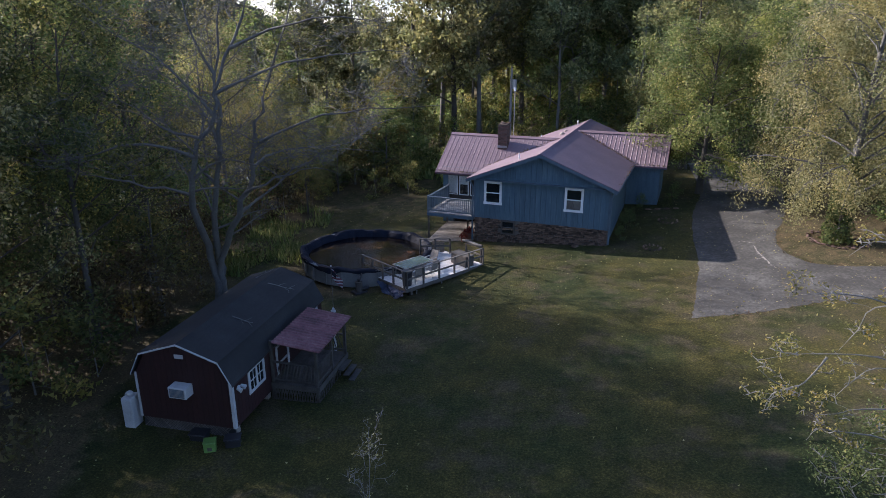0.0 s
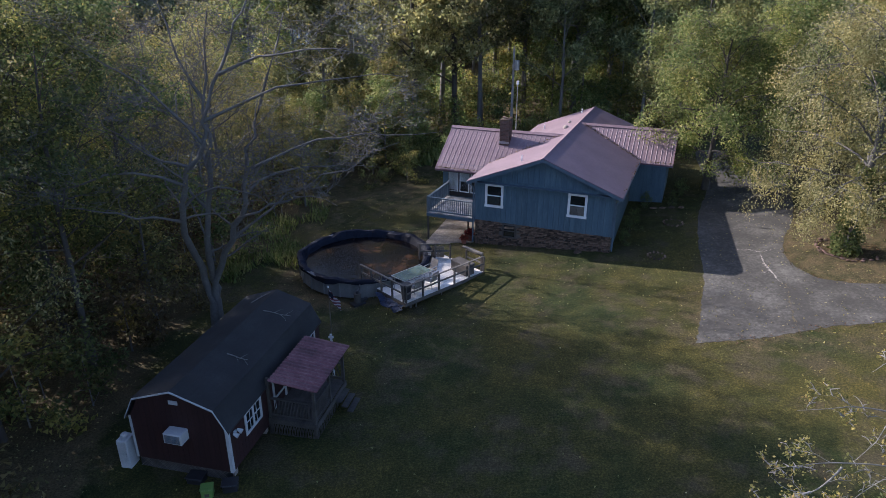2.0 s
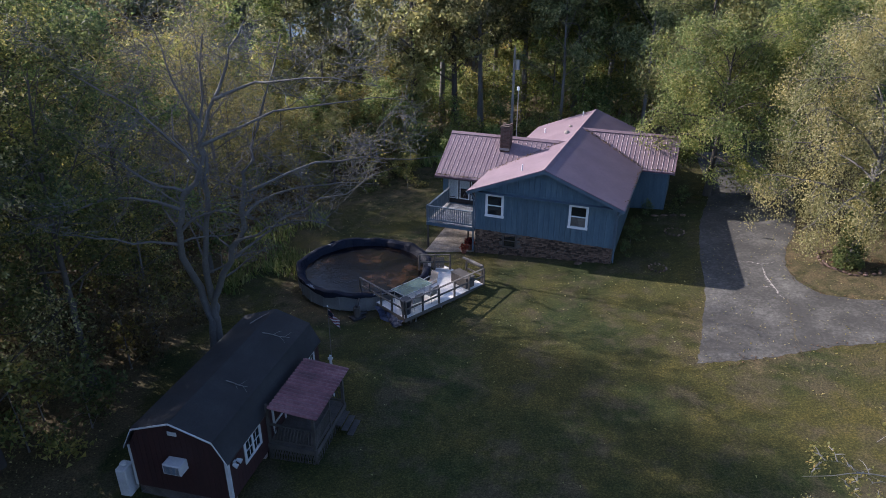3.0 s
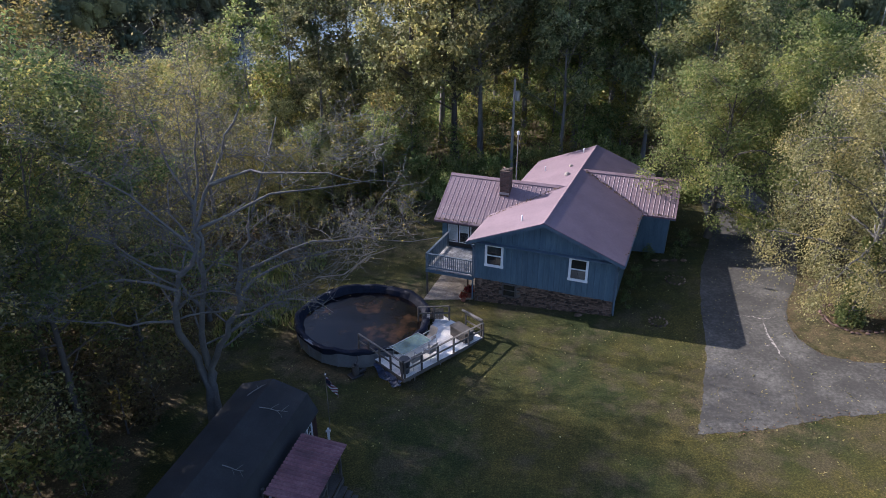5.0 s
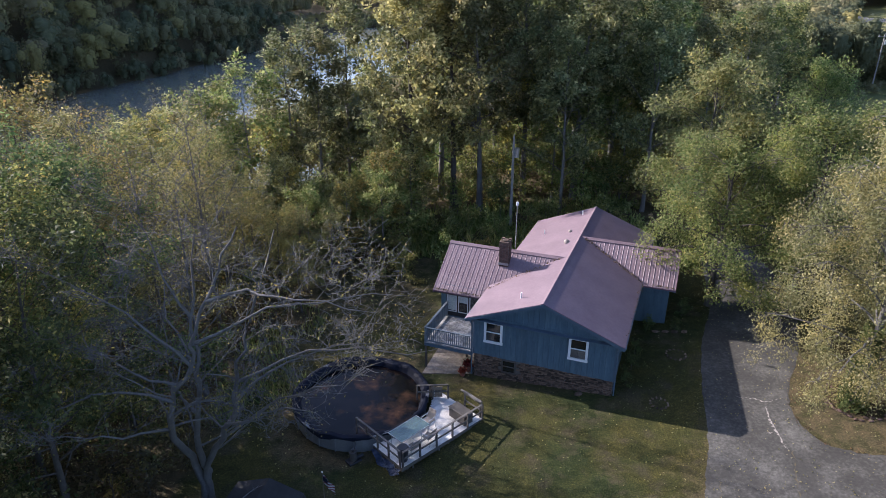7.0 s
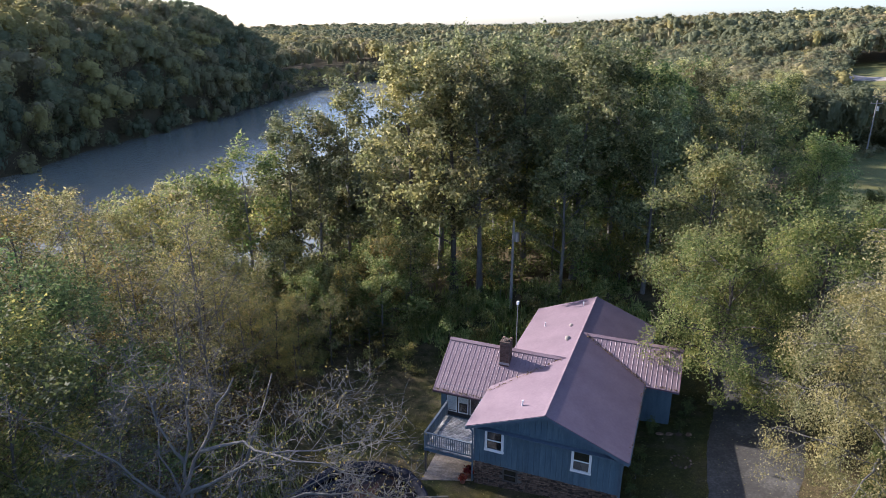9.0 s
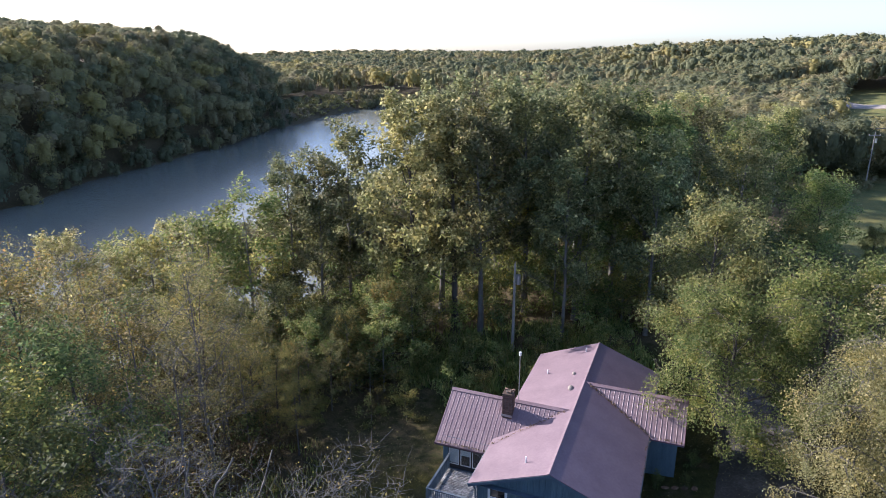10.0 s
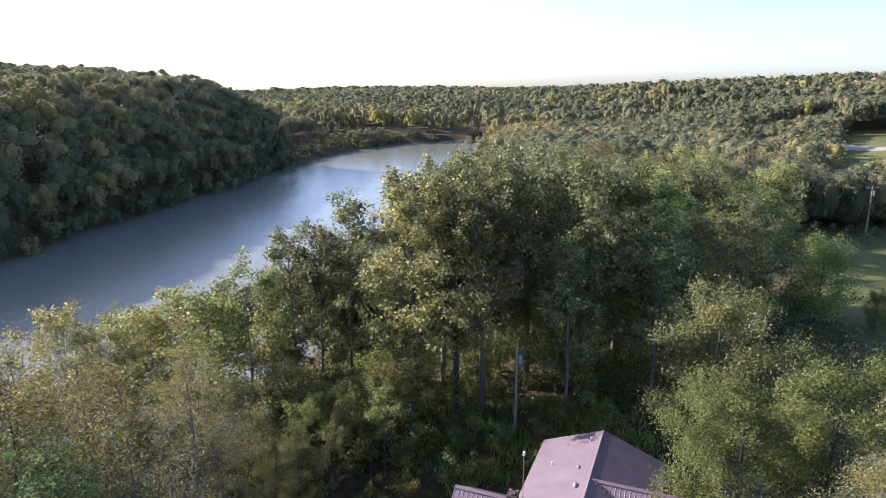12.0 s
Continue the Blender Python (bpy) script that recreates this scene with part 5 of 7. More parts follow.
tree("maple_tree", 84, M_BARKDARK, L_MAPLE, at(18.9, 50.0), "rounded tree with olive-brown leaves", h=14.2, r0=0.25, limbs=24, crown_from=0.25, spread=4.0, leaves=26000, size=0.17, clump=0.2, curl=-30, side=6, twig=3, leaf_jit=0.35)
tree("broadleaf_tree", 85, M_BARKDARK, L_GARAGE, at(23.8, 44.0), "round-headed tree with green and yellow leaves", h=11.5, r0=0.22, limbs=24, crown_from=0.2, spread=4.2, leaves=24000, size=0.16, clump=0.2, hang=0.2, curl=-35, side=6, twig=3, leaf_jit=0.35)
SAPLING = [[(0, 0, 0), (-0.2, 0, 3.0), (0, 0.1, 6.0), (0.2, 0, 9.4)],
           [(-0.1, 0, 5.2), (-1.6, 0.1, 6.4), (-2.8, 0, 6.95), (-3.5, 0.1, 7.03), (-4.1, 0, 7.06), (-4.58, 0.1, 6.95)],
           [(-0.15, 0, 4.4), (-1.4, -0.1, 5.3), (-2.5, 0, 5.7), (-3.64, 0.1, 5.72), (-4.3, 0, 5.74), (-4.8, 0.1, 5.58)],
           [(-3.5, 0, 5.7), (-3.66, 0, 5.4), (-3.9, 0.1, 4.98), (-4.39, 0.1, 5.07), (-4.76, 0.1, 5.37)],
           [(-3.9, 0.1, 4.98), (-4.46, 0, 4.86), (-4.59, 0, 4.39)],
           [(-0.15, 0, 3.6), (-1.5, 0.2, 5.0), (-2.46, 0, 5.45), (-2.9, 0, 5.13), (-3.18, 0, 4.77)],
           [(0, 0, 5.6), (-1.6, -0.2, 6.8), (-2.76, 0, 6.78), (-3.0, 0, 6.31), (-3.3, 0, 5.85)],
           [(-0.15, 0, 3.2), (-1.5, 0.1, 4.3), (-2.65, 0, 4.49), (-3.05, 0, 4.39), (-3.58, 0, 4.36)],
           [(-0.15, 0, 2.6), (-1.7, 0, 3.7), (-3.07, 0, 3.98), (-3.4, 0, 4.01), (-3.57, 0, 3.75)],
           [(0, 0, 6.5), (-1.2, 0.1, 7.4), (-2.4, 0, 8.0), (-3.0, 0.1, 8.1), (-3.5, 0, 7.84)]]
SAPLING = [np.array([tuple(p) for p in curve_pts(s, 3)]) for s in SAPLING]
tree("sapling", 86, M_BARKPALE, L_MID, at(11.2, 11.5), "thin young tree with arching bare twigs and few leaves", h=9, r0=0.07, limbs=44, crown_from=0.3, spread=0.55, leaves=2600, size=0.062, stems=SAPLING, side=3, twig=2, leaf_jit=0.07, curl=-25, rise=20, clump=0.3, blade=4)
tree("shrub", 88, M_BARKPALE, L_DEEP, at(9.75, 11.6), "leafy green shrub at the lawn's near edge", category="shrub", h=4.6, r0=0.04, limbs=9, crown_from=0.25, spread=1.3, leaves=7000, size=0.062, side=5, twig=4, leaf_jit=0.13, curl=-15, rise=45, clump=0.5, blade=4)
tree("sapling", 91, M_BARKPALE, L_YELLOW, at(-1.45, 10.5), "thin bare sapling with few dry leaves on the lawn", h=6.3, r0=0.016, limbs=14, crown_from=0.4, spread=0.7, leaves=160, size=0.045, side=4, twig=3, leaf_jit=0.04, curl=20, rise=62, clump=0.5, blade=4, trunk_wob=0.01, thin=0.3)
tree("juniper_tree", 87, M_BARKDARK, L_LIGHT, at(45.0, 82.0), "dense dark green bushy evergreen on the field's edge", h=9.5, r0=0.2, limbs=34, crown_from=0.05, spread=3.4, leaves=15000, size=0.2, side=5, twig=2, leaf_jit=0.35, rise=50)

copy_thing([o for o in bpy.data.objects if o.name == "juniper_tree"][0], at(50.5, 79.5, 70, 0.45))


# far woods: crowns heaped up from lobes, each lobe clad in leaf sprays
def crown_forms(rg, count, leaves, leaf, lobes, ring):
    """A few crowns of unit size: leaf blades, and a closed body inside every lobe."""
    NB, MB = ring
    th, el = np.meshgrid(np.arange(NB) * 2 * np.pi / NB, np.linspace(-0.7, 1.57, MB))
    bd = np.stack([np.cos(th) * np.cos(el), np.sin(th) * np.cos(el), np.sin(el)], -1).reshape(-1, 3)
    i = np.arange(NB * MB).reshape(MB, NB)
    j = np.roll(i, -1, axis=1)
    bf = np.stack([i[:-1], j[:-1], j[1:], i[1:]], -1).reshape(-1, 4)
    forms = []
    for _ in range(count):
        m = rg.randint(*lobes)
        c = rg.normal(0, 1, (m, 3))
        c *= (rg.uniform(0.3, 0.66, m) / np.linalg.norm(c, axis=1))[:, None]
        r = rg.uniform(0.3, 0.55, m)
        pick = rg.choice(m, 5 * leaves, p=r ** 2 / (r ** 2).sum())
        d = rg.normal(0, 1, (5 * leaves, 3))
        d /= np.linalg.norm(d, axis=1)[:, None]
        P = c[pick] + d * (r[pick] * rg.uniform(0.84, 1.28, len(pick)))[:, None]
        inside = (np.linalg.norm(P[:, None] - c[None], axis=2) / r).min(1)
        keep = np.where((inside > 0.84) & (P[:, 2] > -0.7))[0][:leaves]
        V, _ = leaf_blades(rg, P[keep], d[keep] * 1.5, leaf, loose=0.36)
        BV = np.concatenate([c[k] + bd * (r[k] * 0.76 * rg.uniform(0.84, 1.1, len(bd)))[:, None] for k in range(m)])
        BF = np.concatenate([bf + k * len(bd) for k in range(m)])
        forms.append((V, BV, BF))
    return forms


def crowns(name, rg, X, Y, radius, tall, per, size, label, shift=0.0, ring=(6, 4), lobes=(6, 10), rounds=(0.8, 1.35), drop=0.85):
    forms = crown_forms(rg, 18, per, size / float(np.mean(radius)), lobes, ring)
    Z = ground_z(X, Y)
    pick = rg.randint(0, len(forms), len(X))
    patch = 0.5 + 0.25 * np.sin(X * 0.021 + 1.3) * np.cos(Y * 0.017) + 0.25 * np.sin(X * 0.063 + 0.4 + np.sin(Y * 0.03)) * np.cos(Y * 0.047 + 1.0)
    kind = np.clip(0.8 * rg.uniform(0, 1, len(X)) + 1.1 * (patch - 0.5) + 0.16, 0, 1)
    tone = np.where(kind < 0.5, rg.uniform(0.0, 0.3, len(X)), np.where(kind < 0.8, rg.uniform(0.25, 0.55, len(X)), np.where(kind < 0.93, rg.uniform(0.5, 0.76, len(X)), rg.uniform(0.76, 1.0, len(X)))))
    gap, side = lake_gap(X, Y)
    tone = np.clip(tone + shift + 0.4 * smooth(45, 5, gap) * smooth(230, 290, Y) * (side > 0) + 0.3 * smooth(620, 430, Y) * smooth(300, 340, Y) * smooth(40, -10, X), 0, 1)
    LV, LT, BV, BF, BT, base = [], [], [], [], [], 0
    for f, (V, W, F) in enumerate(forms):
        k = np.where(pick == f)[0]
        if not len(k):
            continue
        a = rg.uniform(0, 2 * np.pi, len(k))
        flat = radius[k] * rg.uniform(0.85, 1.15, len(k))
        high = np.minimum(radius[k] * rg.uniform(*rounds, len(k)), 0.5 * tall[k])
        mid = np.stack([X[k], Y[k], Z[k] + tall[k] - high], -1)

        def placed(q):
            x = (np.cos(a)[:, None] * q[:, 0] - np.sin(a)[:, None] * q[:, 1]) * flat[:, None]
            y = (np.sin(a)[:, None] * q[:, 0] + np.cos(a)[:, None] * q[:, 1]) * flat[:, None]
            z = np.where(q[:, 2] > 0, high[:, None], np.maximum(high, drop * (tall[k] - high))[:, None]) * q[:, 2]
            return (np.stack([x, y, z], -1) + mid[:, None]).reshape(-1, 3)

        LV.append(placed(V))
        spray = np.repeat(rg.normal(0, 0.035, (len(k), len(V) // 3)), 3, axis=1)
        LT.append((tone[k][:, None] + spray).ravel())
        BV.append(placed(W))
        BT.append(np.repeat(tone[k], len(W)))
        BF.append((F[None] + (base + np.arange(len(k)) * len(W))[:, None, None]).reshape(-1))
        base += len(k) * len(W)
    leaves = np.concatenate(LV)
    for verts, faces, sides, values in ((leaves, np.arange(len(leaves)), 3, LT), (np.concatenate(BV), np.concatenate(BF), 4, BT)):
        me = fast_mesh(name, verts, faces, sides, L_FAR, sides == 4)
        t = me.attributes.new("tint", "FLOAT", "POINT")
        t.data.foreach_set("value", np.clip(np.concatenate(values), 0, 1).astype(np.float32))
        tagged(new(name, me), label, "woods", kind="stuff")


def far_scatter(rg, n, test, r0, r1, rad, spread_deg=37.5, apart=0.43):
    """Points in the wedge ahead, between two distances, thinned by test and kept a crown apart."""
    dist = np.sqrt(r0 ** 2 + (r1 ** 2 - r0 ** 2) * rg.uniform(0, 1, n))
    a = np.radians(rg.uniform(-spread_deg, spread_deg, n))
    X, Y = dist * np.sin(a), dist * np.cos(a)
    keep = test(X, Y)
    X, Y = X[keep], Y[keep]
    big = rg.beta(1.4, 2.0, len(X))
    R = rad[0] + (rad[1] - rad[0]) * big
    cell, grid, pick = 2 * rad[1], {}, []
    for i in range(len(X)):
        cx, cy = int(X[i] // cell), int(Y[i] // cell)
        near_by = [j for p in (-1, 0, 1) for q in (-1, 0, 1) for j in grid.get((cx + p, cy + q), ())]
        if all((X[i] - X[j]) ** 2 + (Y[i] - Y[j]) ** 2 > (apart * (R[i] + R[j])) ** 2 for j in near_by):
            grid.setdefault((cx, cy), []).append(i)
            pick.append(i)
    return X[pick], Y[pick], R[pick], big[pick]


FAR = np.random.RandomState(4)


def field_or_road(X, Y):
    f = (X - 0.25 * (Y - 90) > 48) & (Y > 66) & (Y < 130)
    r = (X > 120) & (X < 0.74 * Y + 4) & (X > 0.59 * Y - 2) & (Y > 205) & (Y < 285)
    return f | r


def clearing(X, Y):
    return (np.abs(0.482 * X + 0.876 * Y - 107.5) < 8.0) & (X > 14) & (X < 60)


def hill_side(X, Y):
    g, s = lake_gap(X, Y)
    return (g > -3.0) & (g < 105) & (s < 0) & (Y + 0.4 * X < 280)


def near_far(X, Y):
    g, s = lake_gap(X, Y)
    return (g > 1.5) & ~((s < 0) & (Y + 0.4 * X < 280)) & ~marsh(X, Y) & ~field_or_road(X, Y) & ~clearing(X, Y) & (np.hypot(X, Y) > np.where((X > 0) & (X < 62), 130, 84)) & ((Y > 80) | (np.abs(X) > 45))


def marsh(X, Y):
    g, s = lake_gap(X, Y)
    return (g > 0.5) & (Y + 0.4 * X > 280) & (Y < 445) & (g < 30) & ((s < 0) | ((Y > 395) & (np.abs(X + 60) < 75)))


def woods_zone(test, n, r0, r1, rad, tall, per, size, label, shift=0.0, ring=(6, 4), wide=37.5, lobes=(6, 10), rounds=(0.8, 1.35), drop=0.85, apart=0.43):
    X, Y, R, big = far_scatter(FAR, n, test, r0, r1, rad, wide, apart)
    H = tall[0] + (tall[1] - tall[0]) * (0.55 * big + 0.45 * FAR.uniform(0, 1, len(X)))
    H = np.where((X > 0.56 * Y) & (X < 0.78 * Y) & (Y > 134) & (Y <= 210), H * 0.45, H)
    H = np.where((X > 0.45 * Y) & (X < 0.6 * Y) & (Y > 200) & (Y < 310), H * 0.68, H)
    crowns("far_woods", FAR, X, Y, R, H, per, size, label, shift, ring, lobes, rounds, drop)


def shore(X, Y):
    g, s = lake_gap(X, Y)
    return (g > -4.5) & (g < 8) & (((s < 0) & (Y < 300)) | (Y > 395))


woods_zone(hill_side, 30000, 95, 430, (3.2, 7.0), (13, 19), 400, 0.52, "dense mixed autumn woods on the hill across the lake", 0.02, (5, 3), 46, (5, 8), (0.55, 0.95), 0.5, 0.4)
woods_zone(shore, 26000, 60, 430, (2.0, 4.0), (5, 10), 110, 0.6, "overhanging scrub along the far shore", -0.1, (5, 3), 60, (4, 7))
woods_zone(near_far, 9000, 84, 190, (2.8, 5.6), (10, 16), 900, 0.4, "mixed autumn woods beyond the yard", 0.05, (5, 3), 37.5, (6, 10), (0.7, 1.2), 0.9)
woods_zone(near_far, 20000, 190, 420, (2.6, 7.4), (11.5, 17), 170, 0.7, "mixed autumn woods beyond the lake's end", 0.05, (5, 3), 37.5, (6, 9), (0.5, 0.9), 0.7, 0.36)
woods_zone(near_far, 9000, 420, 1000, (4.5, 11.0), (15, 21), 56, 1.5, "distant autumn woods", 0.0, (5, 3), 37.5, (3, 6), (0.45, 0.75), 0.88, 0.37)
woods_zone(near_far, 5000, 1000, 2300, (12, 26), (15, 28), 24, 3.6, "faraway wooded ridge on the horizon", 0.0, (5, 3), 37.5, (2, 5), (0.35, 0.55), 1.15)


def scrub(X, Y):
    return (X - 0.25 * (Y - 90) > 40) & (Y > 117) & (Y < 134)


woods_zone(scrub, 1500, 110, 190, (1.0, 1.9), (1.2, 3.0), 60, 0.35, "tan scrub along the field's far edge", 0.25, (5, 3), 37.5, (3, 6))
woods_zone(marsh, 14000, 285, 480, (1.2, 3.2), (1.0, 5.5), 44, 0.7, "yellow reeds and scrub on the marshy shore", 0.25, (5, 3), 37.5, (3, 6))


# patio under the balcony
def house_at(u, v):
    p = Matrix.Rotation(radians(-21.77), 2) @ Vector((u, v)) + Vector((5.5, 35.47))
    return p.x, p.y


draped("pavement_patio", [house_at(*p) for p in ((-6.9, -0.6), (-4.0, 0.1), (-4.0, 3.6), (-7.0, 3.6))], M_PATIO, 0.03, 0.8, "dark mottled concrete patio under the balcony", "patio")

# round pool
PC = (-4.35, 34.75)
PR, RIM = 3.6, -0.12
PG = gz(*PC) - 0.05


def pool():
    p = thing("swimming_pool", pose(PC[0], PC[1], PG), "round above-ground pool with grey wall and murky leaf-strewn water", "pool")
    h = RIM - PG
    n = 24
    for i in range(n):
        a0, a1 = 2 * math.pi * i / n, 2 * math.pi * (i + 1) / n
        bm = bmesh.new()
        vs = []
        for r in (PR - 0.04, PR):
            for a in (a0, (a0 + a1) / 2, a1):
                vs.append([bm.verts.new((r * math.cos(a), r * math.sin(a), z)) for z in (0, h - 0.03)])
        for k in (0, 1):
            bm.faces.new((vs[3 + k][0], vs[4 + k][0], vs[4 + k][1], vs[3 + k][1]))
            bm.faces.new((vs[k][0], vs[k][1], vs[k + 1][1], vs[k + 1][0]))
        part("wall_panel", bm, M_POOLWALL, p)
        c, s = math.cos(a0), math.sin(a0)
        part("upright", BAR(((PR + 0.04) * c, (PR + 0.04) * s, 0), ((PR + 0.04) * c, (PR + 0.04) * s, h - 0.12), 0.05), M_POOLWALL, p)
        bm = bmesh.new()
        q = []
        for r, z in ((PR - 0.08, h - 0.02), (PR - 0.08, h + 0.03), (PR + 0.1, h + 0.03), (PR + 0.1, h - 0.03)):
            q.append([bm.verts.new((r * math.cos(a), r * math.sin(a), z)) for a in (a0 + 0.003, (a0 + a1) / 2, a1 - 0.003)])
        for j in range(3):
            for k in (0, 1):
                bm.faces.new((q[j][k], q[j][k + 1], q[j + 1][k + 1], q[j + 1][k]))
        part("rim", bm, M_POOLWALL, p, "pale metal rim")
    # liner that sags from the rim in folds
    bm = bmesh.new()
    rings = []
    m = 96
    rg = random.Random(6)
    ph = [rg.uniform(0, 6.28) for _ in range(6)]
    fold = [0.03 * math.sin(5 * i * 6.2832 / m + ph[0]) + 0.025 * math.sin(11 * i * 6.2832 / m + ph[1]) + 0.02 * math.sin(19 * i * 6.2832 / m + ph[2]) + rg.uniform(-0.015, 0.015) for i in range(m)]
    for r, z in ((PR + 0.135, h - 0.13), (PR + 0.14, h - 0.02), (PR + 0.12, h + 0.06), (PR + 0.02, h + 0.10), (PR - 0.12, h + 0.08), (PR - 0.24, h - 0.08), (PR - 0.33, h - 0.3), (PR - 0.36, h - 0.9)):
        rings.append([bm.verts.new(((r + fold[i]) * math.cos(2 * math.pi * i / m), (r + fold[i]) * math.sin(2 * math.pi * i / m), z + (fold[(i + 31) % m] * 1.9 if z < h else fold[(i + 17) % m] * 1.3))) for i in range(m)])
    for a, b in zip(rings[:-1], rings[1:]):
        for i in range(m):
            bm.faces.new((a[i], a[(i + 1) % m], b[(i + 1) % m], b[i]))
    part("liner", bm, M_LINER, p, "sagging dark blue pool liner")
    bm = bmesh.new()
    bmesh.ops.create_circle(bm, cap_ends=True, segments=64, radius=PR - 0.28)
    bmesh.ops.transform(bm, matrix=Matrix.Translation((0, 0, h - 0.3)), verts=bm.verts[:])
    part("water_surface", bm, M_POOLWATER, p, "murky water with drifting brown leaves")


pool()

# deck beside the pool
DA = math.degrees(math.atan2(3.70, 3.97))
DZ = -0.4
DL, DW = 5.43, 3.65
DECK = thing("pool_deck", pose(-1.8, 29.3, DZ, 0, 0, DA), "weathered pale wooden deck with railings beside the pool", "deck")
dm = pose(-1.8, 29.3, DZ, 0, 0, DA)
pc = dm.inverted() @ Vector((PC[0], PC[1], 0))


def deck():
    w = 0.142
    y = 0.0
    while y < DW - 0.02:
        spans = [(0.0, DL)]
        d2 = (PR + 0.22) ** 2 - max(0, abs(y + w / 2 - pc.y) - w / 2) ** 2
        if d2 > 0:
            c0, c1 = pc.x - math.sqrt(d2), pc.x + math.sqrt(d2)
            spans = [(a, b) for a, b in ((0.0, min(DL, c0)), (max(0.0, c1), DL)) if b - a > 0.15]
        for a, b in spans:
            part("deck_board", B(a, b, y + 0.004, y + w - 0.004, -0.035, 0), M_DECK, DECK)
        y += w
    part("fascia", B(-0.04, DL + 0.04, -0.045, -0.005, -0.17, -0.002), M_WOODDARK, DECK)
    part("fascia", B(-0.045, -0.005, 0, 2.2, -0.17, -0.002), M_WOODDARK, DECK)
    part("fascia", B(DL + 0.005, DL + 0.045, 0, DW, -0.17, -0.002), M_WOODDARK, DECK)
    for x in (0.5, 2.2, 3.9, 5.1):
        part("joist", B(x, x + 0.05, 0.0, min(DW, 1.2), -0.24, -0.038), M_WOODDARK, DECK)
        part("pier", BAR((x, 0.25, -1.1), (x, 0.25, -0.2), 0.14), M_WOODDARK, DECK)
        bm = bmesh.new()
        bar(bm, (x + 0.15, -0.03, -0.22), (x + 0.3, 0.2, -0.75), 0.05)
        part("brace", bm, M_WOODGREY, DECK)

    def rail(p, q, n, gap_low=True):
        p, q = Vector(p), Vector(q)
        up = Vector((0, 0, 1))
        part("rail", BAR(p + up * 0.9, q + up * 0.9, 0.1, 0.035), M_RAIL, DECK)
        part("rail", BAR(p + up * 0.47, q + up * 0.47, 0.035, 0.09), M_RAIL, DECK)
        for i in range(n + 1):
            c = p.lerp(q, i / n)
            part("post", BAR(c - up * 0.2, c + up * 0.88, 0.078), M_WOODDARK, DECK)

    rail((0.05, 0.0, 0), (DL, 0.0, 0), 5)
    rail((0.0, 0.15, 0), (0.0, 3.6, 0), 4)
    rail((DL, 0.15, 0), (DL, 1.3, 0), 1)
    rail((DL - 0.1, 2.5, 0), (DL - 1.4, 3.6, 0), 2)


deck()


def on_deck(x, y, rz=0, z=0.0):
    return dm @ pose(x, y, z, 0, 0, rz)


def glass_table(m):
    t = thing("patio_table", m, "long glass-topped patio table standing on the deck", "table")
    part("tabletop", B(-0.95, 0.95, -0.5, 0.5, 0.70, 0.712, bevel=0.004), M_TABLEGLASS, t)
    bm = bmesh.new()
    for a in ((-0.97, 0.97, -0.52, -0.49), (-0.97, 0.97, 0.49, 0.52), (-0.97, -0.94, -0.49, 0.49), (0.94, 0.97, -0.49, 0.49)):
        box(bm, *a, 0.68, 0.715)
    part("frame", bm, M_METAL, t)
    for x in (-0.85, 0.85):
        for y in (-0.42, 0.42):
            part("leg", BAR((x, y, 0), (x * 0.96, y * 0.95, 0.69), 0.035, sides=8), M_METAL, t)


def patio_chair(m, first=None):
    if first:
        return copy_thing(first, m)
    c = thing("patio_chair", m, "pale sling patio chair at the glass table", "chair", "chairs on the deck")
    part("seat", B(-0.24, 0.24, -0.22, 0.24, 0.40, 0.43, bevel=0.01), M_CONCRETE, c)
    bm = bmesh.new()
    prism(bm, [(-0.20, 0.42), (-0.17, 0.42), (-0.34, 0.95), (-0.37, 0.95)], "x", -0.24, 0.24)
    part("backrest", bm, M_CONCRETE, c)
    for s in (-1, 1):
        part("leg", BAR((s * 0.25, 0.24, 0), (s * 0.25, 0.22, 0.62), 0.03, sides=6), M_METAL, c)
        part("leg", BAR((s * 0.25, -0.28, 0), (s * 0.25, -0.2, 0.62), 0.03, sides=6), M_METAL, c)
        part("armrest", BAR((s * 0.25, 0.25, 0.63), (s * 0.25, -0.25, 0.64), 0.05, 0.025), M_METAL, c)
    return c


glass_table(on_deck(1.55, 1.3, 2))
pcr = patio_chair(on_deck(1.0, 0.45, 0))
patio_chair(on_deck(2.1, 0.5, 8), pcr)
patio_chair(on_deck(2.9, 1.4, 95), pcr)


def storage_box(m):
    b = thing("deck_box", m, "dark brown storage box with a lid on the deck", "storage box")
    part("body", B(-0.6, 0.6, -0.3, 0.3, 0, 0.55, bevel=0.02), M_WOODDARK, b)
    part("lid", B(-0.63, 0.63, -0.33, 0.33, 0.552, 0.62, bevel=0.02), M_RAIL, b)


storage_box(on_deck(4.6, 0.75, 88))


def rail_log(m):
    """A bark-grey log laid along the end rail."""
    lg = np.random.RandomState(44)
    P = np.array([(0.0, 0, 0.0), (0.35, 0.03, 0.02), (0.75, -0.02, 0.0), (1.15, 0.02, 0.03), (1.5, 0.0, 0.02)]) + lg.normal(0, 0.008, (5, 3))
    ob = new("log", tubes_mesh("log", [(P, [0.075, 0.085, 0.08, 0.07, 0.06], 9)], M_BARK))
    ob.matrix_basis = m
    return tagged(ob, "weathered grey log lying along the deck rail", "log")


rail_log(on_deck(DL - 0.02, 0.05, 90, 1.0))


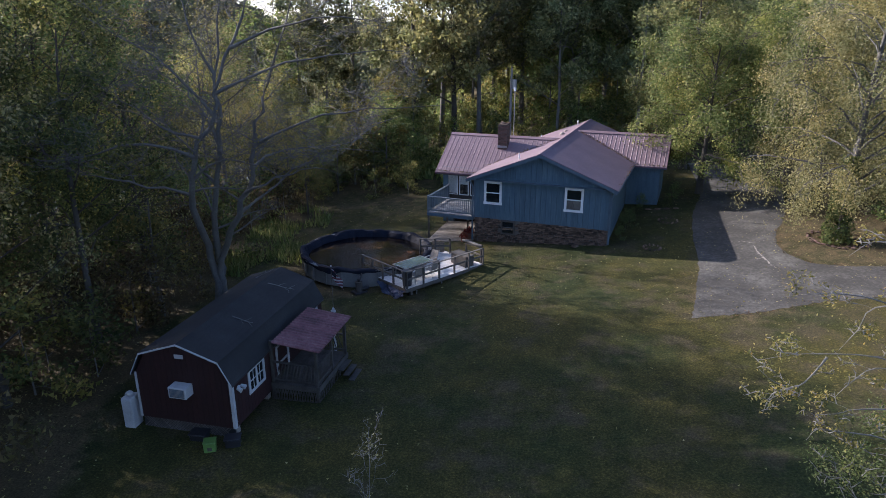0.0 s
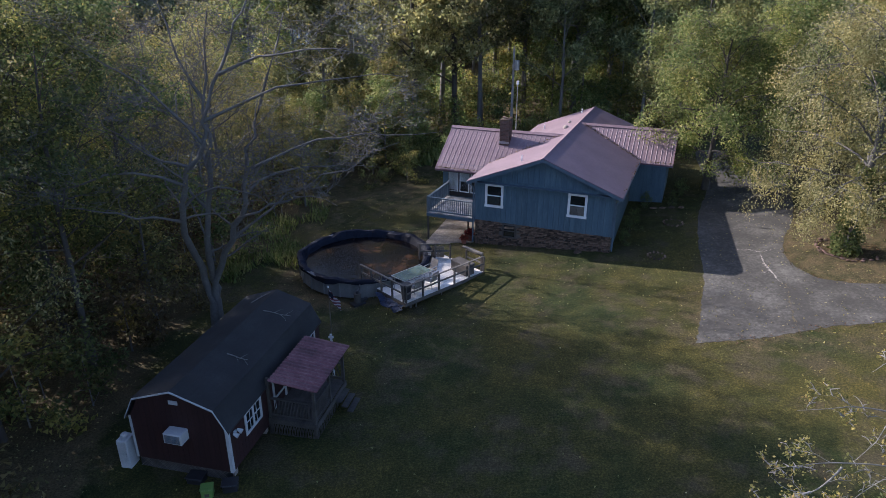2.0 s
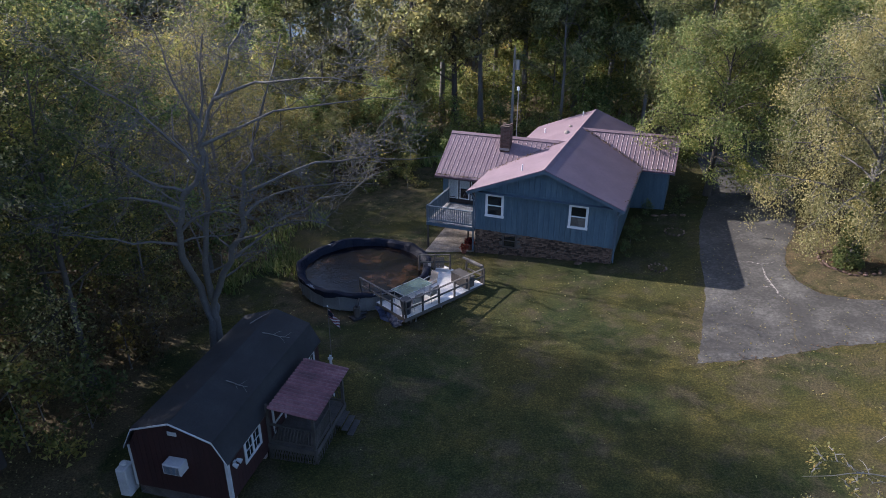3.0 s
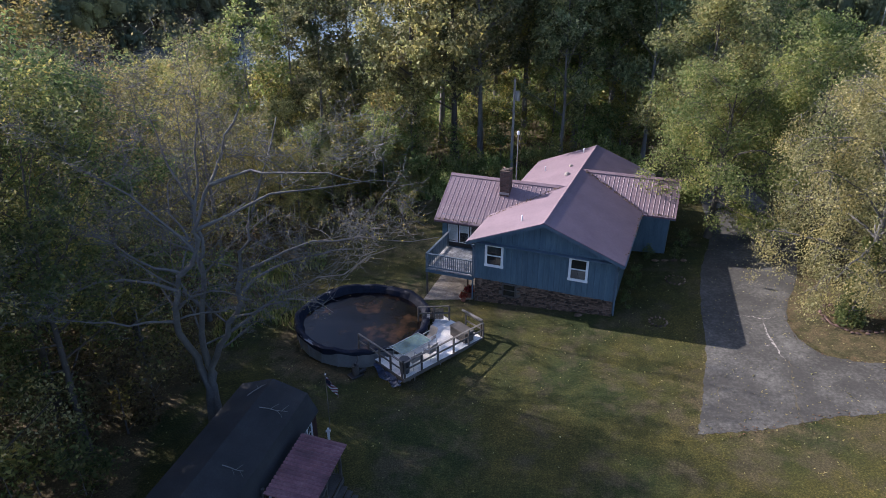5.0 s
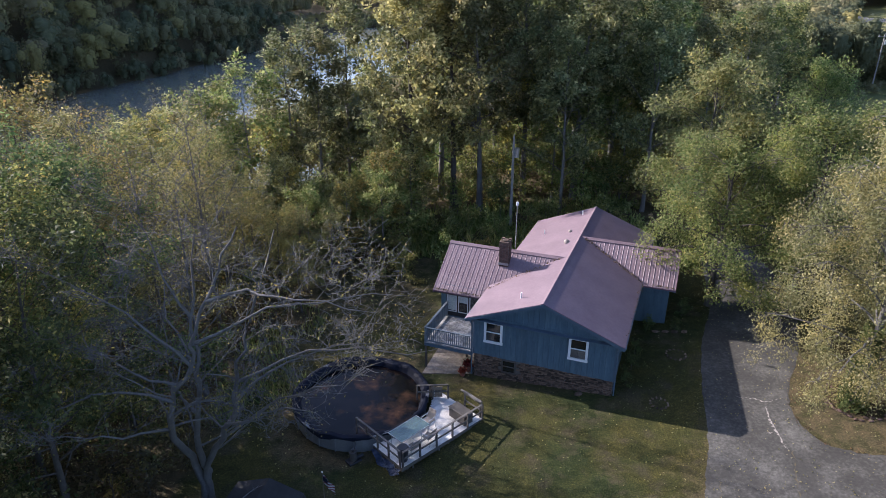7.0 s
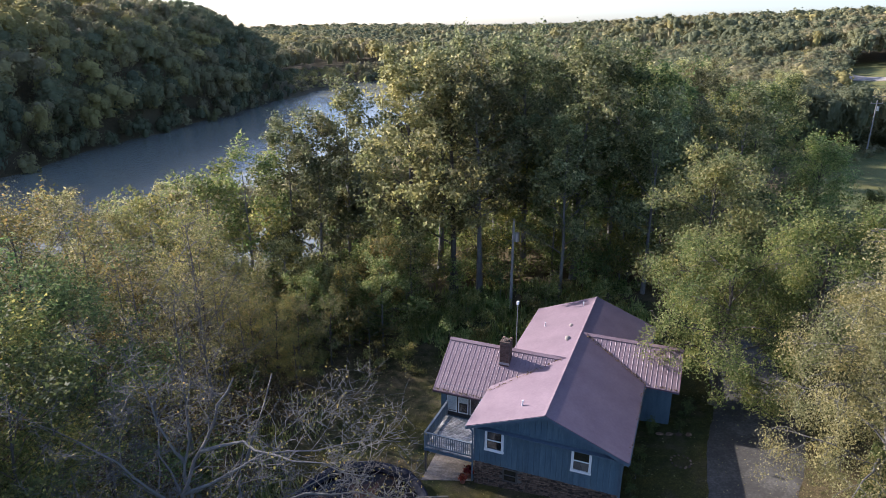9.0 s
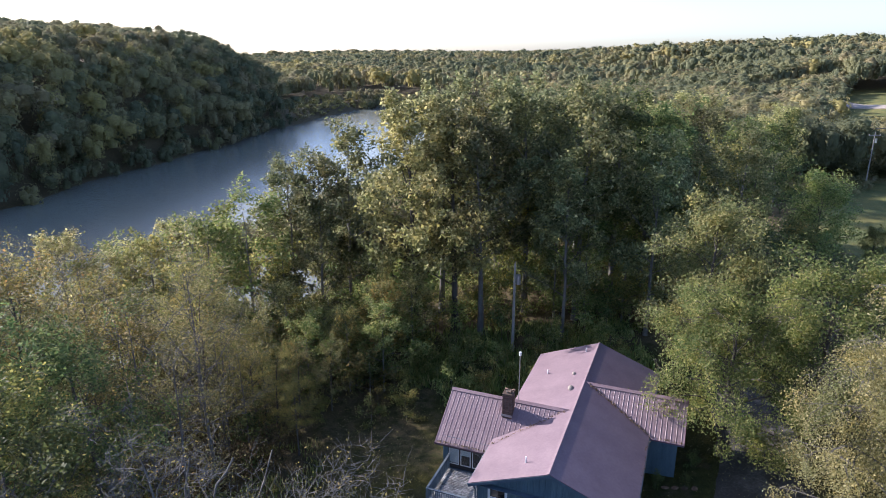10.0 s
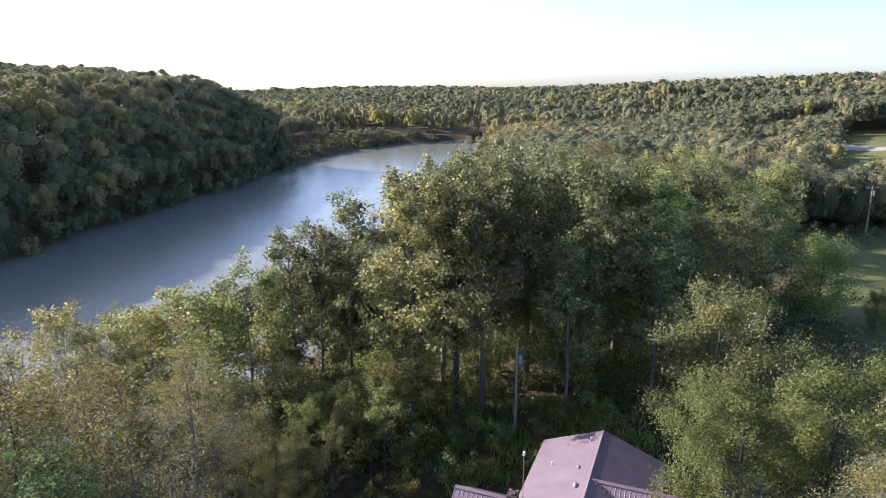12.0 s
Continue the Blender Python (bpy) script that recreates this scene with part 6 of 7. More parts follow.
def plank_panel(m):
    p = thing("gate", m, "small tan plank gate at the deck's house end", "gate")
    for k in range(5):
        part("plank", B(-0.36 + 0.145 * k, -0.225 + 0.145 * k, -0.012, 0.012, 0.06, 0.72 + 0.02 * (k % 2)), M_TANWOOD, p)
    for z in (0.18, 0.56):
        part("batten", B(-0.36, 0.355, 0.013, 0.04, z, z + 0.08), M_TANWOOD, p)


plank_panel(on_deck(DL - 0.55, 3.0, 140))


def flower_pot(x, y, s, rz, label):
    p = thing("flower_pot", pose(x, y, gz(x, y) + 0.03, 0, 0, rz) @ Matrix.Diagonal((s, s, s, 1)), label, "flower pot", "pots on the patio")
    bm = bmesh.new()
    bmesh.ops.create_cone(bm, cap_ends=True, segments=16, radius1=0.15, radius2=0.21, depth=0.3)
    bmesh.ops.transform(bm, matrix=Matrix.Translation((0, 0, 0.15)), verts=bm.verts[:])
    part("pot", bm, M_TERRACOTTA, p)
    bm = bmesh.new()
    bmesh.ops.create_cone(bm, cap_ends=True, segments=16, radius1=0.225, radius2=0.235, depth=0.05)
    bmesh.ops.transform(bm, matrix=Matrix.Translation((0, 0, 0.3)), verts=bm.verts[:])
    part("rim", bm, M_TERRACOTTA, p)
    rg = np.random.RandomState(int(10 * s) + 3)
    d = rg.normal(0, 1, (170, 3))
    d[:, 2] = np.abs(d[:, 2])
    d /= np.linalg.norm(d, axis=1)[:, None]
    V, F = leaf_blades(rg, d * rg.uniform(0.08, 0.34, (170, 1)) + np.array([0, 0, 0.36]), d, 0.14, 0.3, blade=4)
    f = new("foliage", fast_mesh("foliage", V, F, 4, L_RED))
    f.parent = p


for u, v, s, label in ((-4.35, 0.35, 1.15, "clay pot with red-leaved plant on the patio"), (-4.5, -0.2, 0.85, "small clay pot with reddish plant on the patio")):
    flower_pot(*house_at(u, v), s, 30 * s, label)


def bin_thing(m):
    b = thing("trash_can", m, "black plastic bin standing in the deck corner", "bin")
    bm = bmesh.new()
    bmesh.ops.create_cone(bm, cap_ends=True, segments=16, radius1=0.22, radius2=0.28, depth=0.7)
    bmesh.ops.transform(bm, matrix=Matrix.Translation((0, 0, 0.35)), verts=bm.verts[:])
    part("body", bm, M_BLACK, b)
    bm = bmesh.new()
    bmesh.ops.create_cone(bm, cap_ends=True, segments=16, radius1=0.30, radius2=0.24, depth=0.08)
    bmesh.ops.transform(bm, matrix=Matrix.Translation((0, 0, 0.745)), verts=bm.verts[:])
    part("lid", bm, M_BLACK, b)


bin_thing(on_deck(0.4, 0.42))

# folded tarp sagging under the deck's corner
bm = bmesh.new()
n = 14
rows = []
for i in range(n):
    t = i / (n - 1)
    rows.append([bm.verts.new((-0.07 - 0.10 * math.sin(j * 1.3 + i) - 0.05 * j, 0.05 + 2.1 * t, -0.1 - 0.13 * j * math.sin(math.pi * (0.15 + 0.85 * t)) + 0.03 * math.sin(i * 1.9))) for j in range(5)])
for a, b in zip(rows[:-1], rows[1:]):
    for j in range(4):
        bm.faces.new((a[j], a[j + 1], b[j + 1], b[j]))
bmesh.ops.solidify(bm, geom=bm.faces[:], thickness=0.02)
tp = tagged(mesh_object("tarp", bm, M_TARP), "crumpled blue pool cover hanging off the deck", "tarp")
tp.matrix_basis = dm

# pump beside the pool
def pump(m):
    p = thing("pool_pump", m, "dark pool pump with a round tank and hoses", "pump")
    part("tank", BAR((0, 0, 0.12), (0, 0, 0.62), 0.36, sides=16), M_WOODDARK, p)
    part("base", B(-0.35, 0.35, -0.25, 0.25, 0, 0.12, bevel=0.02), M_BLACK, p)
    part("motor", BAR((0.1, -0.1, 0.22), (0.5, -0.1, 0.22), 0.18, sides=12), M_BLACK, p)
    part("valve", BAR((0, 0, 0.62), (0, 0, 0.76), 0.16, sides=10), M_BLACK, p)
    pts = curve_pts([(0.1, 0, 0.7), (0.3, 0.2, 0.9), (0.35, 0.5, 0.7), (0.2, 0.8, 0.5)], 5)
    me = tubes_mesh("hose", [([tuple(q) for q in pts], [0.03] * len(pts), 6)], M_BLACK)
    h = new("hose", me)
    h.parent = p


pump(at(-4.3, 30.55, 40, 1, 0))

# shed
SY = -13.0
SM = pose(-8.68, 18.86, 0, 0, 0, SY)
SG = -1.45
SHED = thing("shed", SM, "dark red barn shed with black gambrel roof and white trim", "shed")
SW, SL = 1.75, 7.3
SE, SK, SP = 0.72, 1.48, 1.97
KN = 1.40


def shed():
    z0 = -1.02
    prof = [(-SW, z0), (SW, z0), (SW, SE), (KN - 0.05, SK - 0.06), (0, SP - 0.08), (-KN + 0.05, SK - 0.06), (-SW, SE)]
    part("front_wall", prism(bmesh.new(), prof, "y", 0.0, 0.1), M_SHEDRED, SHED)
    part("back_wall", prism(bmesh.new(), prof, "y", SL - 0.1, SL), M_SHEDRED, SHED)
    for s in (-1, 1):
        part("side_wall", B(s * SW - 0.05, s * SW + 0.05, 0.1, SL - 0.1, z0, SE), M_SHEDRED, SHED)
    w = 0.2
    u = -SW
    while u < SW - 0.02:
        a, b = u + 0.004, min(u + w, SW) - 0.004
        top = lambda q: (SP - (SP - SK) * abs(q) / KN) if abs(q) < KN else SK - (SK - SE) * (abs(q) - KN) / (SW - KN)
        part("wall_board", prism(bmesh.new(), [(a, z0), (b, z0), (b, top(b) - 0.1), (a, top(a) - 0.1)], "y", -0.018, 0.0), M_SHEDRED, SHED)
        u += w
    for k in range(36):
        part("wall_board", B(SW + 0.05, SW + 0.066, 0.1 + k * 0.2 + 0.004, 0.3 + k * 0.2 - 0.004, z0, SE - 0.02), M_SHEDRED, SHED)
    # roof in four planes of lapped courses
    for s in (-1, 1):
        for (u0, za), (u1, zb), n in (((0, SP), (KN + 0.06, SK), 8), ((KN + 0.05, SK), (SW + 0.14, SE - 0.05), 5)):
            r = part("roof", slab((s * u0, -0.1, za - 0.03), (s * u1, -0.1, zb - 0.03), (s * u1, SL + 0.1, zb - 0.03), (s * u0, SL + 0.1, za - 0.03), 0.05), M_BLACK, SHED)
            for i in range(n):
                f0, f1 = i / n, (i + 1) / n
                a, b = u0 + (u1 - u0) * f0, u0 + (u1 - u0) * (f1 + 0.02)
                z_a, z_b = za + (zb - za) * f0 - 0.007, za + (zb - za) * (f1 + 0.02)
                part("shingle_course", prism(bmesh.new(), [(s * a, z_a), (s * b, z_b), (s * b, z_b - 0.02), (s * a, z_a - 0.02)], "y", -0.11, SL + 0.11), M_SHEDROOF, r)
        # white edge trim
        for p, q in (((0, SP), (KN + 0.06, SK)), ((KN + 0.06, SK), (SW + 0.14, SE - 0.05))):
            part("rake_trim", slab((s * p[0], -0.14, p[1] - 0.01), (s * q[0], -0.14, q[1] - 0.01), (s * q[0], -0.112, q[1] - 0.01), (s * p[0], -0.112, p[1] - 0.01), 0.055), M_SHADEWHITE, SHED)
        part("corner_trim", B(s * SW - (0.025 if s > 0 else 0.06), s * SW + (0.066 if s > 0 else 0.025), -0.04, -0.02, z0, SE - 0.02), M_SHADEWHITE, SHED)
    part("corner_trim", B(SW + 0.067, SW + 0.085, -0.04, 0.08, z0, SE - 0.05), M_SHADEWHITE, SHED)
    part("floor_skid", B(-SW + 0.1, SW - 0.1, 0.1, SL - 0.1, z0 - 0.12, z0 - 0.01), M_WOODDARK, SHED)
    for v in (0.3, 2.5, 4.8, 7.0):
        for u in (-1.5, 0, 1.5):
            part("block", B(u - 0.2, u + 0.2, v - 0.1, v + 0.1, SG - 0.25, z0 - 0.12), M_CONCRETE, SHED)
    # lattice skirt
    lat = part("lattice", B(-SW, SW, 0.03, 0.035, SG, z0), M_BLACK, SHED, "grey diamond lattice skirt")
    i = -SW
    while i < SW - 0.05:
        for d in (-1, 1):
            a, b = i, i + d * (z0 - SG)
            if -SW <= b <= SW:
                part("slat", BAR((a, 0.02 + 0.006 * d, SG + 0.02), (b, 0.02 + 0.006 * d, z0), 0.01, 0.03), M_RAIL, lat)
        i += 0.11
    # gable vent
    part("vent", B(-0.16, 0.16, -0.045, -0.018, 1.4, 1.54), M_SHADEWHITE, SHED)
    # window with white shutters-like trim on the long side
    for v0, v1 in ((1.1, 2.0), (6.0, 6.7)):
        wn_ = part("window", B(SW + 0.066, SW + 0.075, v0, v1, -0.22, 0.5), M_GLASS, SHED, "white-framed divided shed window")
        bm = bmesh.new()
        for a in ((v0 - 0.12, v0, -0.32, 0.58), (v1, v1 + 0.12, -0.32, 0.58), (v0, v1, 0.5, 0.58), (v0, v1, -0.32, -0.22), ((v0 + v1) / 2 - 0.05, (v0 + v1) / 2 + 0.05, -0.22, 0.5)):
            box(bm, SW + 0.068, SW + 0.10, a[0], a[1], a[2], a[3])
        part("window_frame", bm, M_SHADEWHITE, wn_)
        bm = bmesh.new()
        box(bm, SW + 0.072, SW + 0.09, v0, v1, 0.12, 0.155)
        for q in (0.25, 0.75):
            box(bm, SW + 0.072, SW + 0.088, v0 + (v1 - v0) * q - 0.012, v0 + (v1 - v0) * q + 0.012, -0.22, 0.5)
        part("muntin", bm, M_SHADEWHITE, wn_)
    # flood lamp at the corner
    fl = part("flood_lamp", B(SW + 0.07, SW + 0.13, 0.28, 0.4, 0.3, 0.42), M_SHADEWHITE, SHED, "white twin flood lamp")
    for v in (0.22, 0.46):
        bm = bmesh.new()
        bmesh.ops.create_cone(bm, cap_ends=True, segments=12, radius1=0.045, radius2=0.085, depth=0.18)
        bmesh.ops.transform(bm, matrix=pose(SW + 0.2, v, 0.36, 0, 110, 0), verts=bm.verts[:])
        part("lamp_head", bm, M_SHADEWHITE, fl)


shed()


def air_conditioner():
    a = thing("air_conditioner", SM @ pose(0.05, -0.018, 0.33), "white window air conditioner in the shed's gable", "air conditioner")
    part("case", B(-0.33, 0.33, -0.42, 0.0, -0.2, 0.2, bevel=0.02), M_SHADEWHITE, a)
    part("grille", B(-0.27, 0.27, -0.432, -0.421, -0.15, 0.15), M_WOODGREY, a)
    for k in range(7):
        part("fin", B(-0.26, 0.26, -0.442, -0.433, -0.13 + k * 0.042, -0.112 + k * 0.042), M_TRIMBLUE, a)


air_conditioner()


def white_cabinet():
    c = thing("storage_cabinet", SM @ pose(-SW - 0.42, 0.0, SG, 0, 0, 3), "tall white cabinet standing against the shed", "cabinet")
    part("body", B(-0.19, 0.19, -0.24, 0.24, 0, 1.16, bevel=0.02), M_SHADEWHITE, c)
    part("door", B(-0.17, 0.17, -0.262, -0.242, 0.04, 1.12, bevel=0.006), M_SHADEWHITE, c)
    part("handle", B(0.12, 0.145, -0.285, -0.263, 0.55, 0.7), M_METAL, c)


white_cabinet()
bm = bmesh.new()
bmesh.ops.create_icosphere(bm, subdivisions=2, radius=0.12)
lump = random.Random(9)
for v in bm.verts:
    v.co = Vector((v.co.x * 1.1, v.co.y * 1.1, max(-0.1, v.co.z * 0.8))) * lump.uniform(0.9, 1.08)
sack = mesh_object("sack", bm, M_SHADEWHITE)
sack.matrix_basis = SM @ pose(-SW - 0.42, -0.02, SG + 1.25)
tagged(sack, "crumpled white sack on top of the cabinet", "sack")


def crate():
    x, y = -7.62, 17.85
    c = thing("crate", pose(x, y, SG + 0.0, 0, 0, 12), "lime green plastic crate on the grass", "crate")
    part("body", B(-0.19, 0.19, -0.17, 0.17, 0, 0.36, bevel=0.03), M_GREENBOX, c)
    part("lid", B(-0.205, 0.205, -0.185, 0.185, 0.362, 0.4, bevel=0.015), M_GREENBOX, c)
    part("label_plate", B(-0.07, 0.07, -0.176, -0.172, 0.1, 0.22), M_WOODDARK, c)


crate()


def tub(x, y, w, d, h, rz):
    c = thing("storage_tub", pose(x, y, SG, 0, 0, rz), "black plastic tub by the shed's foot", "tub")
    part("body", B(-w, w, -d, d, 0, h, bevel=0.04), M_BLACK, c)
    part("rim", B(-w - 0.03, w + 0.03, -d - 0.03, d + 0.03, h + 0.002, h + 0.05, bevel=0.015), M_BLACK, c)


tub(-6.95, 18.1, 0.24, 0.18, 0.32, 10)
tub(-8.2, 18.5, 0.28, 0.2, 0.24, -8)


def porch():
    """Lean-to porch with posts, rails and a rusty metal roof."""
    u0, u1, v0, v1 = SW + 0.09, SW + 1.95, 2.5, 5.35
    zf = -0.66
    p = thing("porch", SM, "small timber porch with a rusty red metal roof", "porch")
    u = u0
    while u < u1 - 0.05:
        part("floor_board", B(u + 0.004, u + 0.136, v0, v1, zf - 0.04, zf), M_WOODPORCH, p)
        u += 0.14
    part("fascia", B(u0, u1, v0 - 0.04, v0 - 0.002, zf - 0.22, zf - 0.002), M_WOODPORCH, p)
    part("fascia", B(u1 + 0.002, u1 + 0.04, v0, v1, zf - 0.22, zf - 0.002), M_WOODPORCH, p)
    zr0, zr1 = 1.08, 0.88
    for u, v in ((u1 - 0.06, v0 + 0.06), (u1 - 0.06, v1 - 0.06), (u0 + 0.06, v0 + 0.06), (u1 - 0.06, (v0 + v1) / 2)):
        top = zr0 + (zr1 - zr0) * (u - u0) / (u1 - u0) - 0.06
        part("post", BAR((u, v, SG - 0.1), (u, v, top), 0.1), M_WOODPORCH, p)
    part("beam", BAR((u1 - 0.06, v0 - 0.15, zr1 - 0.03), (u1 - 0.06, v1 + 0.15, zr1 - 0.03), 0.08, 0.1), M_WOODPORCH, p)
    for a, b in (((u1 - 0.06, v0 + 0.06), (u1 - 0.06, (v0 + v1) / 2)), ((u0 + 0.06, v0 + 0.06), (u1 - 0.06, v0 + 0.06)), ((u1 - 0.06, v1 - 0.06), (u0 + 0.06, v1 - 0.06))):
        part("rail", BAR((*a, zf + 0.82), (*b, zf + 0.82), 0.1, 0.05), M_WOODPORCH, p)
        part("rail", BAR((*a, zf + 0.12), (*b, zf + 0.12), 0.05, 0.07), M_WOODPORCH, p)
        n = 14
        for i in range(1, n):
            q = Vector((*a, zf)).lerp(Vector((*b, zf)), i / n)
            d = (Vector((*b, zf)) - Vector((*a, zf))) / n
            part("lattice_slat", BAR(q + Vector((0, 0, 0.14)), q + d * 1.4 * (1 if i < n - 2 else 0.3) + Vector((0, 0, 0.8)), 0.012, 0.035), M_WOODPORCH, p)
    # lattice under the floor
    for (ax, ay), (bx, by) in (((u0, v0 - 0.02), (u1, v0 - 0.02)), ((u1 + 0.02, v0), (u1 + 0.02, v1))):
        for i in range(18):
            for d in (0, 2):
                f0, f1 = i / 18, min(1, max(0, (i + d - 1) / 18 + 0.02))
                part("skirt_slat", BAR((ax + (bx - ax) * f0, ay + (by - ay) * f0, SG), (ax + (bx - ax) * f1, ay + (by - ay) * f1, zf - 0.2), 0.01, 0.03), M_WOODPORCH, p)
    # steps
    for k in range(3):
        part("step", B(u1 + 0.05 + 0.22 * k, u1 + 0.29 + 0.22 * k, v1 - 1.2, v1 - 0.3, zf - 0.2 - 0.18 * k, zf - 0.16 - 0.18 * k), M_WOODPORCH, p)
    r = part("roof", slab((u0 + 0.25, v0 - 0.2, zr0), (u1 + 0.2, v0 - 0.2, zr1), (u1 + 0.2, v1 + 0.15, zr1), (u0 + 0.25, v1 + 0.15, zr0), 0.03), M_RUST, p)
    n = 17
    for i in range(n):
        va, vb = v0 - 0.2 + (v1 - v0 + 0.35) * i / n, v0 - 0.2 + (v1 - v0 + 0.35) * (i + 1) / n
        bm = bmesh.new()
        pr = [(va, 0.004), (va + 0.05, 0.045), (va + 0.09, 0.045), (vb - 0.04, 0.004)]
        lo = [bm.verts.new((u0 + 0.23, v, zr0 + z)) for v, z in pr]
        hi = [bm.verts.new((u1 + 0.22, v, zr1 - 0.003 + z)) for v, z in pr]
        for j in range(3):
            bm.faces.new((lo[j], hi[j], hi[j + 1], lo[j + 1]))
        part("roof_sheet", bm, M_RUST, r)
    # open white door frame on the shed wall
    d = part("door_frame", B(SW + 0.068, SW + 0.11, 3.0, 3.1, zf, 0.5), M_SHADEWHITE, p, "white door frame")
    part("door_trim", B(SW + 0.068, SW + 0.11, 3.9, 4.0, zf, 0.5), M_SHADEWHITE, d)
    part("door_trim", B(SW + 0.068, SW + 0.11, 3.1, 3.9, 0.42, 0.5), M_SHADEWHITE, d)
    part("door_trim", B(SW + 0.068, SW + 0.10, 3.1, 3.9, -0.3, -0.22), M_SHADEWHITE, d)


porch()

# dead branches lying on the shed roof
for k, (u, v, rz, l) in enumerate(((0.5, 2.5, 10, 0.8), (0.3, 5.6, 25, 1.1), (-0.6, 6.3, 60, 0.8))):
    rg = np.random.RandomState(90 + k)
    z = SP - (SP - SK) * abs(u) / KN + 0.03
    tubes = []
    L = limb_path(rg, (0, 0, 0.02), rz, 0, l, 0, 6)
    L[:, 2] = 0.03
    tubes.append((L, np.linspace(0.022, 0.008, 6), 5))
    for j in (2, 3, 4):
        S2 = limb_path(rg, L[j], rz + rg.choice((-50, 50)), 6, l * 0.4, 0, 4)
        tubes.append((S2, np.linspace(0.009, 0.004, 4), 4))
    ob = new("fallen_branch", tubes_mesh("fallen_branch", tubes, M_BARKPALE))
    ob.matrix_basis = SM @ pose(u, v, z, 0, 19 if u > 0 else -19, 0)
    tagged(ob, "dead fallen branch lying on the shed roof", "branch")


# flag on its pole behind the shed
def flag_material():
    m, n, l, b = material("striped_cloth")
    tc = n.new("ShaderNodeTexCoord")
    sp = n.new("ShaderNodeSeparateXYZ")
    l.new(tc.outputs["Object"], sp.inputs[0])
    w = n.new("ShaderNodeMath")
    w.operation = "MULTIPLY"
    w.inputs[1].default_value = 6.8
    l.new(sp.outputs["Z"], w.inputs[0])
    f = n.new("ShaderNodeMath")
    f.operation = "FRACT"
    l.new(w.outputs[0], f.inputs[0])
    r = ramp(n, [(0.49, (0.50, 0.50, 0.53)), (0.51, (0.16, 0.035, 0.055))])
    l.new(f.outputs[0], r.inputs[0])
    l.new(r.outputs[0], b.inputs["Base Color"])
    b.inputs["Roughness"].default_value = 0.85
    return m


M_FLAG = flag_material()


def flag():
    x, y = -4.95, 26.6
    p = thing("flagpole", pose(x, y, gz(x, y)), "thin dark flagpole with a small striped flag", "flagpole")
    part("pole", BAR((0, 0, -0.1), (0, 0, 3.0), 0.03, sides=8), M_WOODDARK, p)
    bm = bmesh.new()
    nx, nz = 10, 6
    g = [[bm.verts.new((0.02 + 0.055 * i, -0.02 * i + 0.04 * math.sin(i * 0.9 + k * 0.3), 2.9 - 0.09 * k - 0.055 * i)) for i in range(nx)] for k in range(nz)]
    for k in range(nz - 1):
        for i in range(nx - 1):
            bm.faces.new((g[k][i], g[k][i + 1], g[k + 1][i + 1], g[k + 1][i]))
    bmesh.ops.solidify(bm, geom=bm.faces[:], thickness=0.004)
    part("cloth", bm, M_FLAG, p, "striped cloth")
    bm = bmesh.new()
    prism(bm, [(0.025, 2.9), (0.22, 2.7), (0.22, 2.45), (0.025, 2.65)], "y", -0.09, -0.085)
    part("canton", bm, M_LINER, p, "dark blue corner of the flag")
    part("finial", BAR((0, 0, 3.0), (0, 0, 3.06), 0.06, sides=8), M_WHITE, p)


flag()


# white post by the shed's far corner
def marker_post():
    x, y = -4.55, 24.4
    p = thing("marker_post", pose(x, y, gz(x, y)), "white post with a short cross arm beside the shed", "post")
    part("post", B(-0.045, 0.045, -0.045, 0.045, -0.2, 2.0, bevel=0.008), M_SHADEWHITE, p)
    part("cross_arm", B(-0.1, 0.1, -0.03, 0.03, 1.82, 1.9), M_SHADEWHITE, p)


marker_post()


# poles
def utility_pole(x, y, h, label, arm=False, mat=M_WOODGREY):
    p = thing("utility_pole", pose(x, y, gz(x, y)), label, "utility pole")
    part("pole", tubes_to_bm([((0, 0, -0.3), (0, 0, h))], 0.28, 0.18), mat, p)
    part("transformer", BAR((0.28, -0.1, h - 1.75), (0.28, -0.1, h - 0.95), 0.42, sides=14), M_METAL, p)
    part("bracket", BAR((0, -0.05, h - 1.2), (0.2, -0.1, h - 1.2), 0.06), M_METAL, p)
    part("insulator", BAR((0, 0, h), (0, 0, h + 0.2), 0.09, sides=8), M_CONCRETE, p)
    if arm:
        part("cross_arm", BAR((-1.1, 0, h - 0.4), (1.1, 0, h - 0.4), 0.1, 0.12), M_WOODGREY, p)
        for u in (-1.0, 0.0, 1.0):
            part("insulator", BAR((u, 0, h - 0.34), (u, 0, h - 0.12), 0.09, sides=8), M_CONCRETE, p)
    return p


def tubes_to_bm(segs, w0, w1):
    bm = bmesh.new()
    for a, b in segs:
        bmesh.ops.create_cone(bm, cap_ends=True, segments=10, radius1=w0 / 2, radius2=w1 / 2, depth=b[2] - a[2], matrix=Matrix.Translation((a[0], a[1], (a[2] + b[2]) / 2)))
    return bm


utility_pole(6.05, 58.5, 8.0, "weathered utility pole with a grey transformer behind the house")
utility_pole(78.2, 124.6, 10.2, "brown wooden utility pole with a cross arm by the field", True, M_WOODGREY)


def wire(a, b, sag, name="power_line"):
    pts = []
    for i in range(17):
        t = i / 16
        p = Vector(a).lerp(Vector(b), t)
        p.z -= sag * 4 * t * (1 - t)
        pts.append(tuple(p))
    ob = new(name, tubes_mesh(name, [(pts, [0.03] * 17, 4)], M_BLACK))
    tagged(ob, "thin black overhead power line", "power line")


zt = gz(78.2, 124.6) + 11.0
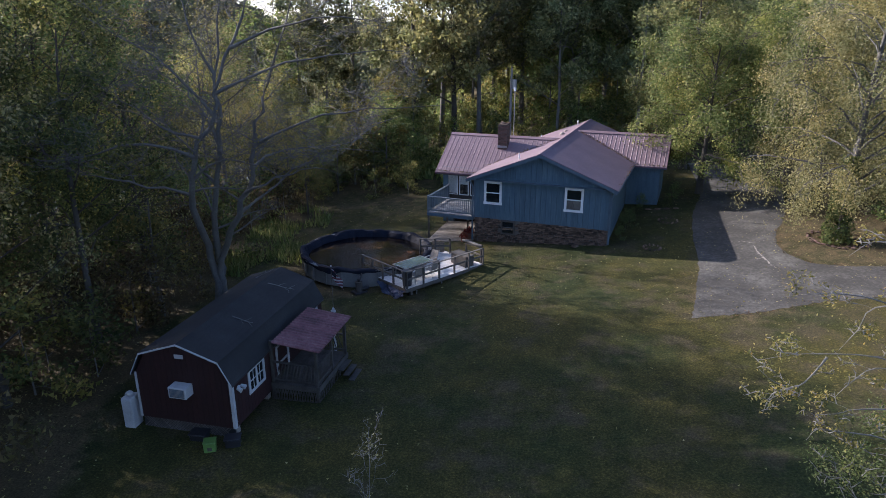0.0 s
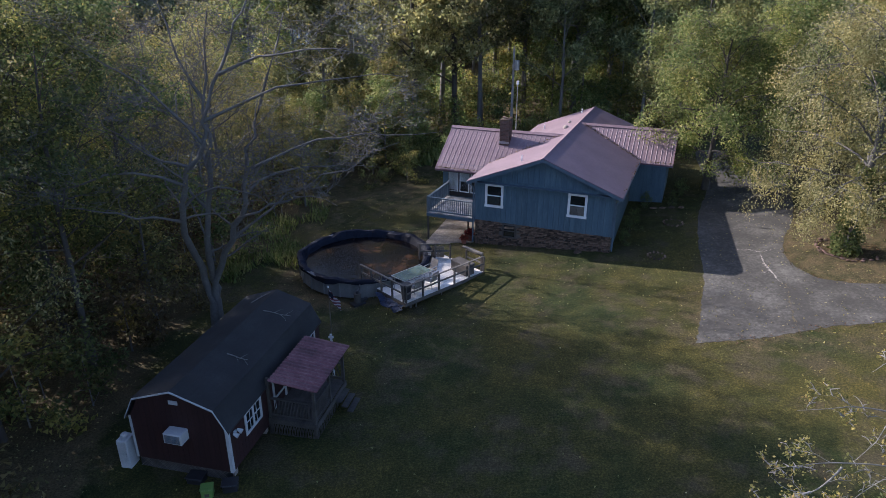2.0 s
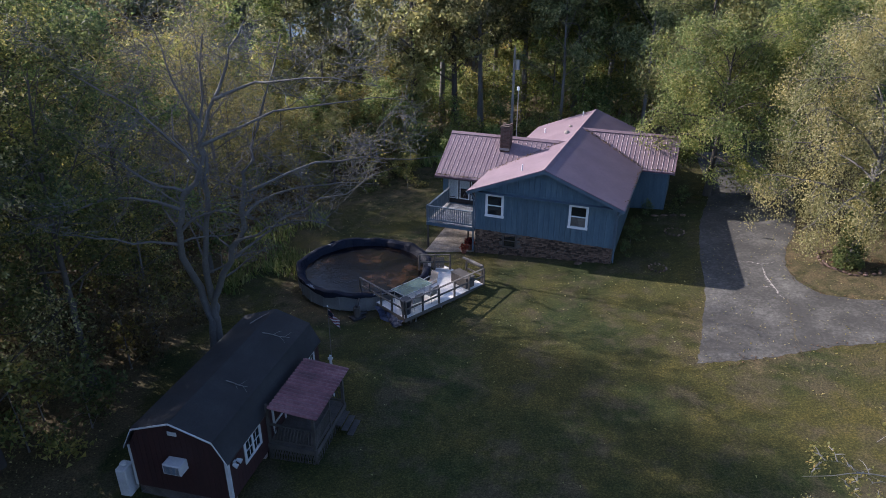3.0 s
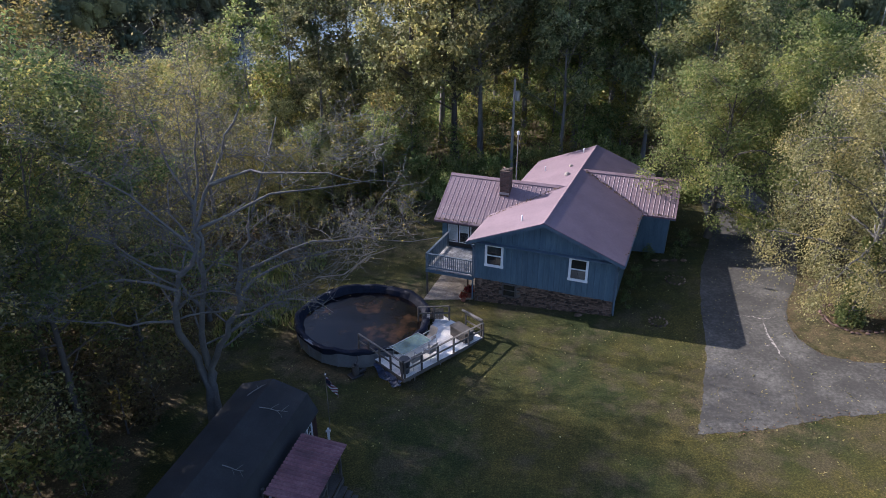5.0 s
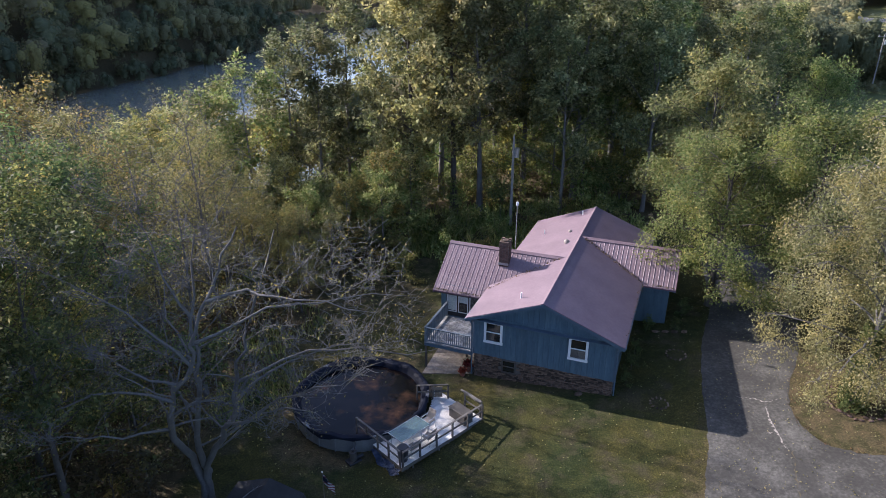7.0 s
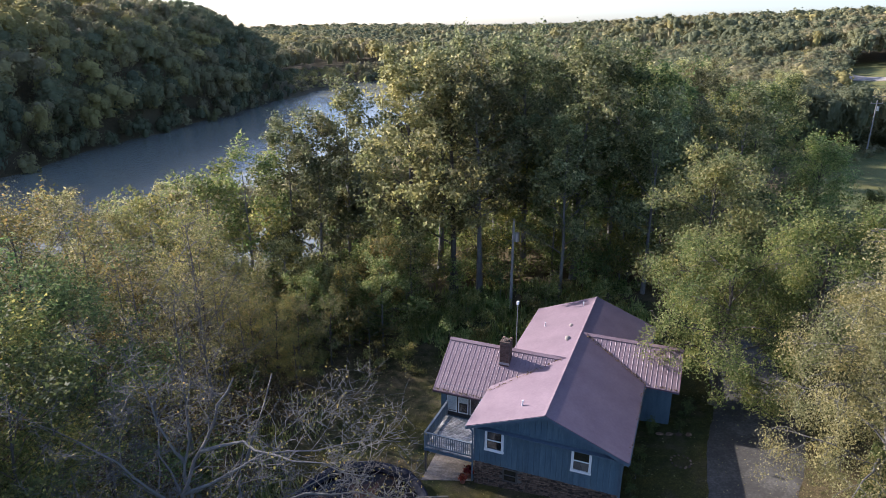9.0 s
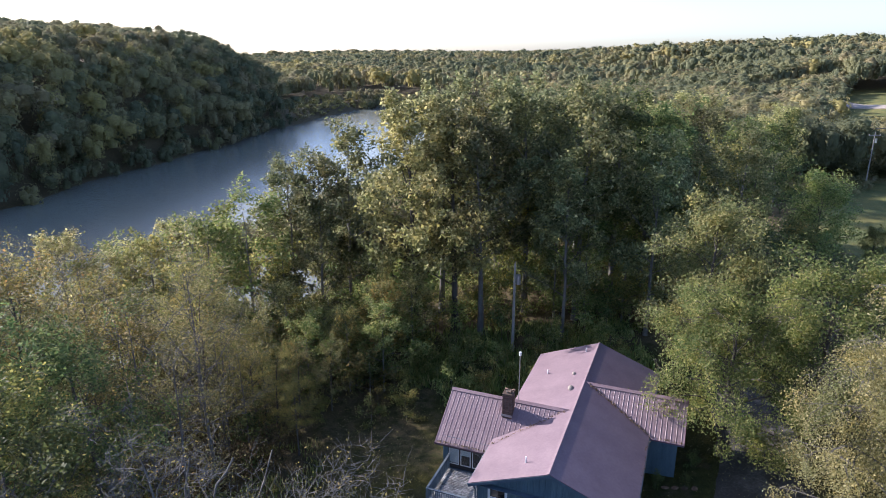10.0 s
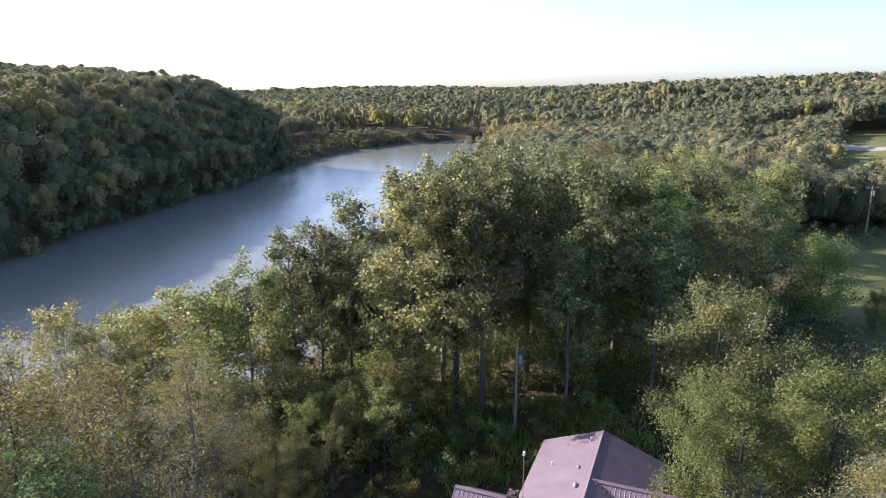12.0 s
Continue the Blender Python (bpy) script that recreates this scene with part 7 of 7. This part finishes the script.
for du in (-1.0, 0.0, 1.0):
    wire((78.2 + du, 124.6, zt), (190.0 + du, 190.0, zt + 2), 1.5)

# antenna mast behind the chimney
ax_, ay_ = house_at(-3.5, 6.6)
mast = thing("antenna_mast", pose(ax_, ay_, 0), "slim mast with a small white cap behind the chimney", "antenna")
part("mast", BAR((0, 0, 4.2), (0, 0, 8.0), 0.05, sides=8), M_METAL, mast)
part("cap", BAR((0, 0, 8.0), (0, 0, 8.22), 0.16, sides=8), M_WHITE, mast)


# low shrubs along the house's shaded side
for k, (u, v, s) in enumerate(((4.5, 1.2, 0.22), (4.6, 2.6, 0.28), (4.6, 4.2, 0.25), (5.0, 6.9, 0.26), (6.6, 7.4, 0.22), (6.9, 9.2, 0.3))):
    x, y = house_at(u, v)
    plant("bush_c", x, y, s, 0.05)


# rings of edging stones on the side lawn
def stone_ring(x, y, r, n, label):
    g = thing("flower_ring", pose(x, y, gz(x, y)), label, "flower bed")
    rg = random.Random(int(x * 10))
    for i in range(n):
        a = 2 * math.pi * i / n
        bm = bmesh.new()
        bmesh.ops.create_icosphere(bm, subdivisions=1, radius=0.085)
        bmesh.ops.transform(bm, matrix=pose(r * math.cos(a), r * math.sin(a), 0.04, rg.uniform(0, 90), 0, math.degrees(a)) @ Matrix.Diagonal((0.8, rg.uniform(1, 1.5), 0.6, 1)), verts=bm.verts[:])
        part("stone", bm, M_STONE, g)


stone_ring(11.37, 33.08, 0.45, 12, "small ring of pale edging stones on the lawn")
stone_ring(13.59, 37.25, 0.55, 13, "ring of pale stones round a bare patch")


# low wall of stones round the birch
def birch_border():
    g = thing("stone_border", pose(20.9, 32.2, gz(20.9, 32.2)), "low border of reddish stones round the birch", "stone border")
    rg = random.Random(15)
    for i in range(22):
        a = radians(110 + 190 * i / 21 + rg.uniform(-3, 3))
        r = 1.45 + rg.uniform(-0.14, 0.14)
        x, y = r * math.cos(a), r * math.sin(a)
        bm = bmesh.new()
        bmesh.ops.create_icosphere(bm, subdivisions=1, radius=0.12)
        z = gz(20.9 + x, 32.2 + y) - gz(20.9, 32.2)
        bmesh.ops.transform(bm, matrix=pose(x, y, z + 0.04, rg.uniform(-15, 15), rg.uniform(-15, 15), math.degrees(a)) @ Matrix.Diagonal((0.8, rg.uniform(0.8, 1.9), 0.4, 1)), verts=bm.verts[:])
        part("stone", bm, M_BRICK if i % 4 else M_STONE, g)


birch_border()
IV = np.random.RandomState(21)
n = 2600
th, hh = IV.uniform(0, 2 * np.pi, n), IV.uniform(0, 1, n) ** 1.3 * 4.5
rr = 0.3 + 0.5 * IV.uniform(0, 1, n) * (1 - hh / 6)
C = np.column_stack([rr * np.cos(th), rr * np.sin(th), hh])
V, F = leaf_blades(IV, C, np.column_stack([np.cos(th), np.sin(th), 0 * th]), 0.17, 0.3)
ivy = new("ivy", fast_mesh("ivy", V, F, 3, L_DEEP))
ivy.matrix_basis = pose(20.5, 31.9, gz(20.5, 31.9))
tagged(ivy, "dark green ivy climbing the birch's foot", "ivy", kind="stuff")

# pale rocks and flat stepping stones by the house's shaded corner
def flat_stone(x, y, r, tall, rz, label):
    bm = bmesh.new()
    bmesh.ops.create_icosphere(bm, subdivisions=2, radius=r)
    rg = random.Random(int(100 * (x + y)))
    for v in bm.verts:
        v.co = v.co * rg.uniform(0.88, 1.1)
    bmesh.ops.transform(bm, matrix=Matrix.Diagonal((1.25, 0.85, tall, 1)), verts=bm.verts[:])
    ob = mesh_object("rock", bm, M_STONE)
    ob.matrix_basis = pose(x, y, gz(x, y) + 0.02, 0, 0, rz)
    tagged(ob, label, "rock", "rocks by the house")


hx, hy = house_at(2.2, -0.28)
flat_stone(hx, hy, 0.2, 0.5, 20, "pale rounded rock at the foot of the stonework")
for k in range(4):
    hx, hy = 13.2 + 0.55 * k, 39.85 - 0.09 * k
    flat_stone(hx, hy, 0.2, 0.18, 15 * k, "flat grey stepping stone beside the house")

# far road on the rise
far_line = curve_pts([(230, 222, 0), (185, 228, 0), (162, 239, 0), (154, 253, 0), (158, 276, 0)], 5)
far_side = [(q - p).normalized().cross(Vector((0, 0, 1))) * 3.4 for p, q in zip(far_line[:-1], far_line[1:])]
draped("road_far", [(p.x + d.x, p.y + d.y) for p, d in zip(far_line, far_side)] + [(p.x - d.x, p.y - d.y) for p, d in reversed(list(zip(far_line, far_side)))], M_CONCRETE, 0.25, 8, "pale road bending over the far rise", "road")

# fallen leaves on the lawn and the litter
LV = np.random.RandomState(31)
n = 26000
X, Y = LV.uniform(-24, 26, n), LV.uniform(10, 52, n)
p = 0.035 + 0.9 * lawn_value(X, Y)
k = (LV.uniform(0, 1, n) < p)
X, Y = X[k], Y[k]
C = np.column_stack([X, Y, ground_z(X, Y) + 0.03])
V, F = leaf_blades(LV, C, np.tile([0, 0, 3.0], (len(X), 1)), 0.078)
tagged(new("fallen_leaves", fast_mesh("fallen_leaves", V, F, 3, L_YELLOW)), "scattered brown and yellow fallen leaves", "fallen leaves", kind="stuff")

# leaves drifted along the roof's valleys and eaves
RL = np.random.RandomState(33)
roof_runs = [((-0.5, 6.1, 5.12), (-4.3, 3.3, 3.62), 130), ((0.3, 9.8, 5.2), (4.3, 7.7, 3.62), 260), ((-7.7, 3.25, 3.1), (-4.4, 3.25, 3.1), 150), ((4.32, 0.0, 3.58), (4.32, 7.6, 3.58), 60), ((4.4, 7.68, 3.56), (6.2, 7.68, 3.56), 60)]
C = np.concatenate([np.array(a) + (np.array(b) - np.array(a)) * RL.uniform(0, 1, (k, 1)) + RL.normal(0, 1, (k, 3)) * np.array([0.07, 0.07, 0.0]) + np.array([0, 0, 0.03]) for a, b, k in roof_runs])
V, F = leaf_blades(RL, C, np.tile([0, 0, 2.0], (len(C), 1)), 0.09)
rl = new("roof_leaves", fast_mesh("roof_leaves", V, F, 3, L_DEAD))
rl.matrix_basis = pose(5.5, 35.47, 0, 0, 0, -21.77)
tagged(rl, "brown dead leaves drifted in the roof valleys", "fallen leaves", kind="stuff")

# tall weeds at the lawn's edge past the pool
n = 5200
X, Y = RL.uniform(-13.0, -8.0, n), RL.uniform(33.5, 47.0, n)
k = np.sin(X * 1.3 + Y * 0.7) + np.sin(Y * 1.1 - X * 0.5) + 0.35 * (-9.0 - X) > RL.uniform(-0.3, 1.4, n)
X, Y = X[k], Y[k]
C = np.column_stack([X, Y, ground_z(X, Y)])
tip = C + np.column_stack([RL.normal(0, 0.16, len(X)), RL.normal(0, 0.16, len(X)), RL.uniform(0.25, 0.7, len(X))])
across = np.column_stack([RL.normal(0, 0.03, len(X)), RL.normal(0, 0.03, len(X)), 0 * X])
V = np.stack([C - across, C + across, tip], 1).reshape(-1, 3)
tagged(new("weeds", fast_mesh("weeds", V, np.arange(len(V)), 3, L_LIGHT)), "tall yellow-green weeds along the woods' edge", "weeds", kind="stuff")
n = 9000
X, Y = RL.uniform(-3.0, 17.0, n), RL.uniform(51.0, 63.0, n)
k = np.sin(X * 0.9 + Y * 0.6) + np.sin(Y * 0.8 - X * 0.7) > RL.uniform(-1.4, 1.0, n)
X, Y = X[k], Y[k]
C = np.column_stack([X, Y, ground_z(X, Y)])
tip = C + np.column_stack([RL.normal(0, 0.25, len(X)), RL.normal(0, 0.25, len(X)), RL.uniform(0.4, 1.1, len(X))])
across = np.column_stack([RL.normal(0, 0.07, len(X)), RL.normal(0, 0.07, len(X)), 0 * X])
V = np.stack([C - across, C + across, tip], 1).reshape(-1, 3)
tagged(new("weeds", fast_mesh("weeds", V, np.arange(len(V)), 3, L_LIGHT)), "tall bright green weeds behind the house", "weeds", kind="stuff")

# drift of dead leaves in the birch's bed and along the driveway's edges
DR = np.random.RandomState(35)
n = 900
ang, rad = DR.uniform(0, 6.2832, n), 1.5 * np.sqrt(DR.uniform(0, 1, n))
bed = np.column_stack([20.9 + rad * np.cos(ang), 32.2 + rad * np.sin(ang)])
run = np.array([inner[k] for k in DR.randint(12, 46, 140)]) + DR.normal(0, 0.12, (140, 2))
low_run = np.array([outer[k] for k in DR.randint(20, 64, 150)]) + DR.normal(0, 0.2, (150, 2))
P2 = np.concatenate([bed, run, low_run])
C = np.column_stack([P2, ground_z(P2[:, 0], P2[:, 1]) + 0.035])
V, F = leaf_blades(DR, C, np.tile([0, 0, 3.0], (len(C), 1)), 0.075)
tagged(new("leaf_drift", fast_mesh("leaf_drift", V, F, 3, L_DEAD)), "brown dead leaves drifted against the driveway's edges", "fallen leaves", kind="stuff")
